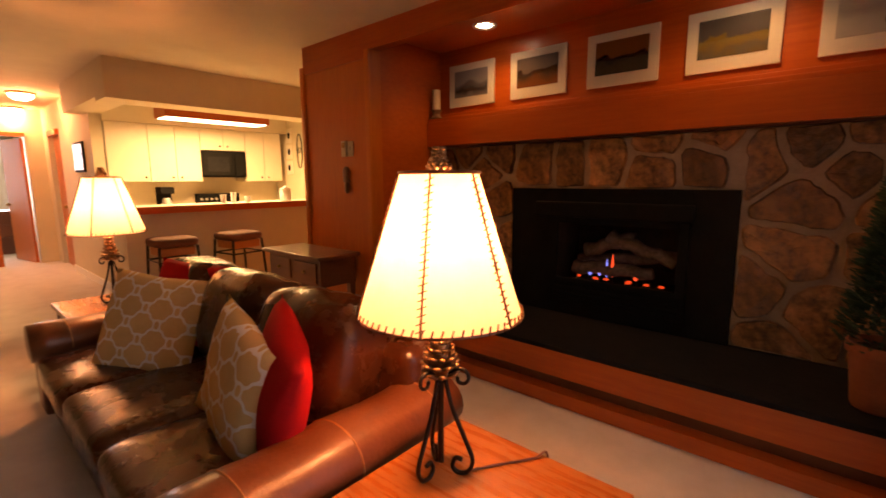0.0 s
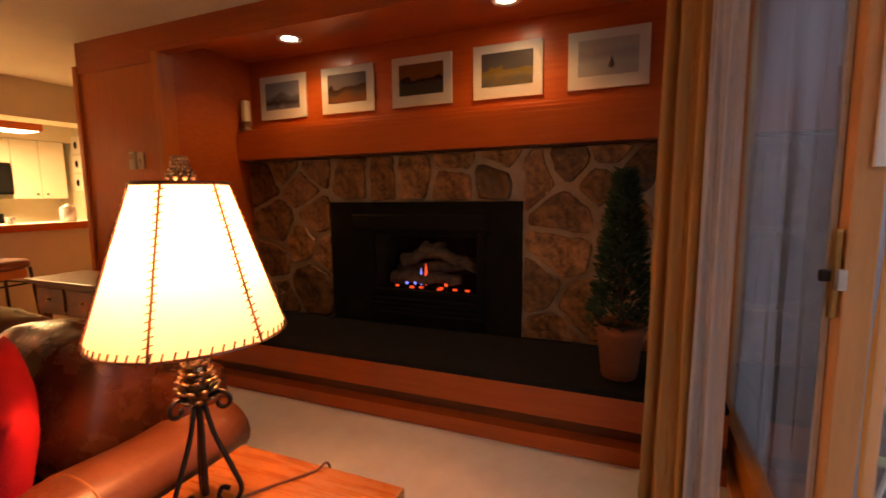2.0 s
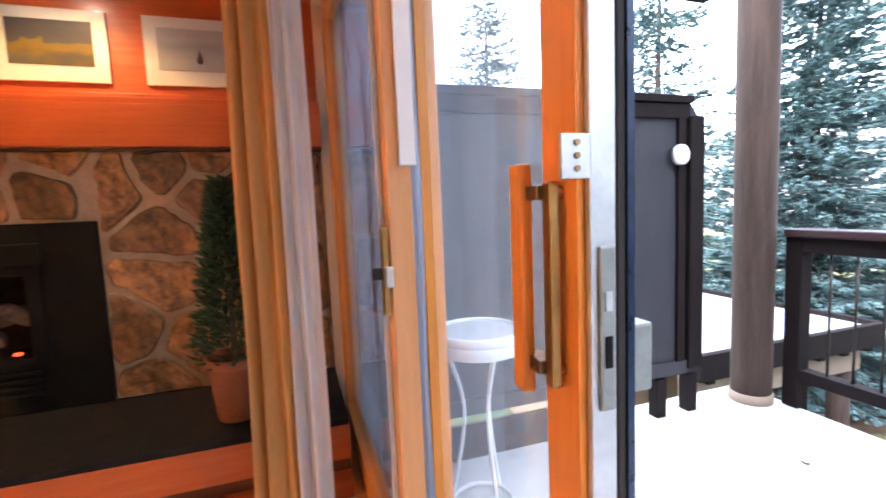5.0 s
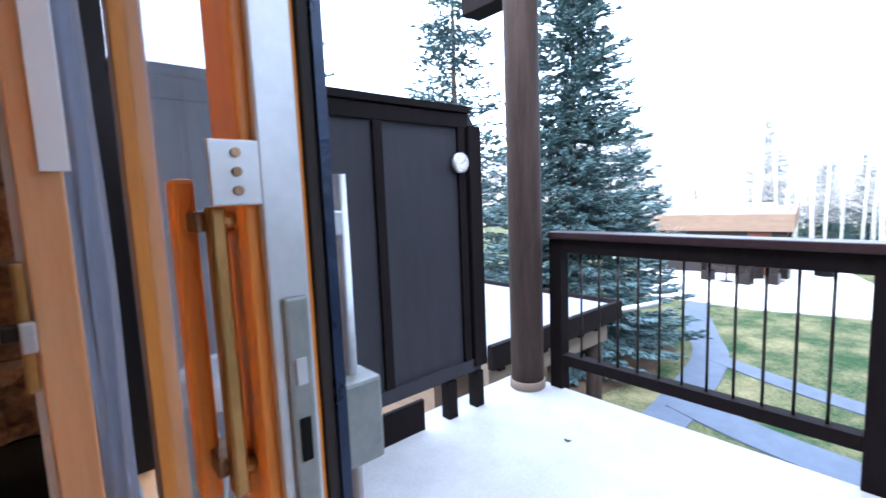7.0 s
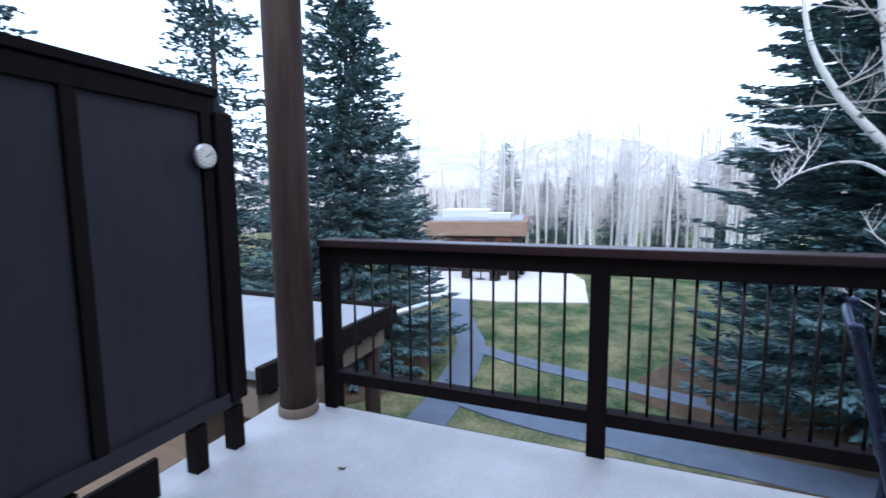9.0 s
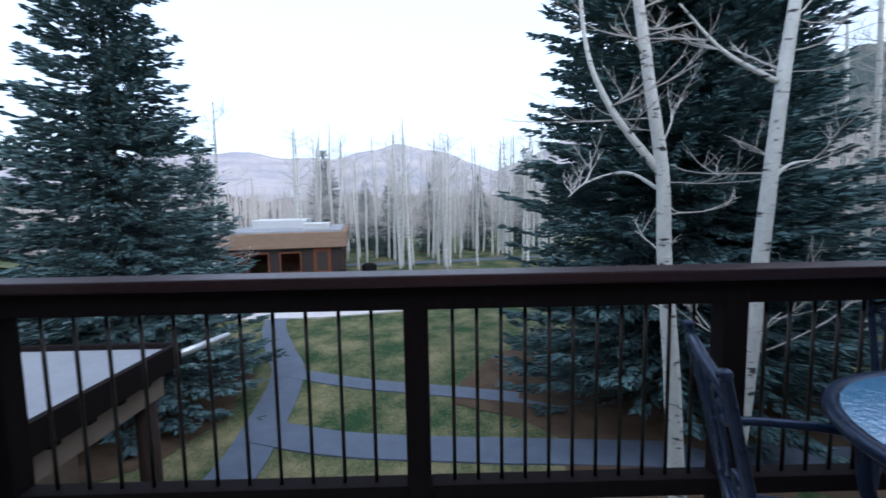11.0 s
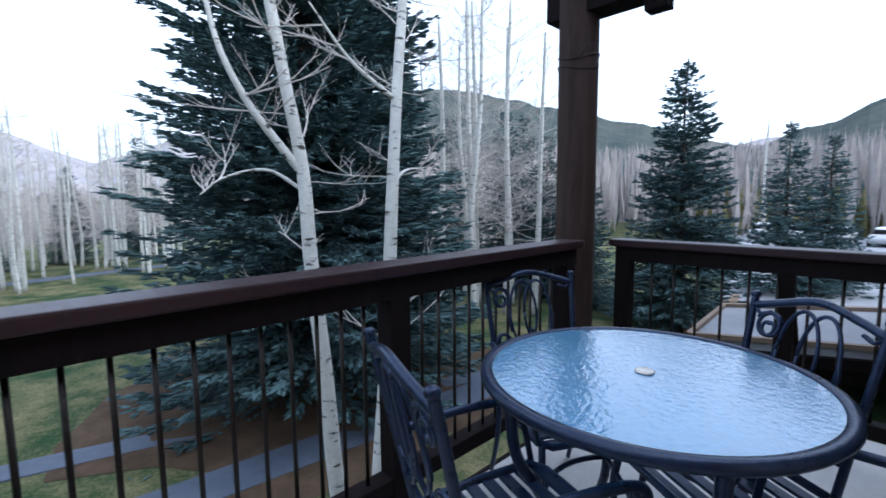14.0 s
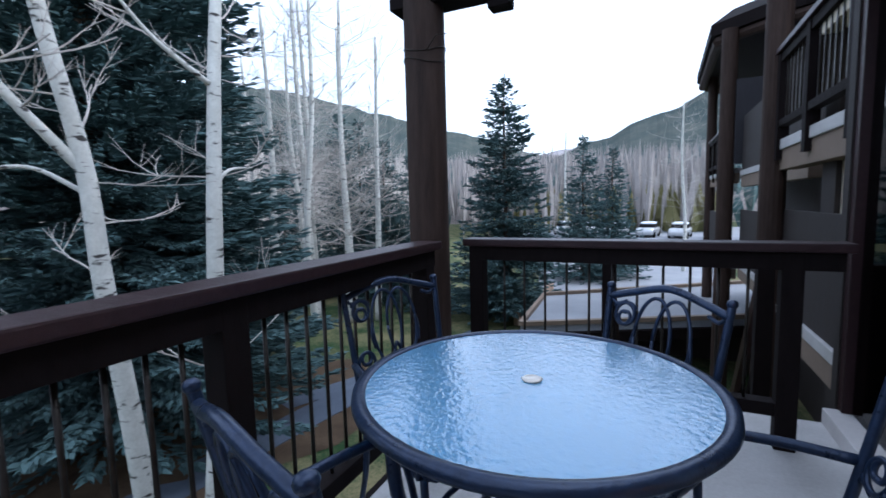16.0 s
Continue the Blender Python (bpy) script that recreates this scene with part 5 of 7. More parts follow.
# ---- balcony ----
DZ = -0.03
structure("balcony_floor", B(1.22, 3.50, -2.75, 2.62, DZ - 0.14, DZ), M["deck"], "pale worn painted balcony floor", "floor")
structure("balcony_edge_beam", B(3.50, 3.56, -2.75, 2.62, DZ - 0.30, DZ - 0.03), M["darkpaint"], "dark stained balcony edge beam", "trim")
# Assumed and out of view; kept short so the sky lights the deck.
structure("balcony_soffit", B(1.22, 1.75, -2.75, 3.2, 2.78, 2.95), M["brownwall"], "brown eave over the sliding doors, assumed and out of view", "ceiling")
structure("wall_above_door", B(1.222, 1.26, -0.30, 3.25, 2.38, 2.95), M["brownwall"], "brown boarded outside wall")
structure("wall_outside_north", B(1.10, 1.222, 3.04, 3.40, -3.0, 2.95), M["brownwall"], "brown boarded outside wall")
structure("wall_below_balcony", B(0.93, 1.10, -4.2, 3.25, -2.95, -0.12), M["brownwall"], "brown boarded lower storey wall")

def log_pole(x, y, z0, z1, r, label):
    bm = bmesh.new()
    rows = []
    for j in range(18):
        z = z0 + (z1 - z0) * j / 17
        rows.append([bm.verts.new((r * (1 + 0.02 * noise.noise(Vector((k * 0.9, z * 1.2, x)))) * math.cos(2 * math.pi * k / 26), r * (1 + 0.02 * noise.noise(Vector((k * 0.9 + 5, z * 1.2, y)))) * math.sin(2 * math.pi * k / 26), z)) for k in range(26)])
    for a, b in zip(rows, rows[1:]):
        for k in range(26):
            bm.faces.new((a[k], a[(k + 1) % 26], b[(k + 1) % 26], b[k]))
    bm.faces.new(rows[0])
    bm.faces.new(rows[-1])
    ob = single("log_post", bm, M["pole"], label, "post", True)
    ob.location = (x, y, 0)
    return ob


log_pole(3.36, 2.42, DZ, 2.78, 0.112, "round brown peeled-log post at the balcony's corner")
single("post_collar", lathe(bmesh.new(), [(0.118, 0), (0.122, 0.004), (0.122, 0.055), (0.114, 0.06)], 26, (3.36, 2.42, DZ)), M["beige"], "pale collar round the log post's foot", "post collar", True)
log_pole(3.62, -2.10, -3.0, 2.78, 0.118, "round brown peeled-log post where the railings meet")
bm = bmesh.new()
for k, z in enumerate((2.06, 2.12)):
    tube(bm, [(3.62 + 0.122 * math.cos(a), -2.10 + 0.122 * math.sin(a), z + 0.02 * math.sin(a * 2 + k)) for a in [i * math.pi / 16 for i in range(33)]], 0.003, 5)
tube(bm, [(3.55, -1.99, 2.10), (3.45, -1.90, 2.13), (3.38, -1.88, 2.12)], 0.0025, 5)
single("wire_loop", bm, M["iron"], "twisted wire round the log post", "wire", True)
bm = B(1.42, 3.80, -2.20, -2.02, 2.36, 2.62, bevel=0.006)
single("eave_beam", bm, M["darkpaint"], "dark stained beam on the log post", "beam")
single("beam_block", B(3.10, 3.22, -2.16, -2.06, 2.28, 2.36, bevel=0.006), M["darkpaint"], "dark block under the beam", "beam block")
single("eave_beam", B(3.40, 3.58, -2.02, 3.0, 2.62, 2.86, bevel=0.006), M["darkpaint"], "dark stained beam along the balcony edge", "beam")


def rail_bay(name, p, q, label, bays, cap=True, top=1.045):
    """A balcony railing from p to q (plan), with posts at the given fractions and thin round balusters."""
    p, q = Vector((*p, 0)), Vector((*q, 0))
    ln = (q - p).length
    rl = thing(name, label, "railing", p, math.degrees(math.atan2(q.y - p.y, q.x - p.x)))
    part("handrail", B(-0.04, ln + 0.03, -0.075, 0.075, top - 0.045, top, bevel=0.008), M["railcap"], rl, "flat red-brown handrail")
    part("top_beam", B(0, ln, -0.045, 0.045, top - 0.135, top - 0.045, bevel=0.004), M["darkpaint"], rl)
    for a, b in zip(bays, bays[1:]):
        part("bottom_rail", B(a * ln + 0.046, b * ln - 0.046, -0.04, 0.04, 0.140, 0.210, bevel=0.004), M["darkpaint"], rl)
        n = 12
        for i in range(1, n):
            x = a * ln + 0.046 + ((b - a) * ln - 0.092) * i / n
            part("baluster", tube(bmesh.new(), [(x, 0, 0.205), (x, 0, top - 0.13)], 0.0075, 8), M["iron"], rl, "", True)
    for a in bays:
        part("post", B(a * ln - 0.046, a * ln + 0.046, -0.046, 0.046, DZ - 0.14, top - 0.046, bevel=0.006), M["darkpaint"], rl)
    return rl


rail_bay("balcony_railing", (3.515, 2.26), (3.515, -1.86), "dark stained balcony railing with thin iron balusters facing the lawn", (0.0, 0.388, 0.683, 0.985))
rail_bay("balcony_railing", (3.46, -2.40), (1.58, -2.36), "dark stained balcony railing with thin iron balusters at the far end", (0.02, 0.895), top=1.02)

# privacy screen
scr = thing("privacy_screen", "charcoal painted plywood privacy screen with battens", "screen", (2.02, 2.47, 0))
xs0, xs1, c = -0.86, 0.94, 0.07
bm = bmesh.new()
outline = [(xs0, 0.20), (xs1 - 0.02, 0.20), (xs1, 0.30), (xs1, 1.70), (xs1 - c, 1.80), (xs0, 1.80)]
fr = [bm.verts.new((x, -0.012, z)) for x, z in outline]
bk = [bm.verts.new((x, 0.012, z)) for x, z in outline]
bm.faces.new(fr)
bm.faces.new(bk[::-1])
for i in range(6):
    bm.faces.new((fr[i], fr[(i + 1) % 6], bk[(i + 1) % 6], bk[i]))
part("panel", bm, M["panelpaint"], scr, "painted plywood sheet")
part("top_cap", B(xs0, xs1 - c, -0.045, 0.045, 1.785, 1.825, bevel=0.004), M["darkpaint"], scr)
part("top_batten", B(xs0, xs1 - c - 0.02, -0.034, -0.0125, 1.70, 1.775, bevel=0.003), M["darkpaint"], scr)
part("bottom_batten", B(xs0, xs1 - 0.09, -0.034, -0.0125, 0.215, 0.29, bevel=0.003), M["panelpaint"], scr)
for x in (xs0 + 0.0, 0.22 - 0.03, 0.80 - 0.03):
    part("batten", B(x, x + 0.055, -0.034, -0.0125, 0.29, 1.70, bevel=0.003), M["darkpaint"], scr)
bm = B(xs1 - 0.10, xs1 + 0.004, -0.050, -0.0125, 0.24, 1.715, bevel=0.010)
end = part("end_post", bm, M["darkpaint"], scr, "dark end post with bolt heads")
for z in (0.36, 0.98, 1.60):
    part("bolt", tube(bmesh.new(), [(xs1 + 0.003, -0.03, z), (xs1 + 0.012, -0.03, z)], 0.012, 8), M["iron"], end)
for x in (0.05, 0.62, xs1 - 0.09):
    part("foot", B(x, x + 0.07, -0.035, 0.035, DZ - 0.12, 0.20, bevel=0.003), M["darkpaint"], scr)
part("kick_board", B(xs0, 0.45, -0.012, 0.012, DZ, 0.15), M["darkpaint"], scr)
gg = thing("outdoor_thermometer", "round white dial thermometer fixed to the screen", "thermometer", (2.79, 2.436, 1.495))
part("case", tube(bmesh.new(), [(0, 0, 0), (0, -0.022, 0)], 0.058, 28), M["zinc"], gg, "metal dial case", True)
part("dial", tube(bmesh.new(), [(0, -0.0222, 0), (0, -0.0245, 0)], 0.050, 28), M["mat_board"], gg, "pale dial")
for i in range(12):
    a = radians(-220 + i * 23.6)
    part("tick", tube(bmesh.new(), [(0.036 * math.cos(a), -0.0255, 0.036 * math.sin(a)), (0.046 * math.cos(a), -0.0255, 0.046 * math.sin(a))], 0.0014, 4), M["blackmetal"], gg)
part("needle", tube(bmesh.new(), [(-0.01, -0.027, -0.008), (0.032, -0.027, 0.02)], 0.0016, 4), M["blackmetal"], gg)

# small white side table by the screen
wt = thing("mesh_side_table", "round white metal mesh-topped side table on the balcony", "side table", (1.39, 2.10, DZ))
part("rim", tube(bmesh.new(), [(0.26 * math.cos(a), 0.26 * math.sin(a), 0.51) for a in [k * math.pi / 24 for k in range(49)]], 0.014, 8), M["white"], wt, "", True)
part("skirt", lathe(bmesh.new(), [(0.258, 0.465), (0.264, 0.465), (0.264, 0.51), (0.258, 0.51)], 40, closed=True), M["white"], wt, "", True)
bm = bmesh.new()
for i in range(-16, 17):
    h = math.sqrt(max(0, 0.255 ** 2 - (i * 0.0155) ** 2))
    if h > 0.01:
        tube(bm, [(i * 0.0155, -h, 0.513), (i * 0.0155, h, 0.513)], 0.004, 4)
        tube(bm, [(-h, i * 0.0155, 0.510), (h, i * 0.0155, 0.510)], 0.004, 4)
part("mesh_top", bm, M["white"], wt, "white metal mesh")
for i in range(3):
    a = 2 * math.pi * i / 3 + 0.6
    part("leg", tube(bmesh.new(), bend([(0.20 * math.cos(a), 0.20 * math.sin(a), 0.47), (0.10 * math.cos(a), 0.10 * math.sin(a), 0.28), (0.20 * math.cos(a), 0.20 * math.sin(a), 0.01)], 8), 0.012, 8), M["white"], wt, "", True)
wt.scale = (0.68, 0.68, 1.50)
part("foot_ring", tube(bmesh.new(), [(0.19 * math.cos(a), 0.19 * math.sin(a), 0.012) for a in [k * math.pi / 20 for k in range(41)]], 0.008, 6), M["white"], wt, "", True)

# patio table
TC = (2.70, -0.90)
tb = thing("patio_table", "round patio table with rippled glass top and dark cast-aluminium frame", "table", (*TC, DZ))
TZ = 0.765
TR = 0.512
part("rim", lathe(bmesh.new(), [(TR - 0.040, TZ - 0.026), (TR - 0.012, TZ - 0.028), (TR, TZ - 0.014), (TR - 0.003, TZ + 0.003), (TR - 0.018, TZ + 0.009), (TR - 0.037, TZ + 0.005)], 72, closed=True), M["alu"], tb, "dark rounded table rim", True)
g = part("glass_top", lathe(bmesh.new(), [(0.022, TZ - 0.004), (TR - 0.038, TZ - 0.004), (TR - 0.038, TZ + 0.002), (0.022, TZ + 0.002)], 72), PEBBLE, tb, "rippled glass with the sky's blue painted in")
part("umbrella_plug", lathe(bmesh.new(), [(0.001, TZ + 0.003), (0.027, TZ + 0.003), (0.030, TZ + 0.006), (0.025, TZ + 0.009), (0.001, TZ + 0.010)], 24), M["worktop"], tb, "cream umbrella-hole plug", True)
for i in range(4):
    a = math.pi / 4 + i * math.pi / 2
    ca, sa = math.cos(a), math.sin(a)
    pts = bend([(0.42 * ca, 0.42 * sa, TZ - 0.03), (0.40 * ca, 0.40 * sa, 0.5), (0.30 * ca, 0.30 * sa, 0.30), (0.38 * ca, 0.38 * sa, 0.10), (0.44 * ca, 0.44 * sa, 0.012)], 7)
    part("leg", tube(bmesh.new(), pts, 0.020, 8, 0.016), M["alu"], tb, "", True)
    part("brace", tube(bmesh.new(), [(0.05 * ca, 0.05 * sa, 0.30), (0.31 * ca, 0.31 * sa, 0.31)], 0.010, 6), M["alu"], tb)
part("brace_ring", tube(bmesh.new(), [(0.30 * math.cos(a), 0.30 * math.sin(a), 0.31) for a in [k * math.pi / 20 for k in range(41)]], 0.010, 6), M["alu"], tb, "", True)
part("under_ring", tube(bmesh.new(), [(0.42 * math.cos(a), 0.42 * math.sin(a), TZ - 0.035) for a in [k * math.pi / 24 for k in range(49)]], 0.010, 6), M["alu"], tb, "", True)


def patio_chair(at, rz):
    """Faces +y in its own frame; the back leans towards -y."""
    ch = thing("patio_chair", "dark cast-aluminium patio armchair with a scrollwork back", "chair", (*at, DZ), rz, "chairs round the patio table")
    W, SH = 0.245, 0.42

    def tilt(pts):
        return [(x, -0.235 - (z - SH) * 0.24 - 0.02 * (1 - (x / W) ** 2), z) for x, y, z in pts]
    bm = bmesh.new()
    for s in (-1, 1):
        bm2 = tube(bmesh.new(), tilt(bend([(s * 0.225, 0, SH), (s * 0.235, 0, 0.65), (s * 0.25, 0, 0.90), (s * 0.253, 0, 0.965)], 6)), 0.0145, 8)
        cushion(bm2, (0.019, 0.019, 0.015), 0.9, 0.9, Matrix.Translation(tilt([(s * 0.253, 0, 0.972)])[0]), 10, 6)
        part("back_upright", bm2, M["alu"], ch, "", True)
    part("top_rail", tube(bmesh.new(), tilt(bend([(-0.25, 0, 0.93), (-0.15, 0, 0.955), (0, 0, 0.985), (0.15, 0, 0.955), (0.25, 0, 0.93)], 7)), 0.015, 8), M["alu"], ch, "", True)
    part("lower_rail", tube(bmesh.new(), tilt([(-0.23, 0, 0.53), (0, 0, 0.52), (0.23, 0, 0.53)]), 0.012, 8), M["alu"], ch, "", True)
    loops = []
    for s in (-1, 1):
        loops += [spiral(0.172, 0.862, 0.056, 0.012, 150, -310, 26, flip=s), spiral(0.172, 0.665, 0.056, 0.012, -150, 310, 26, flip=s),
                  bend([(s * 0.235, 0, 0.60), (s * 0.215, 0, 0.625), (s * 0.172, 0, 0.609)], 5), bend([(s * 0.240, 0, 0.925), (s * 0.215, 0, 0.905), (s * 0.172, 0, 0.918)], 5),
                  [(s * 0.042 + 0.078 * math.cos(a), 0, 0.790 + 0.155 * math.sin(a)) for a in [k * math.pi / 15 for k in range(31)]],
                  bend([(s * 0.20, 0, 0.53), (s * 0.10, 0, 0.575), (s * 0.035, 0, 0.645), (0.0, 0, 0.715)], 6),
                  bend([(s * 0.118, 0, 0.815), (s * 0.128, 0, 0.76), (s * 0.118, 0, 0.705)], 4)]
    for lp in loops:
        part("back_scroll", tube(bmesh.new(), tilt(lp), 0.0078, 6), M["alu"], ch, "", True)
    part("seat_frame", tube(bmesh.new(), [(-0.23, -0.235, SH), (-0.25, 0.0, SH + 0.005), (-0.25, 0.20, SH + 0.01), (-0.20, 0.245, SH), (0.20, 0.245, SH), (0.25, 0.20, SH + 0.01), (0.25, 0.0, SH + 0.005), (0.23, -0.235, SH), (-0.23, -0.235, SH)], 0.015, 8), M["alu"], ch, "", True)
    for i in range(7):
        y = -0.19 + i * 0.065
        part("seat_slat", B(-0.24, 0.24, y, y + 0.042, SH - 0.006, SH + 0.006, bevel=0.003), M["alu"], ch)
    for s in (-1, 1):
        part("arm", tube(bmesh.new(), bend([(s * 0.243, -0.29, 0.66), (s * 0.275, -0.12, 0.665), (s * 0.285, 0.08, 0.66), (s * 0.28, 0.19, 0.635), (s * 0.275, 0.225, 0.595), (s * 0.272, 0.20, 0.57), (s * 0.272, 0.175, 0.585)], 6), 0.0155, 8), M["alu"], ch, "curled armrest", True)
        part("arm_post", tube(bmesh.new(), bend([(s * 0.28, 0.17, 0.64), (s * 0.262, 0.20, 0.52), (s * 0.25, 0.215, SH)], 6), 0.012, 8), M["alu"], ch, "", True)
        part("front_leg", tube(bmesh.new(), bend([(s * 0.235, 0.225, SH), (s * 0.245, 0.25, 0.26), (s * 0.235, 0.23, 0.10), (s * 0.245, 0.26, 0.008)], 6), 0.016, 8, 0.012), M["alu"], ch, "", True)
        part("back_leg", tube(bmesh.new(), bend([(s * 0.225, -0.235, SH), (s * 0.23, -0.25, 0.22), (s * 0.235, -0.32, 0.008)], 6), 0.016, 8, 0.012), M["alu"], ch, "", True)
    return ch


def face_table(x, y):
    return math.degrees(math.atan2(TC[1] - y, TC[0] - x)) - 90


chair = patio_chair((2.86, -0.46), face_table(2.86, -0.46))
chair.scale = (0.88, 0.95, 0.97)
for x, y, rz in ((3.12, -1.14, 60), (2.54, -1.12, -33), (2.20, -0.78, -88)):
    copy_thing(chair, pose(x, y, DZ, 0, 0, rz))

rl_ = random.Random(31)
for i in range(9):
    x, y = rl_.uniform(1.9, 3.3), rl_.uniform(-0.1, 2.1)
    bm = bmesh.new()
    cushion(bm, (rl_.uniform(0.012, 0.026), rl_.uniform(0.007, 0.013), 0.003), 0.9, 0.9, None, 10, 5, sag=-0.008)
    lf = single("fallen_leaf", bm, M["litter"], "small dry brown leaf lying on the balcony floor", "leaf", True, "leaves on the balcony floor")
    lf.matrix_world = pose(x, y, DZ + 0.004, 0, 0, rl_.uniform(0, 360))

# house wall at the balcony's far end
structure("wall_bay", B(1.10, 1.36, -2.75, -1.30, -0.12, 0.10), M["beige"], "low plinth under the bay window", "wall")
bay = thing("bay_window", "dark glazed bay door with a red-brown frame", "window", (1.40, -2.03, 0.0), 0, "", "structure")
for y in (-0.70, 0.66):
    part("frame", B(-0.05, 0.05, y - 0.035, y + 0.035, 0.06, 2.75, bevel=0.004), M["railcap"], bay, "red-brown frame post")
part("sill", B(-0.12, 0.12, -0.72, 0.72, DZ, 0.06, bevel=0.006), M["concrete"], bay, "pale grey sill")
g = part("pane", B(-0.004, 0.004, -0.665, 0.625, 0.06, 2.7), DARKGLASS, bay, "dark reflecting pane")
structure("wall_bay_end", B(1.10, 1.46, -2.84, -2.76, -3.0, 2.95), M["brownwall"], "brown boarded wall end")

# ---- ground and paths ----
GZ = -2.9
bm = bmesh.new()
n = 40
co = [-2500 + 5000 * (i / n) for i in range(n + 1)]
co = sorted(set([math.copysign(abs(v / 2500) ** 3 * 2500, v) for v in co]))
grid = [[bm.verts.new((x, y, GZ + (0.0 if abs(x) + abs(y) < 60 else -0.5))) for y in co] for x in co]
for a, b in zip(grid, grid[1:]):
    for i in range(len(co) - 1):
        bm.faces.new((a[i], b[i], b[i + 1], a[i + 1]))
structure("ground", bm, M["grass"], "autumn lawn, green and straw-coloured in patches", "ground")


def ribbon(name, pts, w, mat, label, z):
    bm = bmesh.new()
    P = bend([(x, y, 0) for x, y in pts], 8)
    prev = None
    for i, p in enumerate(P):
        d = (P[min(i + 1, len(P) - 1)] - P[max(i - 1, 0)]).normalized()
        s = Vector((-d.y, d.x, 0)) * (w / 2) * (1 + 0.05 * noise.noise(p))
        cur = [bm.verts.new((p.x + s.x, p.y + s.y, z)), bm.verts.new((p.x - s.x, p.y - s.y, z)), bm.verts.new((p.x + s.x, p.y + s.y, z - 0.06)), bm.verts.new((p.x - s.x, p.y - s.y, z - 0.06))]
        if prev:
            bm.faces.new((prev[0], cur[0], cur[1], prev[1]))
            bm.faces.new((prev[0], cur[0], cur[2], prev[2]))
            bm.faces.new((prev[1], cur[1], cur[3], prev[3]))
        prev = cur
    return structure(name, bm, mat, label, "path")


ribbon("path_main", [(5.0, 4.4), (8.2, 3.9), (10.4, 4.0), (13.1, 4.45), (15.2, 5.4), (17.9, 6.5), (20.5, 6.9)], 0.80, M["asphalt"], "blue-grey asphalt garden path", GZ + 0.02)
ribbon("path_branch", [(13.0, 4.3), (12.2, 2.4), (11.6, 0.2), (10.9, -2.2), (10.0, -5.0), (8.4, -9.0), (7.5, -13.0)], 0.55, M["asphalt"], "blue-grey asphalt path across the lawn", GZ + 0.026)
ribbon("path_near", [(10.0, 3.95), (9.5, 2.4), (9.25, 0.7), (9.05, -1.5), (8.8, -4.0), (8.2, -9.0)], 0.80, M["asphalt"], "blue-grey asphalt path near the building", GZ + 0.032)
ribbon("path_far", [(34, 12), (34.5, 4), (36, -3), (38, -12)], 1.4, M["asphalt"], "distant asphalt path among the aspens", GZ + 0.02)
bm = bmesh.new()
vs = [bm.verts.new((x, y, GZ + 0.05)) for x, y in ((18.6, 9.2), (18.7, 5.0), (19.6, 1.7), (24.5, 2.2), (29.5, 4.2), (31, 8), (26, 12))]
f = bm.faces.new(vs)
r = bmesh.ops.extrude_face_region(bm, geom=[f])
bmesh.ops.translate(bm, vec=(0, 0, -0.1), verts=[v for v in r["geom"] if isinstance(v, bmesh.types.BMVert)])
structure("patio", bm, M["concrete"], "pale concrete patio beyond the lawn", "patio")


def patch(name, cx, cy, r, seed, label):
    rng = random.Random(seed)
    bm = bmesh.new()
    pts = []
    for i in range(26):
        a = 2 * math.pi * i / 26
        q = r * (0.8 + 0.35 * rng.random())
        pts.append(bm.verts.new((cx + q * math.cos(a), cy + q * math.sin(a), GZ + 0.012)))
    c0 = bm.verts.new((cx, cy, GZ + 0.06))
    for i in range(26):
        bm.faces.new((c0, pts[i], pts[(i + 1) % 26]))
    structure(name, bm, M["litter"], label, "ground cover")


patch("litter_spruce", 11.6, -4.6, 4.6, 1, "brown needle litter under the spruces")
patch("litter_lawn", 11.4, 7.4, 2.8, 2, "brown needle litter under the spruce by the lawn")
patch("litter_near", 6.2, -2.2, 1.5, 3, "brown leaf litter round the aspens")


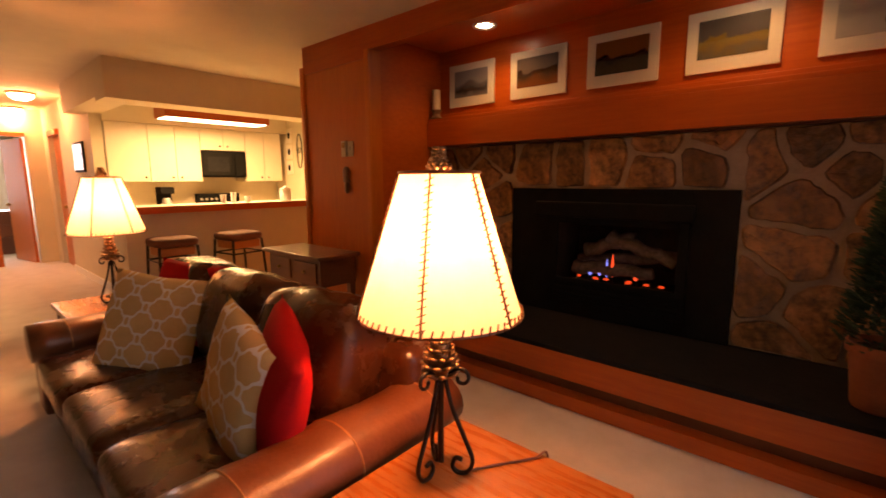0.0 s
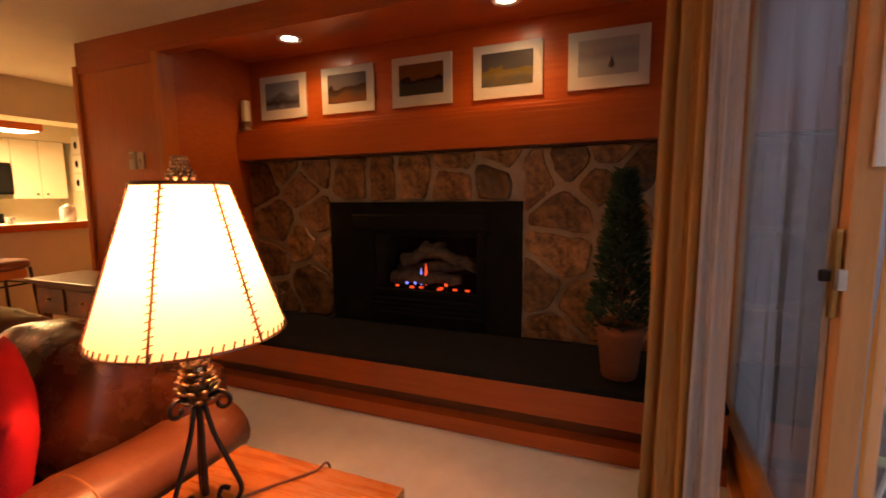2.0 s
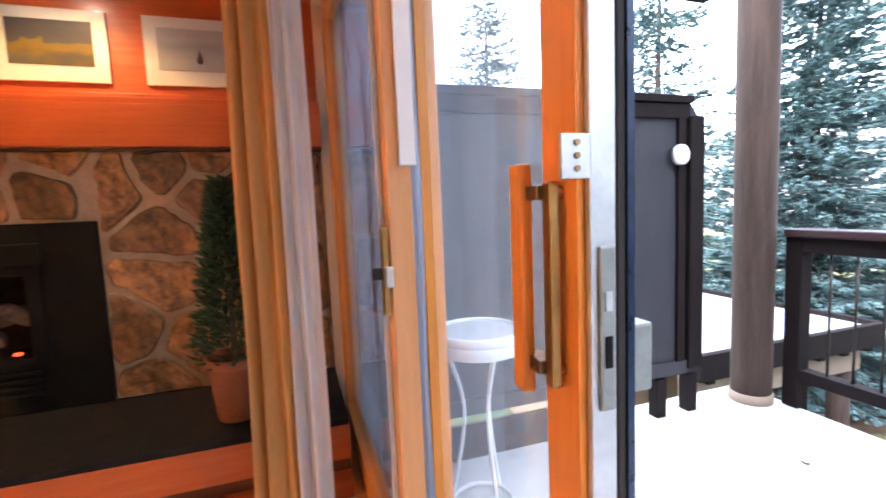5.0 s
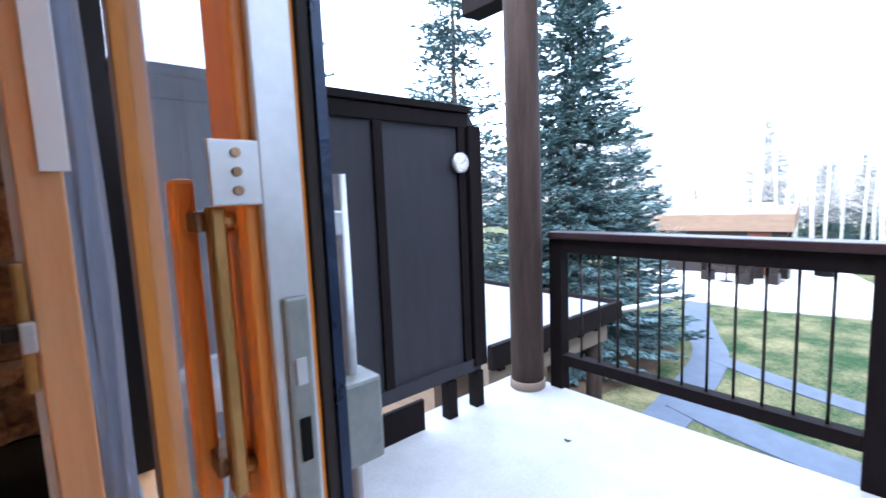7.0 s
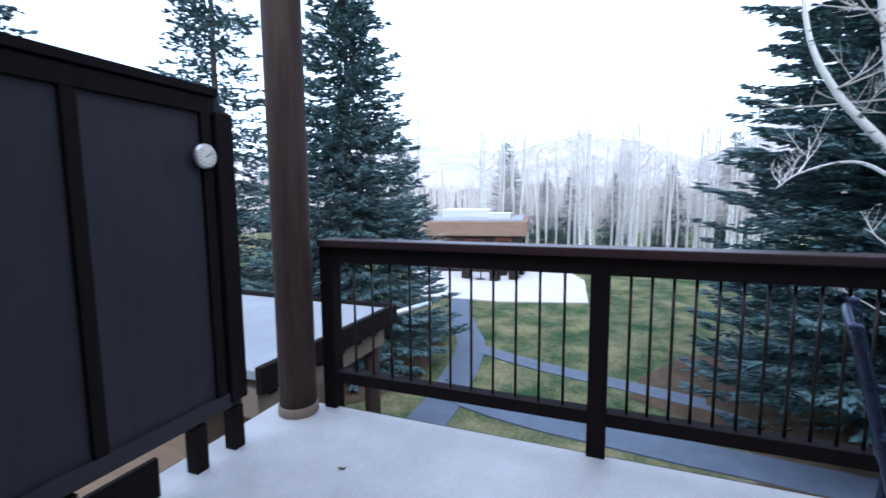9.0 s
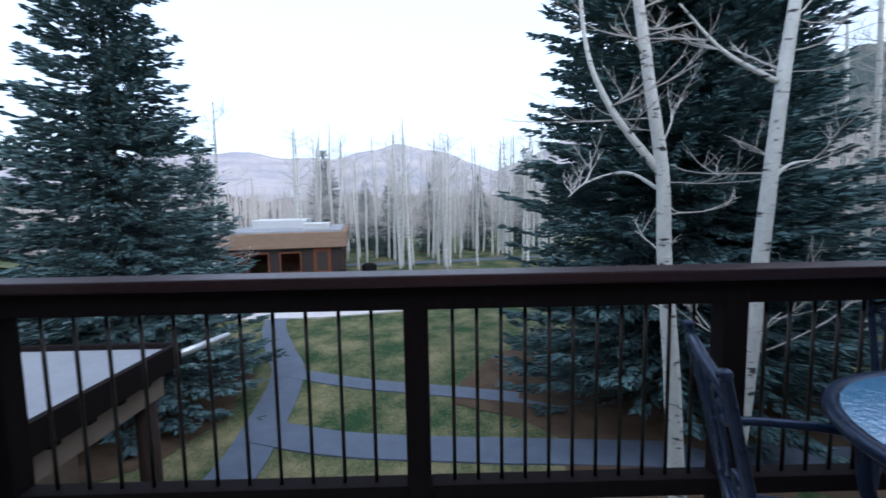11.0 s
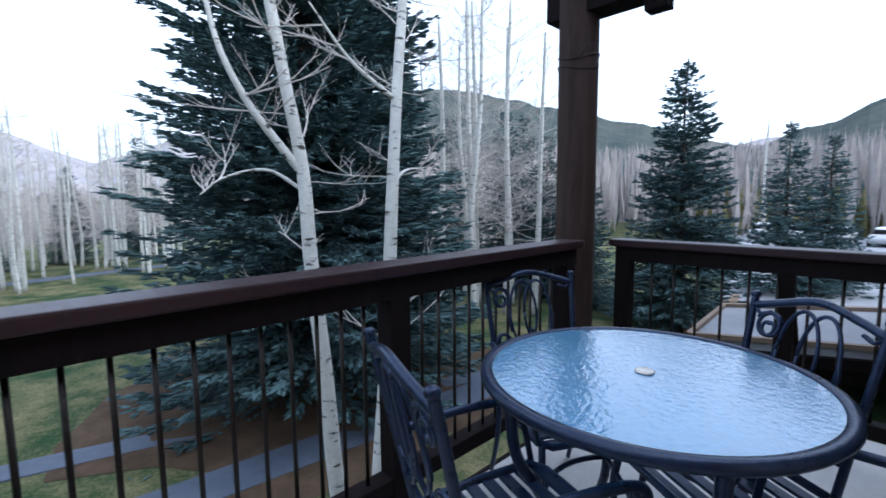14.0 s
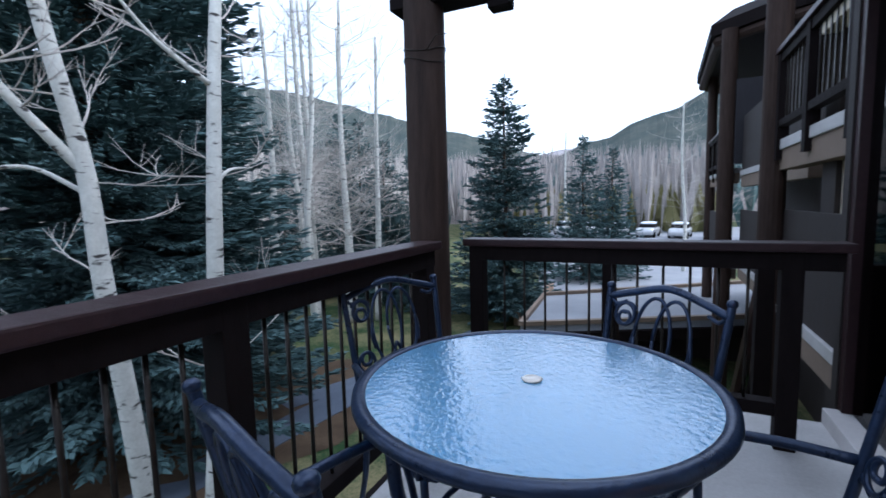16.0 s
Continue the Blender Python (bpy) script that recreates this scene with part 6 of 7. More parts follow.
# ---- trees ----
def spruce_mesh(height, radius, seed, whorls=46, density=1.0, gap=0.0, power=0.80):
    """Drooping whorled branches set with thousands of small needle tufts."""
    rng = np.random.RandomState(seed)
    base, way, ln, wd = [], [], [], []
    for w in range(whorls):
        f = (w + rng.rand() * 0.6) / whorls
        z = height * (0.05 + 0.94 * f) + 0.12 * rng.randn()
        reach = radius * ((1 - f) ** power) * (0.86 + 0.24 * rng.rand()) + 0.10
        nb = int((10 + 13 * (1 - f)) * (1.0 - gap * rng.rand()))
        for k in range(nb):
            a = rng.rand() * 2 * math.pi
            L = reach * (0.74 + 0.32 * rng.rand())
            droop = 0.10 + 0.22 * (1 - f)
            nt_ = max(6, int(L * 24 * density))
            u = np.sort(rng.rand(nt_) ** 0.75)
            px_, pz_ = L * u, z - droop * L * u + 0.22 * L * u ** 3 + 0.30 * rng.randn()
            side = rng.choice([-1, 1], nt_)
            sa = a + side * (0.55 + 0.5 * rng.rand(nt_)) * (1 - 0.5 * u)
            off = side * (0.03 + 0.10 * rng.rand(nt_)) * L * (1 - u) * 0.6
            bx = px_ * math.cos(a) - off * math.sin(a)
            by = px_ * math.sin(a) + off * math.cos(a)
            base.append(np.stack([bx, by, pz_ + 0.03 * rng.randn(nt_)], 1))
            way.append(np.stack([np.cos(sa), np.sin(sa), -0.15 + 0.45 * rng.rand(nt_) * u], 1))
            ln.append((0.13 + 0.17 * rng.rand(nt_)) * (0.7 + 0.10 * min(L, 3)))
            wd.append((0.030 + 0.030 * rng.rand(nt_)) * (1.3 - 0.2 * min(density, 1.5)))
    base.append(np.stack([np.zeros(14), np.zeros(14), height * (0.93 + 0.075 * np.arange(14) / 14)], 1))
    an = rng.rand(14) * 6.28
    way.append(np.stack([np.cos(an) * 0.5, np.sin(an) * 0.5, np.ones(14)], 1))
    ln.append(np.full(14, 0.22))
    wd.append(np.full(14, 0.025))
    return spindles(np.concatenate(base), np.concatenate(way), np.concatenate(ln), np.concatenate(wd), rng)


def spruce(at, height, radius, seed, label, mat, whorls=46, density=1.0, gap=0.0, power=0.80):
    t = thing("spruce_tree", label, "tree", (*at, GZ), 0)
    part("trunk", tube(bmesh.new(), [(0.02 * math.sin(k), 0.02 * math.cos(k * 2), height * k / 10) for k in range(11)], 0.045 + height * 0.011, 10, 0.012), M["bark"], t, "", True)
    me = spruce_mesh(height, radius, seed, whorls, density, gap, power)
    me.materials.append(mat)
    c = new("crown", me)
    c.parent = t
    c["label"] = "drooping needle branches"
    return t


spruce((11.5, 7.3), 10.6, 2.9, 11, "tall dense blue-green spruce beside the lawn", M["spruce"], 60, 1.3)
spruce((11.4, -4.5), 20.5, 3.75, 12, "very large dark spruce behind the aspen trunks", M["spruce_dark"], 120, 1.5, 0.0, 0.92)
spruce((12.6, -6.0), 17.5, 3.0, 13, "large dark spruce standing close behind another", M["spruce_dark"], 80, 0.9, 0.0, 0.90)
spruce((10.6, 10.8), 12.5, 2.7, 14, "thin pale spruce with gaps behind the privacy screen", M["spruce"], 44, 0.8, 0.55)
spruce((6.2, 12.6), 10.5, 2.7, 15, "blue-green spruce beyond the privacy screen", M["spruce"], 44, 0.9, 0.3)
sp = spruce((7.2, -15.2), 8.4, 2.35, 16, "shapely dark green spruce near the parking area", M["spruce_dark"], 44, 1.1)
small = spruce((5.7, -23.6), 7.2, 1.9, 17, "small spruce near the parking area", M["spruce_dark"], 34, 0.62)
for x, y, s, rz in ((10.6, -15.6, 0.72, 15), (11.8, -16.6, 0.85, 190), (4.4, -24.8, 0.93, 40), (13.2, -16.8, 0.95, 80), (15.0, -17.6, 1.1, 10), (17.5, -15.2, 1.1, 210), (18.5, -12.4, 1.0, 30), (20.0, -9.0, 1.05, 150), (16.8, -18.6, 1.2, 260), (40, 4.6, 0.8, 0), (43, 1.2, 0.85, 60), (46, 7.5, 0.9, 130), (45, -3.4, 0.95, 200), (33, 16.5, 1.25, 20),
                    (31, 18.5, 1.35, 70), (46, -8, 1.3, 150), (24, -12, 1.2, 90), (45, 11, 1.3, 300)):
    copy_thing(small, pose(x, y, GZ, 0, 0, rz) @ Matrix.Scale(s, 4))


def bare_tree(name, at, trunk, r0, seed, label, twigs=26, limbs=(), twig_len=1.2, group=""):
    """A pale bare aspen: a bent tapered trunk, given limbs, and many fine twigs that fork."""
    rng = random.Random(seed)
    t = thing(name, label, "tree", (*at, GZ), 0, group)
    P = bend(trunk, 8)
    part("trunk", tube(bmesh.new(), P, r0, 10, r0 * 0.35), M["aspen"], t, "pale bark with black marks", True)
    lines = [(P, r0, r0 * 0.35)]
    for lb, r in limbs:
        Q = bend(lb, 8)
        part("limb", tube(bmesh.new(), Q, r, 8, r * 0.3), M["aspen"], t, "", True)
        lines.append((Q, r, r * 0.3))
    bm = bmesh.new()

    def twig(p, d, ln, r, depth):
        pts = [p]
        q = p.copy()
        dd = d.copy()
        for k in range(6):
            dd = (dd + Vector((rng.uniform(-1, 1), rng.uniform(-1, 1), rng.uniform(-0.5, 0.9))) * 0.16).normalized()
            q = q + dd * ln / 6
            pts.append(q.copy())
        tube(bm, pts, r, 4, r * 0.35, caps=False)
        if depth:
            for k in range(3):
                i = rng.randint(2, 5)
                twig(pts[i].copy(), (dd + Vector((rng.uniform(-1, 1), rng.uniform(-1, 1), rng.uniform(-0.3, 0.7)))).normalized(), ln * rng.uniform(0.35, 0.6), r * 0.55, depth - 1)
    for k in range(twigs):
        Q, ra, rb = lines[0] if (len(lines) == 1 or rng.random() < 0.7) else rng.choice(lines[1:])
        i = rng.randint(int(len(Q) * (0.30 if Q is P else 0.2)), len(Q) - 2)
        a = rng.uniform(0, 2 * math.pi)
        d = Vector((math.cos(a), math.sin(a), rng.uniform(-0.1, 0.6))).normalized()
        twig(Q[i].copy(), d, twig_len * rng.uniform(0.6, 1.4) * (1.15 - 0.6 * i / len(Q)), r0 * 0.085 * rng.uniform(0.7, 1.5), 2)
    tagged(part("twigwork", bm, M["twig"], t, "fine bare twigs"), kind="stuff")
    return t


bare_tree("aspen_tree", (6.38, -1.72), [(0.10, -0.45, 0), (0.05, -0.27, 1.0), (0.0, -0.14, 2.4), (0.0, -0.03, 3.6), (0.0, 0.02, 4.5), (0.02, 0.20, 5.6), (0.05, 0.36, 7.0), (0.1, 0.3, 9.5)], 0.105, 21,
          "bare forked aspen with white black-marked bark", 22, [([(0.0, 0.0, 4.45), (0.05, 0.18, 4.68), (0.1, 0.52, 5.15), (0.15, 0.75, 5.75), (0.2, 0.85, 6.8)], 0.05), ([(0.05, 0.0, 4.3), (0.3, 0.25, 4.5), (0.5, 0.6, 4.42), (0.6, 0.8, 4.25)], 0.022)], 1.0)
bare_tree("aspen_tree", (5.80, -2.37), [(0.05, 0.34, 0), (0.03, 0.22, 1.4), (0.0, 0.12, 2.6), (0.0, 0.02, 4.1), (0.0, -0.08, 5.3), (0.0, -0.2, 6.6), (0.05, -0.3, 9.0)], 0.095, 22,
          "straight bare aspen with white black-marked bark", 22, [([(0.0, 0.0, 4.35), (0.1, -0.25, 4.5), (0.2, -0.6, 4.55)], 0.022), ([(0.0, -0.02, 5.2), (0.1, 0.4, 5.5), (0.1, 0.8, 5.9)], 0.026)], 1.0)
gv = bare_tree("aspen_tree", (31.5, 3.0), [(0, 0, 0), (0.05, 0.1, 2.5), (0.0, 0.2, 5.5), (0.1, 0.25, 9.0)], 0.12, 23, "slender bare aspen in the far grove", 46, (), 1.7, "far aspen grove")
g2 = bare_tree("aspen_tree", (33.0, 0.5), [(0, 0, 0), (-0.1, 0.0, 2.5), (0.1, -0.15, 5.5), (0.2, -0.1, 8.4)], 0.10, 24, "slender bare aspen in the far grove", 46, (), 1.7, "far aspen grove")
rg_ = random.Random(77)
for k in range(84):
    x, y = rg_.uniform(30, 47), rg_.uniform(-9, 10)
    copy_thing((gv, g2)[k % 2], pose(x, y, GZ, 0, 0, rg_.uniform(0, 360)) @ Matrix.Scale(rg_.uniform(0.8, 1.15), 4))
for x, y, s in ((12.7, -11.4, 1.35), (13.4, -12.3, 1.3), (12.2, -12.6, 1.25), (14.2, -13.4, 1.3), (13.0, -14.0, 1.2), (15.5, -14.0, 1.3), (11.4, -13.2, 1.1), (14.6, -11.8, 1.2), (16.5, -16.0, 1.2), (0.9, -28.0, 1.1), (7.6, -30.0, 0.95),
                (18.3, 8.6, 0.95), (19.6, 10.4, 0.9), (17.5, 10.5, 0.8), (-1.6, -34, 1.2), (20, 14, 1.0), (22, -15, 1.1), (19, -15, 1.2)):
    copy_thing((gv, g2)[int(x * 10) % 2], pose(x, y, GZ, 0, 0, x * 77) @ Matrix.Scale(s, 4))


# ---- distance ----
def ridge(name, prof, dist, mat, label, seed, rough=0.02):
    """A far slope: (degrees of azimuth, slope of its skyline) round the balcony; it falls towards the viewer."""
    rng = np.random.RandomState(seed)
    az = np.arange(prof[0][0], prof[-1][0] - 0.01, -0.4) if prof[0][0] > prof[-1][0] else np.arange(prof[0][0], prof[-1][0] + 0.01, 0.4)
    xs, ys = [p[0] for p in prof], [p[1] for p in prof]
    order = np.argsort(xs)
    el = np.interp(az, np.array(xs)[order], np.array(ys)[order])
    el = el * (1 + rough * np.convolve(rng.randn(len(az) + 8), np.ones(5) / 5, "same")[4:-4])
    bm = bmesh.new()
    rows = []
    for f, drop in ((1.0, 1.0), (0.86, 0.72), (0.70, 0.42), (0.52, 0.16), (0.35, -0.01)):
        row = []
        for a, e in zip(az, el):
            d = dist * f
            jit = 1 + 0.06 * noise.noise(Vector((a * 0.3, f * 7, seed)))
            row.append(bm.verts.new((2 - d * math.sin(radians(a)), d * math.cos(radians(a)), (GZ - 1) + dist * e * drop * jit)))
        rows.append(row)
    for a, b in zip(rows, rows[1:]):
        for i in range(len(az) - 1):
            bm.faces.new((a[i], a[i + 1], b[i + 1], b[i]))
    return structure(name, bm, mat, label, "backdrop")


ridge("backdrop_far_ridge", [(-20, 0.06), (-50, 0.09), (-66, 0.115), (-76, 0.10), (-85.5, 0.134), (-91, 0.115), (-97.5, 0.072), (-104, 0.12), (-112, 0.16), (-130, 0.18)], 1900, M["hill_far"], "distant mountain ridge, blue with painted haze", 1)
ridge("backdrop_right_hill", [(-104, 0.06), (-118, 0.16), (-128, 0.24), (-134, 0.25), (-142, 0.225), (-150, 0.19), (-160, 0.145), (-168, 0.10), (-174, 0.05)], 700, M["hill"], "forested hillside with bare slopes", 2)
ridge("backdrop_valley", [(-150, 0.06), (-160, 0.09), (-168, 0.105), (-175, 0.12), (-185, 0.10)], 1500, M["hill_far"], "far ridge closing the valley, blue with painted haze", 3)
ridge("backdrop_dark_hill", [(-164, 0.05), (-169, 0.10), (-176, 0.145), (-185, 0.205), (-195, 0.25), (-215, 0.26), (-240, 0.2)], 640, M["hill"], "dark pine-covered hillside", 4)
ridge("backdrop_aspen_slope", [(-112, 0.05), (-124, 0.10), (-134, 0.12), (-146, 0.10), (-158, 0.06), (-176, 0.045), (-190, 0.05)], 260, M["hill_bare"], "bare pale aspen slope", 5, 0.12)
ridge("backdrop_low_woods", [(-20, 0.06), (-40, 0.07), (-70, 0.05), (-100, 0.05), (-120, 0.06)], 170, M["hill_bare"], "pale leafless woods", 6, 0.25)

def far_woods(name, count, az, near, far, tall, wide, mat, label, seed, rise=0.0):
    """Countless slim far crowns and stems in a sector of the view."""
    rng = np.random.RandomState(seed)
    a = np.radians(rng.uniform(az[0], az[1], count))
    d = near + (far - near) * rng.rand(count) ** 0.8
    foot = GZ - 1.0 + rise * np.maximum(0.0, d - near)
    base = np.stack([2 - d * np.sin(a), d * np.cos(a), foot], 1)
    way = np.stack([0.06 * rng.randn(count), 0.06 * rng.randn(count), np.ones(count)], 1)
    me = spindles(base, way, tall * (0.6 + 0.7 * rng.rand(count)), wide * (0.6 + 0.8 * rng.rand(count)), rng)
    me.materials.append(mat)
    return tagged(new(name, me), label, "woods", "", "stuff")


far_woods("far_bare_aspens", 5200, (-186, -112), 55, 240, 9.5, 0.55, M["twig_grey"], "pale grey leafless aspens on the far slope", 51, 0.10)
far_woods("far_bare_twigs", 5200, (-150, -118), 30, 120, 8.0, 0.16, M["twig"], "pale slender leafless stems beyond the big spruce", 52, 0.05)
far_woods("far_conifers", 900, (-190, -118), 75, 300, 9.0, 1.5, M["spruce_dark"], "dark conifers scattered over the far slope", 53, 0.11)
far_woods("far_willows", 700, (-186, -160), 60, 120, 5.5, 1.5, M["willow"], "olive-yellow bushes beyond the parking area", 54, 0.04)
far_woods("far_lawn_aspens", 1500, (-104, -30), 52, 160, 7.0, 0.26, M["twig"], "pale leafless woods beyond the lawn", 55, 0.02)

# ---- neighbours ----
nr = thing("neighbour_roof", "flat frosted grey roof with a dark fascia on wooden posts", "roof", (5.9, 5.6, GZ))
zr = -0.42 - GZ
part("roof_deck", B(-1.35, 1.45, -1.7, 4.4, zr - 0.10, zr, bevel=0.01), M["pavement"], nr, "frost-grey roof surface")
part("fascia", B(-1.4, 1.5, -1.78, -1.70, zr - 0.22, zr + 0.06, bevel=0.006), M["darkpaint"], nr, "dark fascia board")
part("fascia", B(1.45, 1.53, -1.70, 4.4, zr - 0.22, zr + 0.06, bevel=0.006), M["darkpaint"], nr, "dark fascia board")
part("gutter", tube(bmesh.new(), [(1.53, -1.74, zr - 0.10), (2.4, -1.95, zr - 0.12)], 0.05, 10), M["zinc"], nr, "metal rainwater spout", True)
part("beam", B(-1.3, 1.35, -1.62, -1.40, zr - 0.55, zr - 0.22, bevel=0.01), M["beige"], nr, "tan beam")
part("beam", B(1.15, 1.38, -1.40, 4.3, zr - 0.55, zr - 0.22, bevel=0.01), M["beige"], nr, "tan beam")
for i in range(7):
    part("rafter_end", B(-1.2 + i * 0.42, -1.1 + i * 0.42, -1.70, -1.55, zr - 0.30, zr - 0.22), M["darkpaint"], nr)
for x in (-1.0, 1.2):
    part("post", tube(bmesh.new(), [(x, -1.48, 0), (x, -1.48, zr - 0.5)], 0.12, 14), M["pole"], nr, "log post", True)
part("wall", B(-1.3, 1.2, -0.6, 4.3, 0, zr - 0.22), M["tanwall"], nr, "tan boarded wall")

lodge = thing("lodge_building", "low tan and brown clubhouse with a flat frosted roof", "building", (29.2, 9.3, GZ), 10)
part("wall", B(-4.0, 4.0, -3.0, 3.2, 0, 2.1), M["brownwall"], lodge, "dark brown boarded wall")
part("upper_wall", B(-4.3, 4.3, -3.3, 3.5, 2.1, 2.9, bevel=0.03), M["tanwall"], lodge, "tan boarded parapet")
part("roof", B(-4.0, 4.0, -3.0, 3.2, 2.9, 2.98), M["pavement"], lodge, "frosted flat roof")
part("roof_unit", B(-1.2, 1.6, -1.0, 2.0, 2.98, 3.5, bevel=0.03), M["zinc"], lodge, "grey rooftop unit")
part("roof_unit", B(-3.2, -1.9, -2.4, -1.0, 2.98, 3.35, bevel=0.03), M["zinc"], lodge, "grey rooftop unit")
for x, w, z0, z1, nm in ((-4.02, 0.9, 0.0, 2.05, "door"), ):
    for y in (-2.0, ):
        d = part(nm, B(-4.06, -4.0, y - 0.45, y + 0.45, 0, 2.05, bevel=0.01), M["wood_dark"], lodge, "red-brown wooden door")
        part("pane", B(-4.075, -4.06, y - 0.28, y + 0.28, 0.9, 1.85), M["dark"], d)
for y in (-0.4, 1.2, 2.5):
    w = part("window", B(-4.05, -4.0, y - 0.55, y + 0.55, 0.8, 1.9, bevel=0.008), M["wood_dark"], lodge, "wood-framed window")
    part("pane", B(-4.065, -4.05, y - 0.47, y + 0.47, 0.88, 1.82), DARKGLASS, w)
for x in (-2.6, -0.8, 1.0, 2.8):
    w = part("window", B(x - 0.6, x + 0.6, -3.05, -3.0, 0.8, 1.9, bevel=0.008), M["wood_dark"], lodge, "wood-framed window")
    part("pane", B(x - 0.52, x + 0.52, -3.065, -3.05, 0.88, 1.82), DARKGLASS, w)
bin_ = thing("litter_bin", "round black lidded bin on the patio edge", "bin", (27.0, 4.4, GZ + 0.05))
part("drum", lathe(bmesh.new(), [(0.36, 0), (0.40, 0.02), (0.42, 0.75), (0.40, 0.78)], 24), M["blackmetal"], bin_, "", True)
part("lid", lathe(bmesh.new(), [(0.43, 0.78), (0.44, 0.82), (0.30, 0.95), (0.05, 1.0), (0.001, 1.0)], 24), M["blackmetal"], bin_, "", True)
for i, (x, y) in enumerate(((24.5, 5.6), (25.4, 7.0), (23.2, 7.2))):
    ps = thing("patio_set", "folded metal patio furniture on the far patio", "furniture", (x, y, GZ + 0.05), i * 40, "far patio furniture")
    part("table", lathe(bmesh.new(), [(0.03, 0), (0.25, 0.01), (0.03, 0.04), (0.03, 0.70), (0.5, 0.71), (0.5, 0.74), (0.03, 0.74)], 18), M["iron"], ps)
    for s in (-1, 1):
        part("seat", B(s * 0.8 - 0.22, s * 0.8 + 0.22, -0.22, 0.22, 0.0, 0.45, bevel=0.03), M["iron"], ps)
        part("backrest", B(s * 1.0 - 0.03, s * 1.0 + 0.03, -0.22, 0.22, 0.45, 0.9, bevel=0.02), M["iron"], ps)

# neighbouring wing with its balconies
wing = thing("neighbour_wing", "three-storey dark brown wing with log posts and stacked balconies", "building", (1.2, -3.2, GZ))
wm = Matrix.Translation((-1.2, 3.2, -GZ))


def wing_part(name, bm, mat, label=""):
    bmesh.ops.transform(bm, matrix=wm, verts=bm.verts)
    return part(name, bm, mat, wing, label)


wing_part("wall", B(-4.0, -0.35, -15.0, -3.3, GZ, 6.6), M["brownwall"], "dark brown boarded wall")
bm = bmesh.new()
eave = [(-4.4, -9.3), (0.2, -9.3), (0.72, -9.62), (1.46, -10.3), (1.40, -14.4), (0.9, -15.1), (-4.4, -15.1)]
lo = [bm.verts.new((x, y, 4.36)) for x, y in eave]
hi = [bm.verts.new((x, y, 4.58)) for x, y in eave]
tip = [bm.verts.new((-0.6 + (x + 0.6) * 0.8, -12.2 + (y + 12.2) * 0.8, 4.95)) for x, y in eave]
bm.faces.new(lo)
bm.faces.new(tip)
for p, q in ((lo, hi), (hi, tip)):
    for i in range(7):
        bm.faces.new((p[i], p[(i + 1) % 7], q[(i + 1) % 7], q[i]))
wing_part("roof", bm, M["darkpaint"], "dark eave with clipped corners")
for i in range(1, 5):
    (xa, ya), (xb, yb) = eave[i], eave[i + 1]
    wing_part("eave_beam", tube(bmesh.new(), [(xa - 0.14, ya - 0.05, 4.27), (xb - 0.14, yb - 0.05, 4.27)], 0.10, 8), M["pole"], "brown beam under the eave")
for x, y, r, top in ((1.28, -5.45, 0.125, 6.5), (1.165, -10.0, 0.15, 4.36), (1.05, -13.9, 0.13, 4.36)):
    wing_part("log_column", tube(bmesh.new(), [(x, y, GZ), (x, y, 1.0), (x, y, top)], r, 18, r * 0.92), M["pole"], "tall brown peeled-log column")


def wing_balcony(y0, y1, x, z, solid=False):
    """A slab with a pale edge, a beam below, and a railing or a boarded parapet."""
    wing_part("balcony_slab", B(-0.35, x + 0.02, y0, y1, z - 0.10, z, bevel=0.008), M["deck"], "pale balcony slab edge")
    wing_part("balcony_beam", B(x - 0.16, x, y0, y1, z - 0.30, z - 0.10, bevel=0.006), M["beige"], "tan balcony edge beam")
    if solid:
        wing_part("parapet", B(x - 0.06, x - 0.01, y0, y1, z, z + 0.98, bevel=0.006), M["brownwall"], "dark boarded parapet")
        return
    wing_part("handrail", B(x - 0.07, x + 0.07, y0, y1, z + 0.84, z + 0.89, bevel=0.005), M["railcap"])
    wing_part("top_beam", B(x - 0.04, x + 0.04, y0, y1, z + 0.75, z + 0.84, bevel=0.004), M["darkpaint"])
    wing_part("bottom_rail", B(x - 0.04, x + 0.04, y0, y1, z + 0.12, z + 0.19, bevel=0.004), M["darkpaint"])
    for i in range(int((y1 - y0) / 0.12)):
        wing_part("baluster", B(x - 0.008, x + 0.008, y0 + 0.06 + 0.12 * i, y0 + 0.076 + 0.12 * i, z + 0.19, z + 0.75), M["iron"])
    k = max(1, int((y1 - y0) / 0.9))
    for i in range(k + 1):
        y = y0 + 0.05 + (y1 - y0 - 0.1) * i / k
        wing_part("rail_post", B(x - 0.05, x + 0.05, y - 0.05, y + 0.05, z - 0.2, z + 0.84, bevel=0.004), M["darkpaint"])


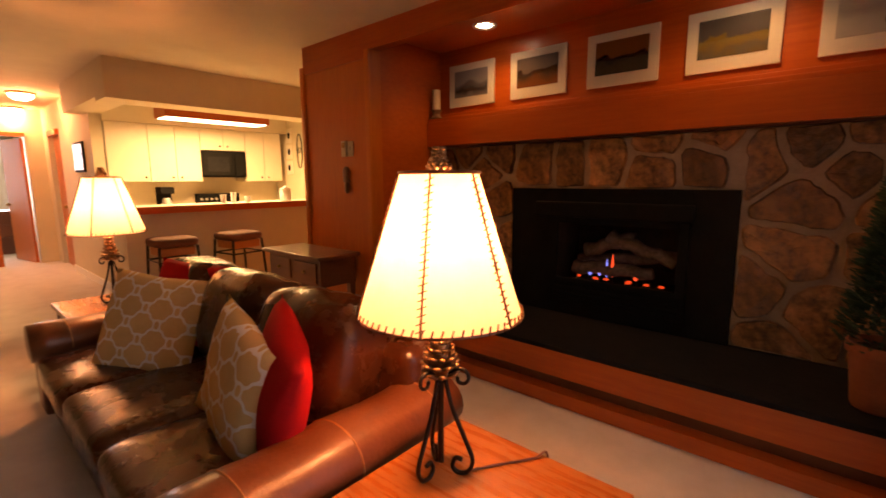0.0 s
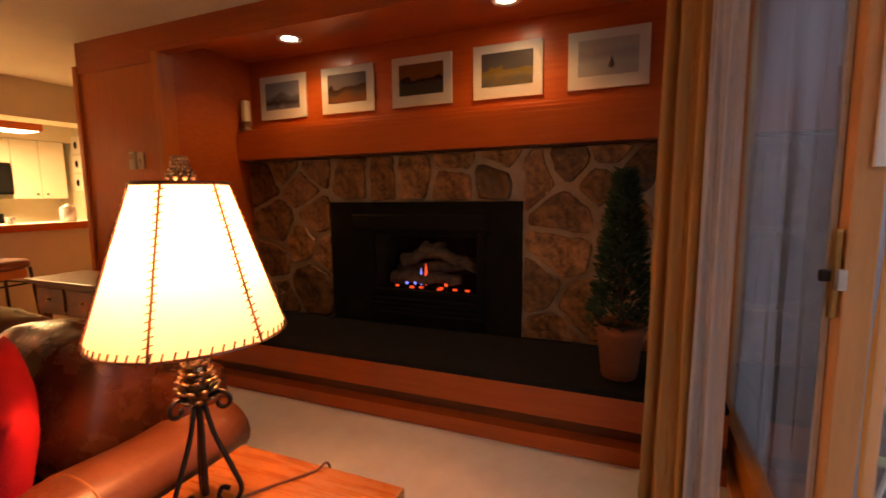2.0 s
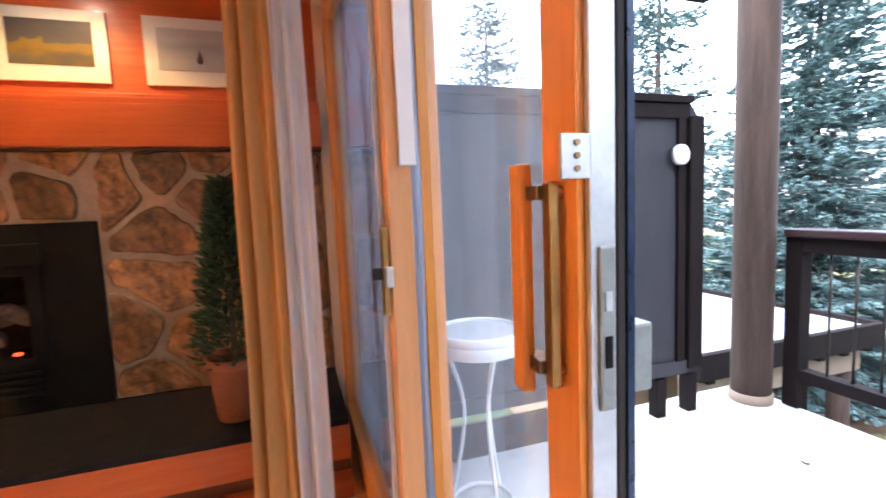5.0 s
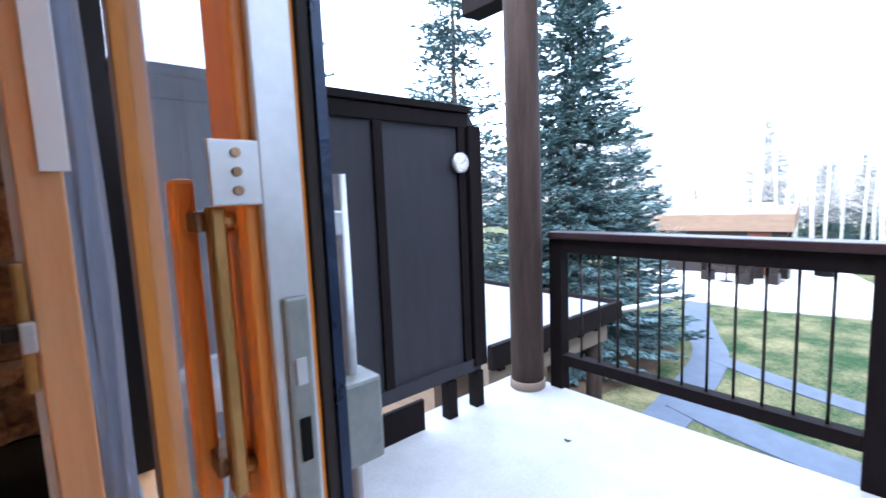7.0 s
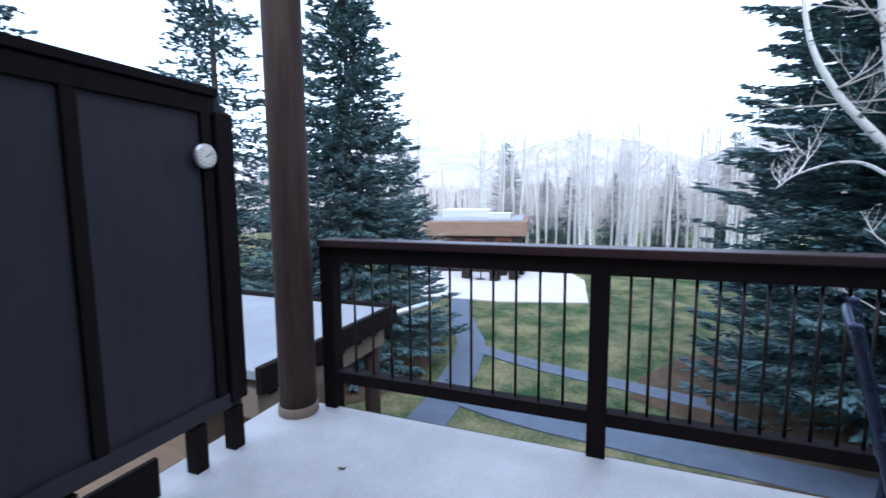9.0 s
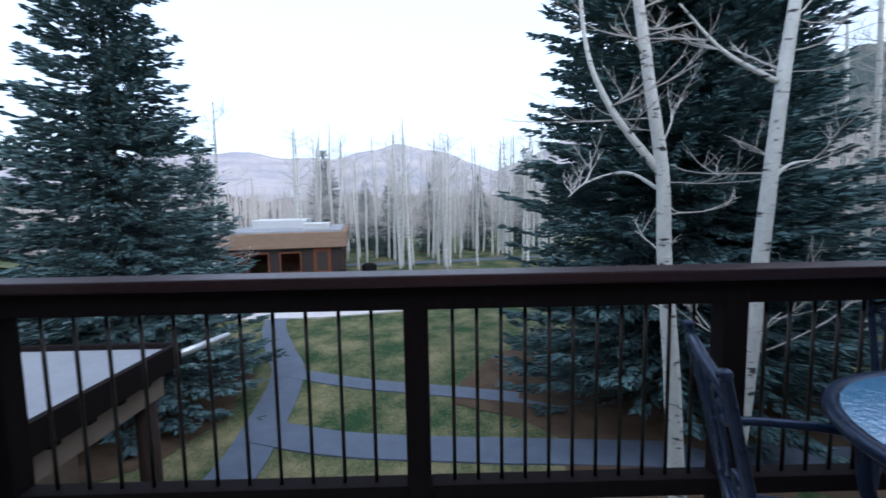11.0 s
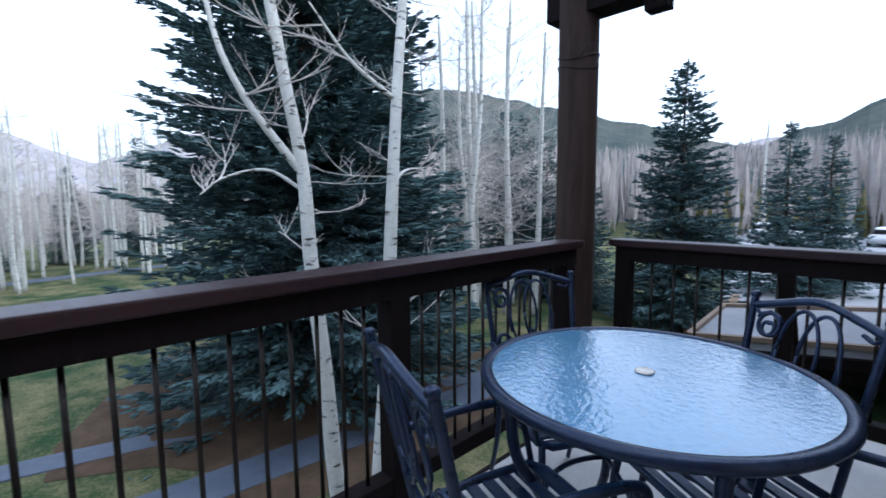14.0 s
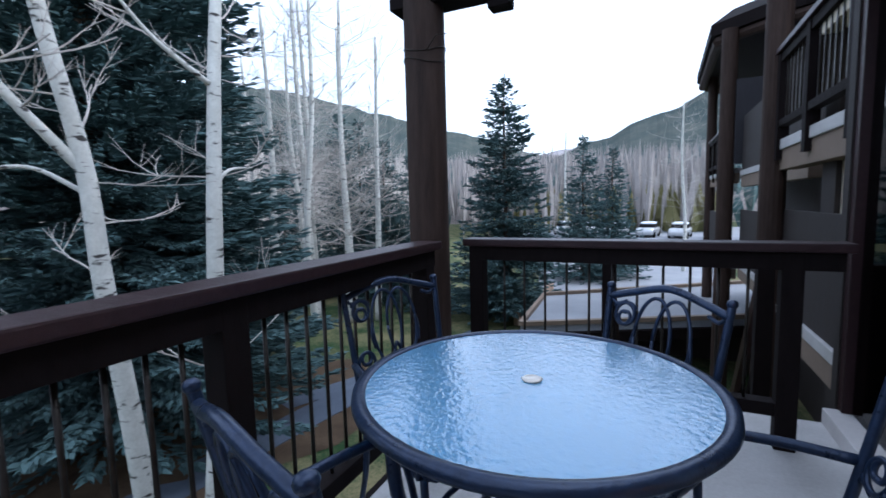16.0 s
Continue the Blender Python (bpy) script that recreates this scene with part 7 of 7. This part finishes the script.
wing_balcony(-5.35, -3.35, 1.25, 1.80)
wing_balcony(-13.8, -10.2, 1.06, 1.80)
wing_balcony(-9.7, -5.6, 0.95, 1.72, True)
wing_balcony(-5.35, -3.35, 1.20, 0.12, True)
wing_balcony(-9.7, -5.6, 0.95, 0.02, True)
wing_balcony(-13.8, -10.2, 1.06, -0.10, True)
wing_part("screen", B(0.42, 1.06, -9.86, -9.80, 1.85, 3.40, bevel=0.006), M["panelpaint"], "dark privacy screen")
for y0, y1, z0, z1 in ((-5.0, -3.7, 1.9, 3.9), (-8.6, -6.4, 1.9, 3.7), (-12.9, -10.8, 1.9, 3.8), (-8.6, -6.4, 0.2, 1.55), (-5.0, -3.7, 0.2, 1.5)):
    w = wing_part("window", B(-0.35, -0.30, y0, y1, z0, z1, bevel=0.005), M["railcap"], "red-brown framed balcony door")
    for c, d in ((y0 + 0.07, (y0 + y1) / 2 - 0.03), ((y0 + y1) / 2 + 0.03, y1 - 0.07)):
        bm = B(-0.295, -0.288, c, d, z0 + 0.07, z1 - 0.07)
        bmesh.ops.transform(bm, matrix=wm, verts=bm.verts)
        part("pane", bm, DARKGLASS, w, "dark pane")
# flat-roofed carport below the far railing
cp = thing("carport", "flat gravel-roofed carport with pale edging on dark posts", "carport", (2.5, -12.2, GZ))
bm = bmesh.new()
plan = [(2.55, 2.9), (2.75, -0.5), (-3.2, -4.6), (-2.4, 0.4)]
zc = -1.5 - GZ
for z in (zc - 0.22, zc):
    bm.faces.new([bm.verts.new((x, y, z)) for x, y in plan])
lowv, topv = list(bm.verts)[:4], list(bm.verts)[4:]
for i in range(4):
    bm.faces.new((lowv[i], lowv[(i + 1) % 4], topv[(i + 1) % 4], topv[i]))
part("roof_deck", bm, M["pavement"], cp, "pale gravel roof")
for i in range(4):
    (xa, ya), (xb, yb) = plan[i], plan[(i + 1) % 4]
    part("edging", tube(bmesh.new(), [(xa, ya, zc + 0.05), (xb, yb, zc + 0.05)], 0.07, 4), M["beige"], cp, "tan roof edging")
    part("fascia", tube(bmesh.new(), [(xa, ya, zc - 0.28), (xb, yb, zc - 0.28)], 0.16, 4), M["darkpaint"], cp, "dark fascia")
    part("post", tube(bmesh.new(), [(xa * 0.93, ya * 0.9, 0), (xa * 0.93, ya * 0.9, zc - 0.2)], 0.09, 10), M["pole"], cp)
part("back_wall", B(-2.4, 2.4, -0.7, -0.55, 0, zc - 0.3), M["brownwall"], cp, "dark boarded wall")
# outside stair beyond the railing
st = thing("outside_stair", "dark wooden outside stair with pale treads beyond the railing", "stair", (1.75, -4.4, GZ))
for s in (0.0, 0.9):
    part("stringer", B(s - 0.03, s + 0.03, -0.12, 0.12, 0, 3.3, m=Matrix.Translation((0, -0.6, 0)) @ Matrix.Rotation(radians(-38), 4, "X")), M["darkpaint"], st)
for i in range(14):
    part("tread", B(0.03, 0.87, 0.62 * 0 - 0.62 + 0.145 * i, -0.62 + 0.145 * i + 0.26, 0.10 + 0.185 * i, 0.14 + 0.185 * i, bevel=0.005), M["beige"], st)
for x in (-0.05, 0.95):
    part("handrail", tube(bmesh.new(), [(x, 1.05, 3.62), (x, -0.75, 1.30)], 0.045, 6), M["railcap"], st, "red-brown sloping handrail")
    part("lower_rail", tube(bmesh.new(), [(x, 1.05, 3.05), (x, -0.75, 0.73)], 0.035, 6), M["darkpaint"], st)
    part("newel", B(x - 0.05, x + 0.05, 1.0, 1.1, 1.9, 3.70, bevel=0.005), M["darkpaint"], st)
# parking area
bm = bmesh.new()
vs = [bm.verts.new((x, y, GZ + 0.07)) for x, y in ((6.4, -14.2), (3.0, -13.4), (1.6, -14.0), (-3, -36), (-12, -70), (24, -75), (12, -40), (7.2, -20.5))]
f = bm.faces.new(vs)
r = bmesh.ops.extrude_face_region(bm, geom=[f])
bmesh.ops.translate(bm, vec=(0, 0, -0.12), verts=[v for v in r["geom"] if isinstance(v, bmesh.types.BMVert)])
structure("parking_area", bm, M["pavement"], "pale frosted parking pavement", "road")
structure("parking_wall", B(6.45, 6.65, -20.0, -14.2, GZ, GZ + 0.45, bevel=0.01, m=Matrix.Rotation(0, 4, "Z")), M["tanwall"], "low brown retaining wall by the parking", "wall")


def parked_car(at, rz, s=1.0):
    c = thing("parked_car", "grey parked car covered with snow", "car", at, rz, "snowy parked cars")
    part("body", cushion(bmesh.new(), (2.1 * s, 0.9, 0.42), 0.3, 0.4, Matrix.Translation((0, 0, 0.62)), 30, 10), M["zinc"], c, "", True)
    part("cabin", cushion(bmesh.new(), (1.15 * s, 0.78, 0.42), 0.4, 0.5, Matrix.Translation((-0.15, 0, 1.08)), 26, 10), M["slate"], c, "dark glazed cabin", True)
    part("snow_cover", cushion(bmesh.new(), (1.05 * s, 0.74, 0.16), 0.5, 0.6, Matrix.Translation((-0.15, 0, 1.44)), 24, 8), M["snow"], c, "snow on the roof", True)
    for x in (-1.3 * s, 1.3 * s):
        for y in (-0.82, 0.82):
            part("wheel", tube(bmesh.new(), [(x, y - 0.1, 0.32), (x, y + 0.1, 0.32)], 0.32, 16), M["blackmetal"], c)
    return c


car = parked_car((0.0, -52, GZ + 0.07), 80)
for i, (x, y) in enumerate(((3.0, -53), (6.0, -54), (9.2, -55), (-3.2, -51), (12.4, -56), (-6.4, -50))):
    copy_thing(car, pose(x, y, GZ + 0.07, 0, 0, 80 + i * 3))

# ---- the stones of the fireplace wall ----
def clip(poly, nx, ny, d):
    """The part of a polygon with nx*x + ny*y <= d."""
    out = []
    for i, p in enumerate(poly):
        q = poly[(i + 1) % len(poly)]
        a, b = nx * p[0] + ny * p[1] - d, nx * q[0] + ny * q[1] - d
        if a <= 0:
            out.append(p)
        if a * b < 0:
            t = a / (a - b)
            out.append((p[0] + (q[0] - p[0]) * t, p[1] + (q[1] - p[1]) * t))
    return out


STONES = ((-2.43, 1.42), (-2.20, 1.56), (-2.04, 1.38), (-2.31, 1.12), (-1.90, 1.13), (-2.02, 0.95), (-1.94, 0.62), (-2.40, 0.76), (-2.34, 0.45), (-1.78, 0.86),
          (-1.88, 1.56), (-1.53, 1.46), (-1.28, 1.45), (-1.03, 1.47), (-0.72, 1.39), (-0.70, 1.57), (-0.38, 1.58), (-0.43, 1.42), (-0.15, 1.44), (0.07, 1.52), (0.29, 1.57), (0.46, 1.42),
          (0.25, 1.36), (0.07, 1.18), (0.42, 1.20), (0.04, 0.94), (0.40, 0.95), (0.16, 0.58), (-0.13, 0.70), (-0.02, 0.38), (0.44, 0.56), (0.68, 1.30), (0.70, 0.90), (0.66, 0.46))


def stones(x0, x1, z0, z1, seed, owner):
    """Broken fieldstones of many outlines round the fireplace, each a chipped block standing out of wide mortar joints."""
    rng = random.Random(seed)
    for s in STONES:
        poly = [(x0, z0), (x1, z0), (x1, z1), (x0, z1)]
        if s[0] < FX0:
            poly = clip(poly, 1, 0, FX0 - 0.012)
        elif s[0] > FX1:
            poly = clip(poly, -1, 0, -FX1 - 0.012)
        else:
            poly = clip(poly, 0, -1, -FZ1 - 0.012)
        for q in STONES:
            if q is s:
                continue
            nx, nz = q[0] - s[0], q[1] - s[1]
            ln = math.hypot(nx, nz)
            nx, nz = nx / ln, nz / ln
            poly = clip(poly, nx, nz, nx * (s[0] + q[0]) / 2 + nz * (s[1] + q[1]) / 2 - rng.uniform(0.008, 0.024))
            if len(poly) < 3:
                break
        if len(poly) < 3:
            continue
        cx, cz = sum(p[0] for p in poly) / len(poly), sum(p[1] for p in poly) / len(poly)
        out = []
        for i, p in enumerate(poly):
            q = poly[(i + 1) % len(poly)]
            k = max(1, int(math.hypot(q[0] - p[0], q[1] - p[1]) / 0.035))
            for j in range(k):
                t = j / k
                x, z = p[0] + (q[0] - p[0]) * t, p[1] + (q[1] - p[1]) * t
                w = 0.020 * noise.noise(Vector((x * 9, z * 9, seed))) + 0.010 * noise.noise(Vector((x * 26, z * 26, seed + 3)))
                pull = 0.92 if j == 0 else 1.0
                out.append((min(x1, cx + (x - cx) * pull + w), min(z1, cz + (z - cz) * pull + w * 0.8)))
        bm = bmesh.new()
        h = rng.uniform(0.012, 0.026)
        tx, tz = rng.uniform(-0.04, 0.04), rng.uniform(-0.04, 0.04)
        rings = []
        for sc_, y in ((1.0, 3.078), (0.985, 3.070 - h * 0.6), (0.93, 3.068 - h), (0.6, 3.068 - h), (0.3, 3.068 - h)):
            rings.append([bm.verts.new((cx + (x - cx) * sc_, y - (0.0 if sc_ == 1.0 else tx * (x - cx) * sc_ + tz * (z - cz) * sc_ + 0.012 * noise.noise(Vector((x * sc_ * 11, z * sc_ * 11, seed + sc_)))), cz + (z - cz) * sc_)) for x, z in out])
        for a, b in zip(rings, rings[1:]):
            for i in range(len(a)):
                bm.faces.new((a[i], a[(i + 1) % len(a)], b[(i + 1) % len(a)], b[i]))
        bm.faces.new(rings[-1])
        for v in bm.verts:
            v.co.x -= cx
            v.co.z -= cz
        ob = part("stone", bm, M["stone"], owner)
        ob.location = (cx, 0, cz)


stones(NX0 + 0.005, 0.86, 0.35, 1.60, 4, bpy.data.objects["wall_behind_stone"])
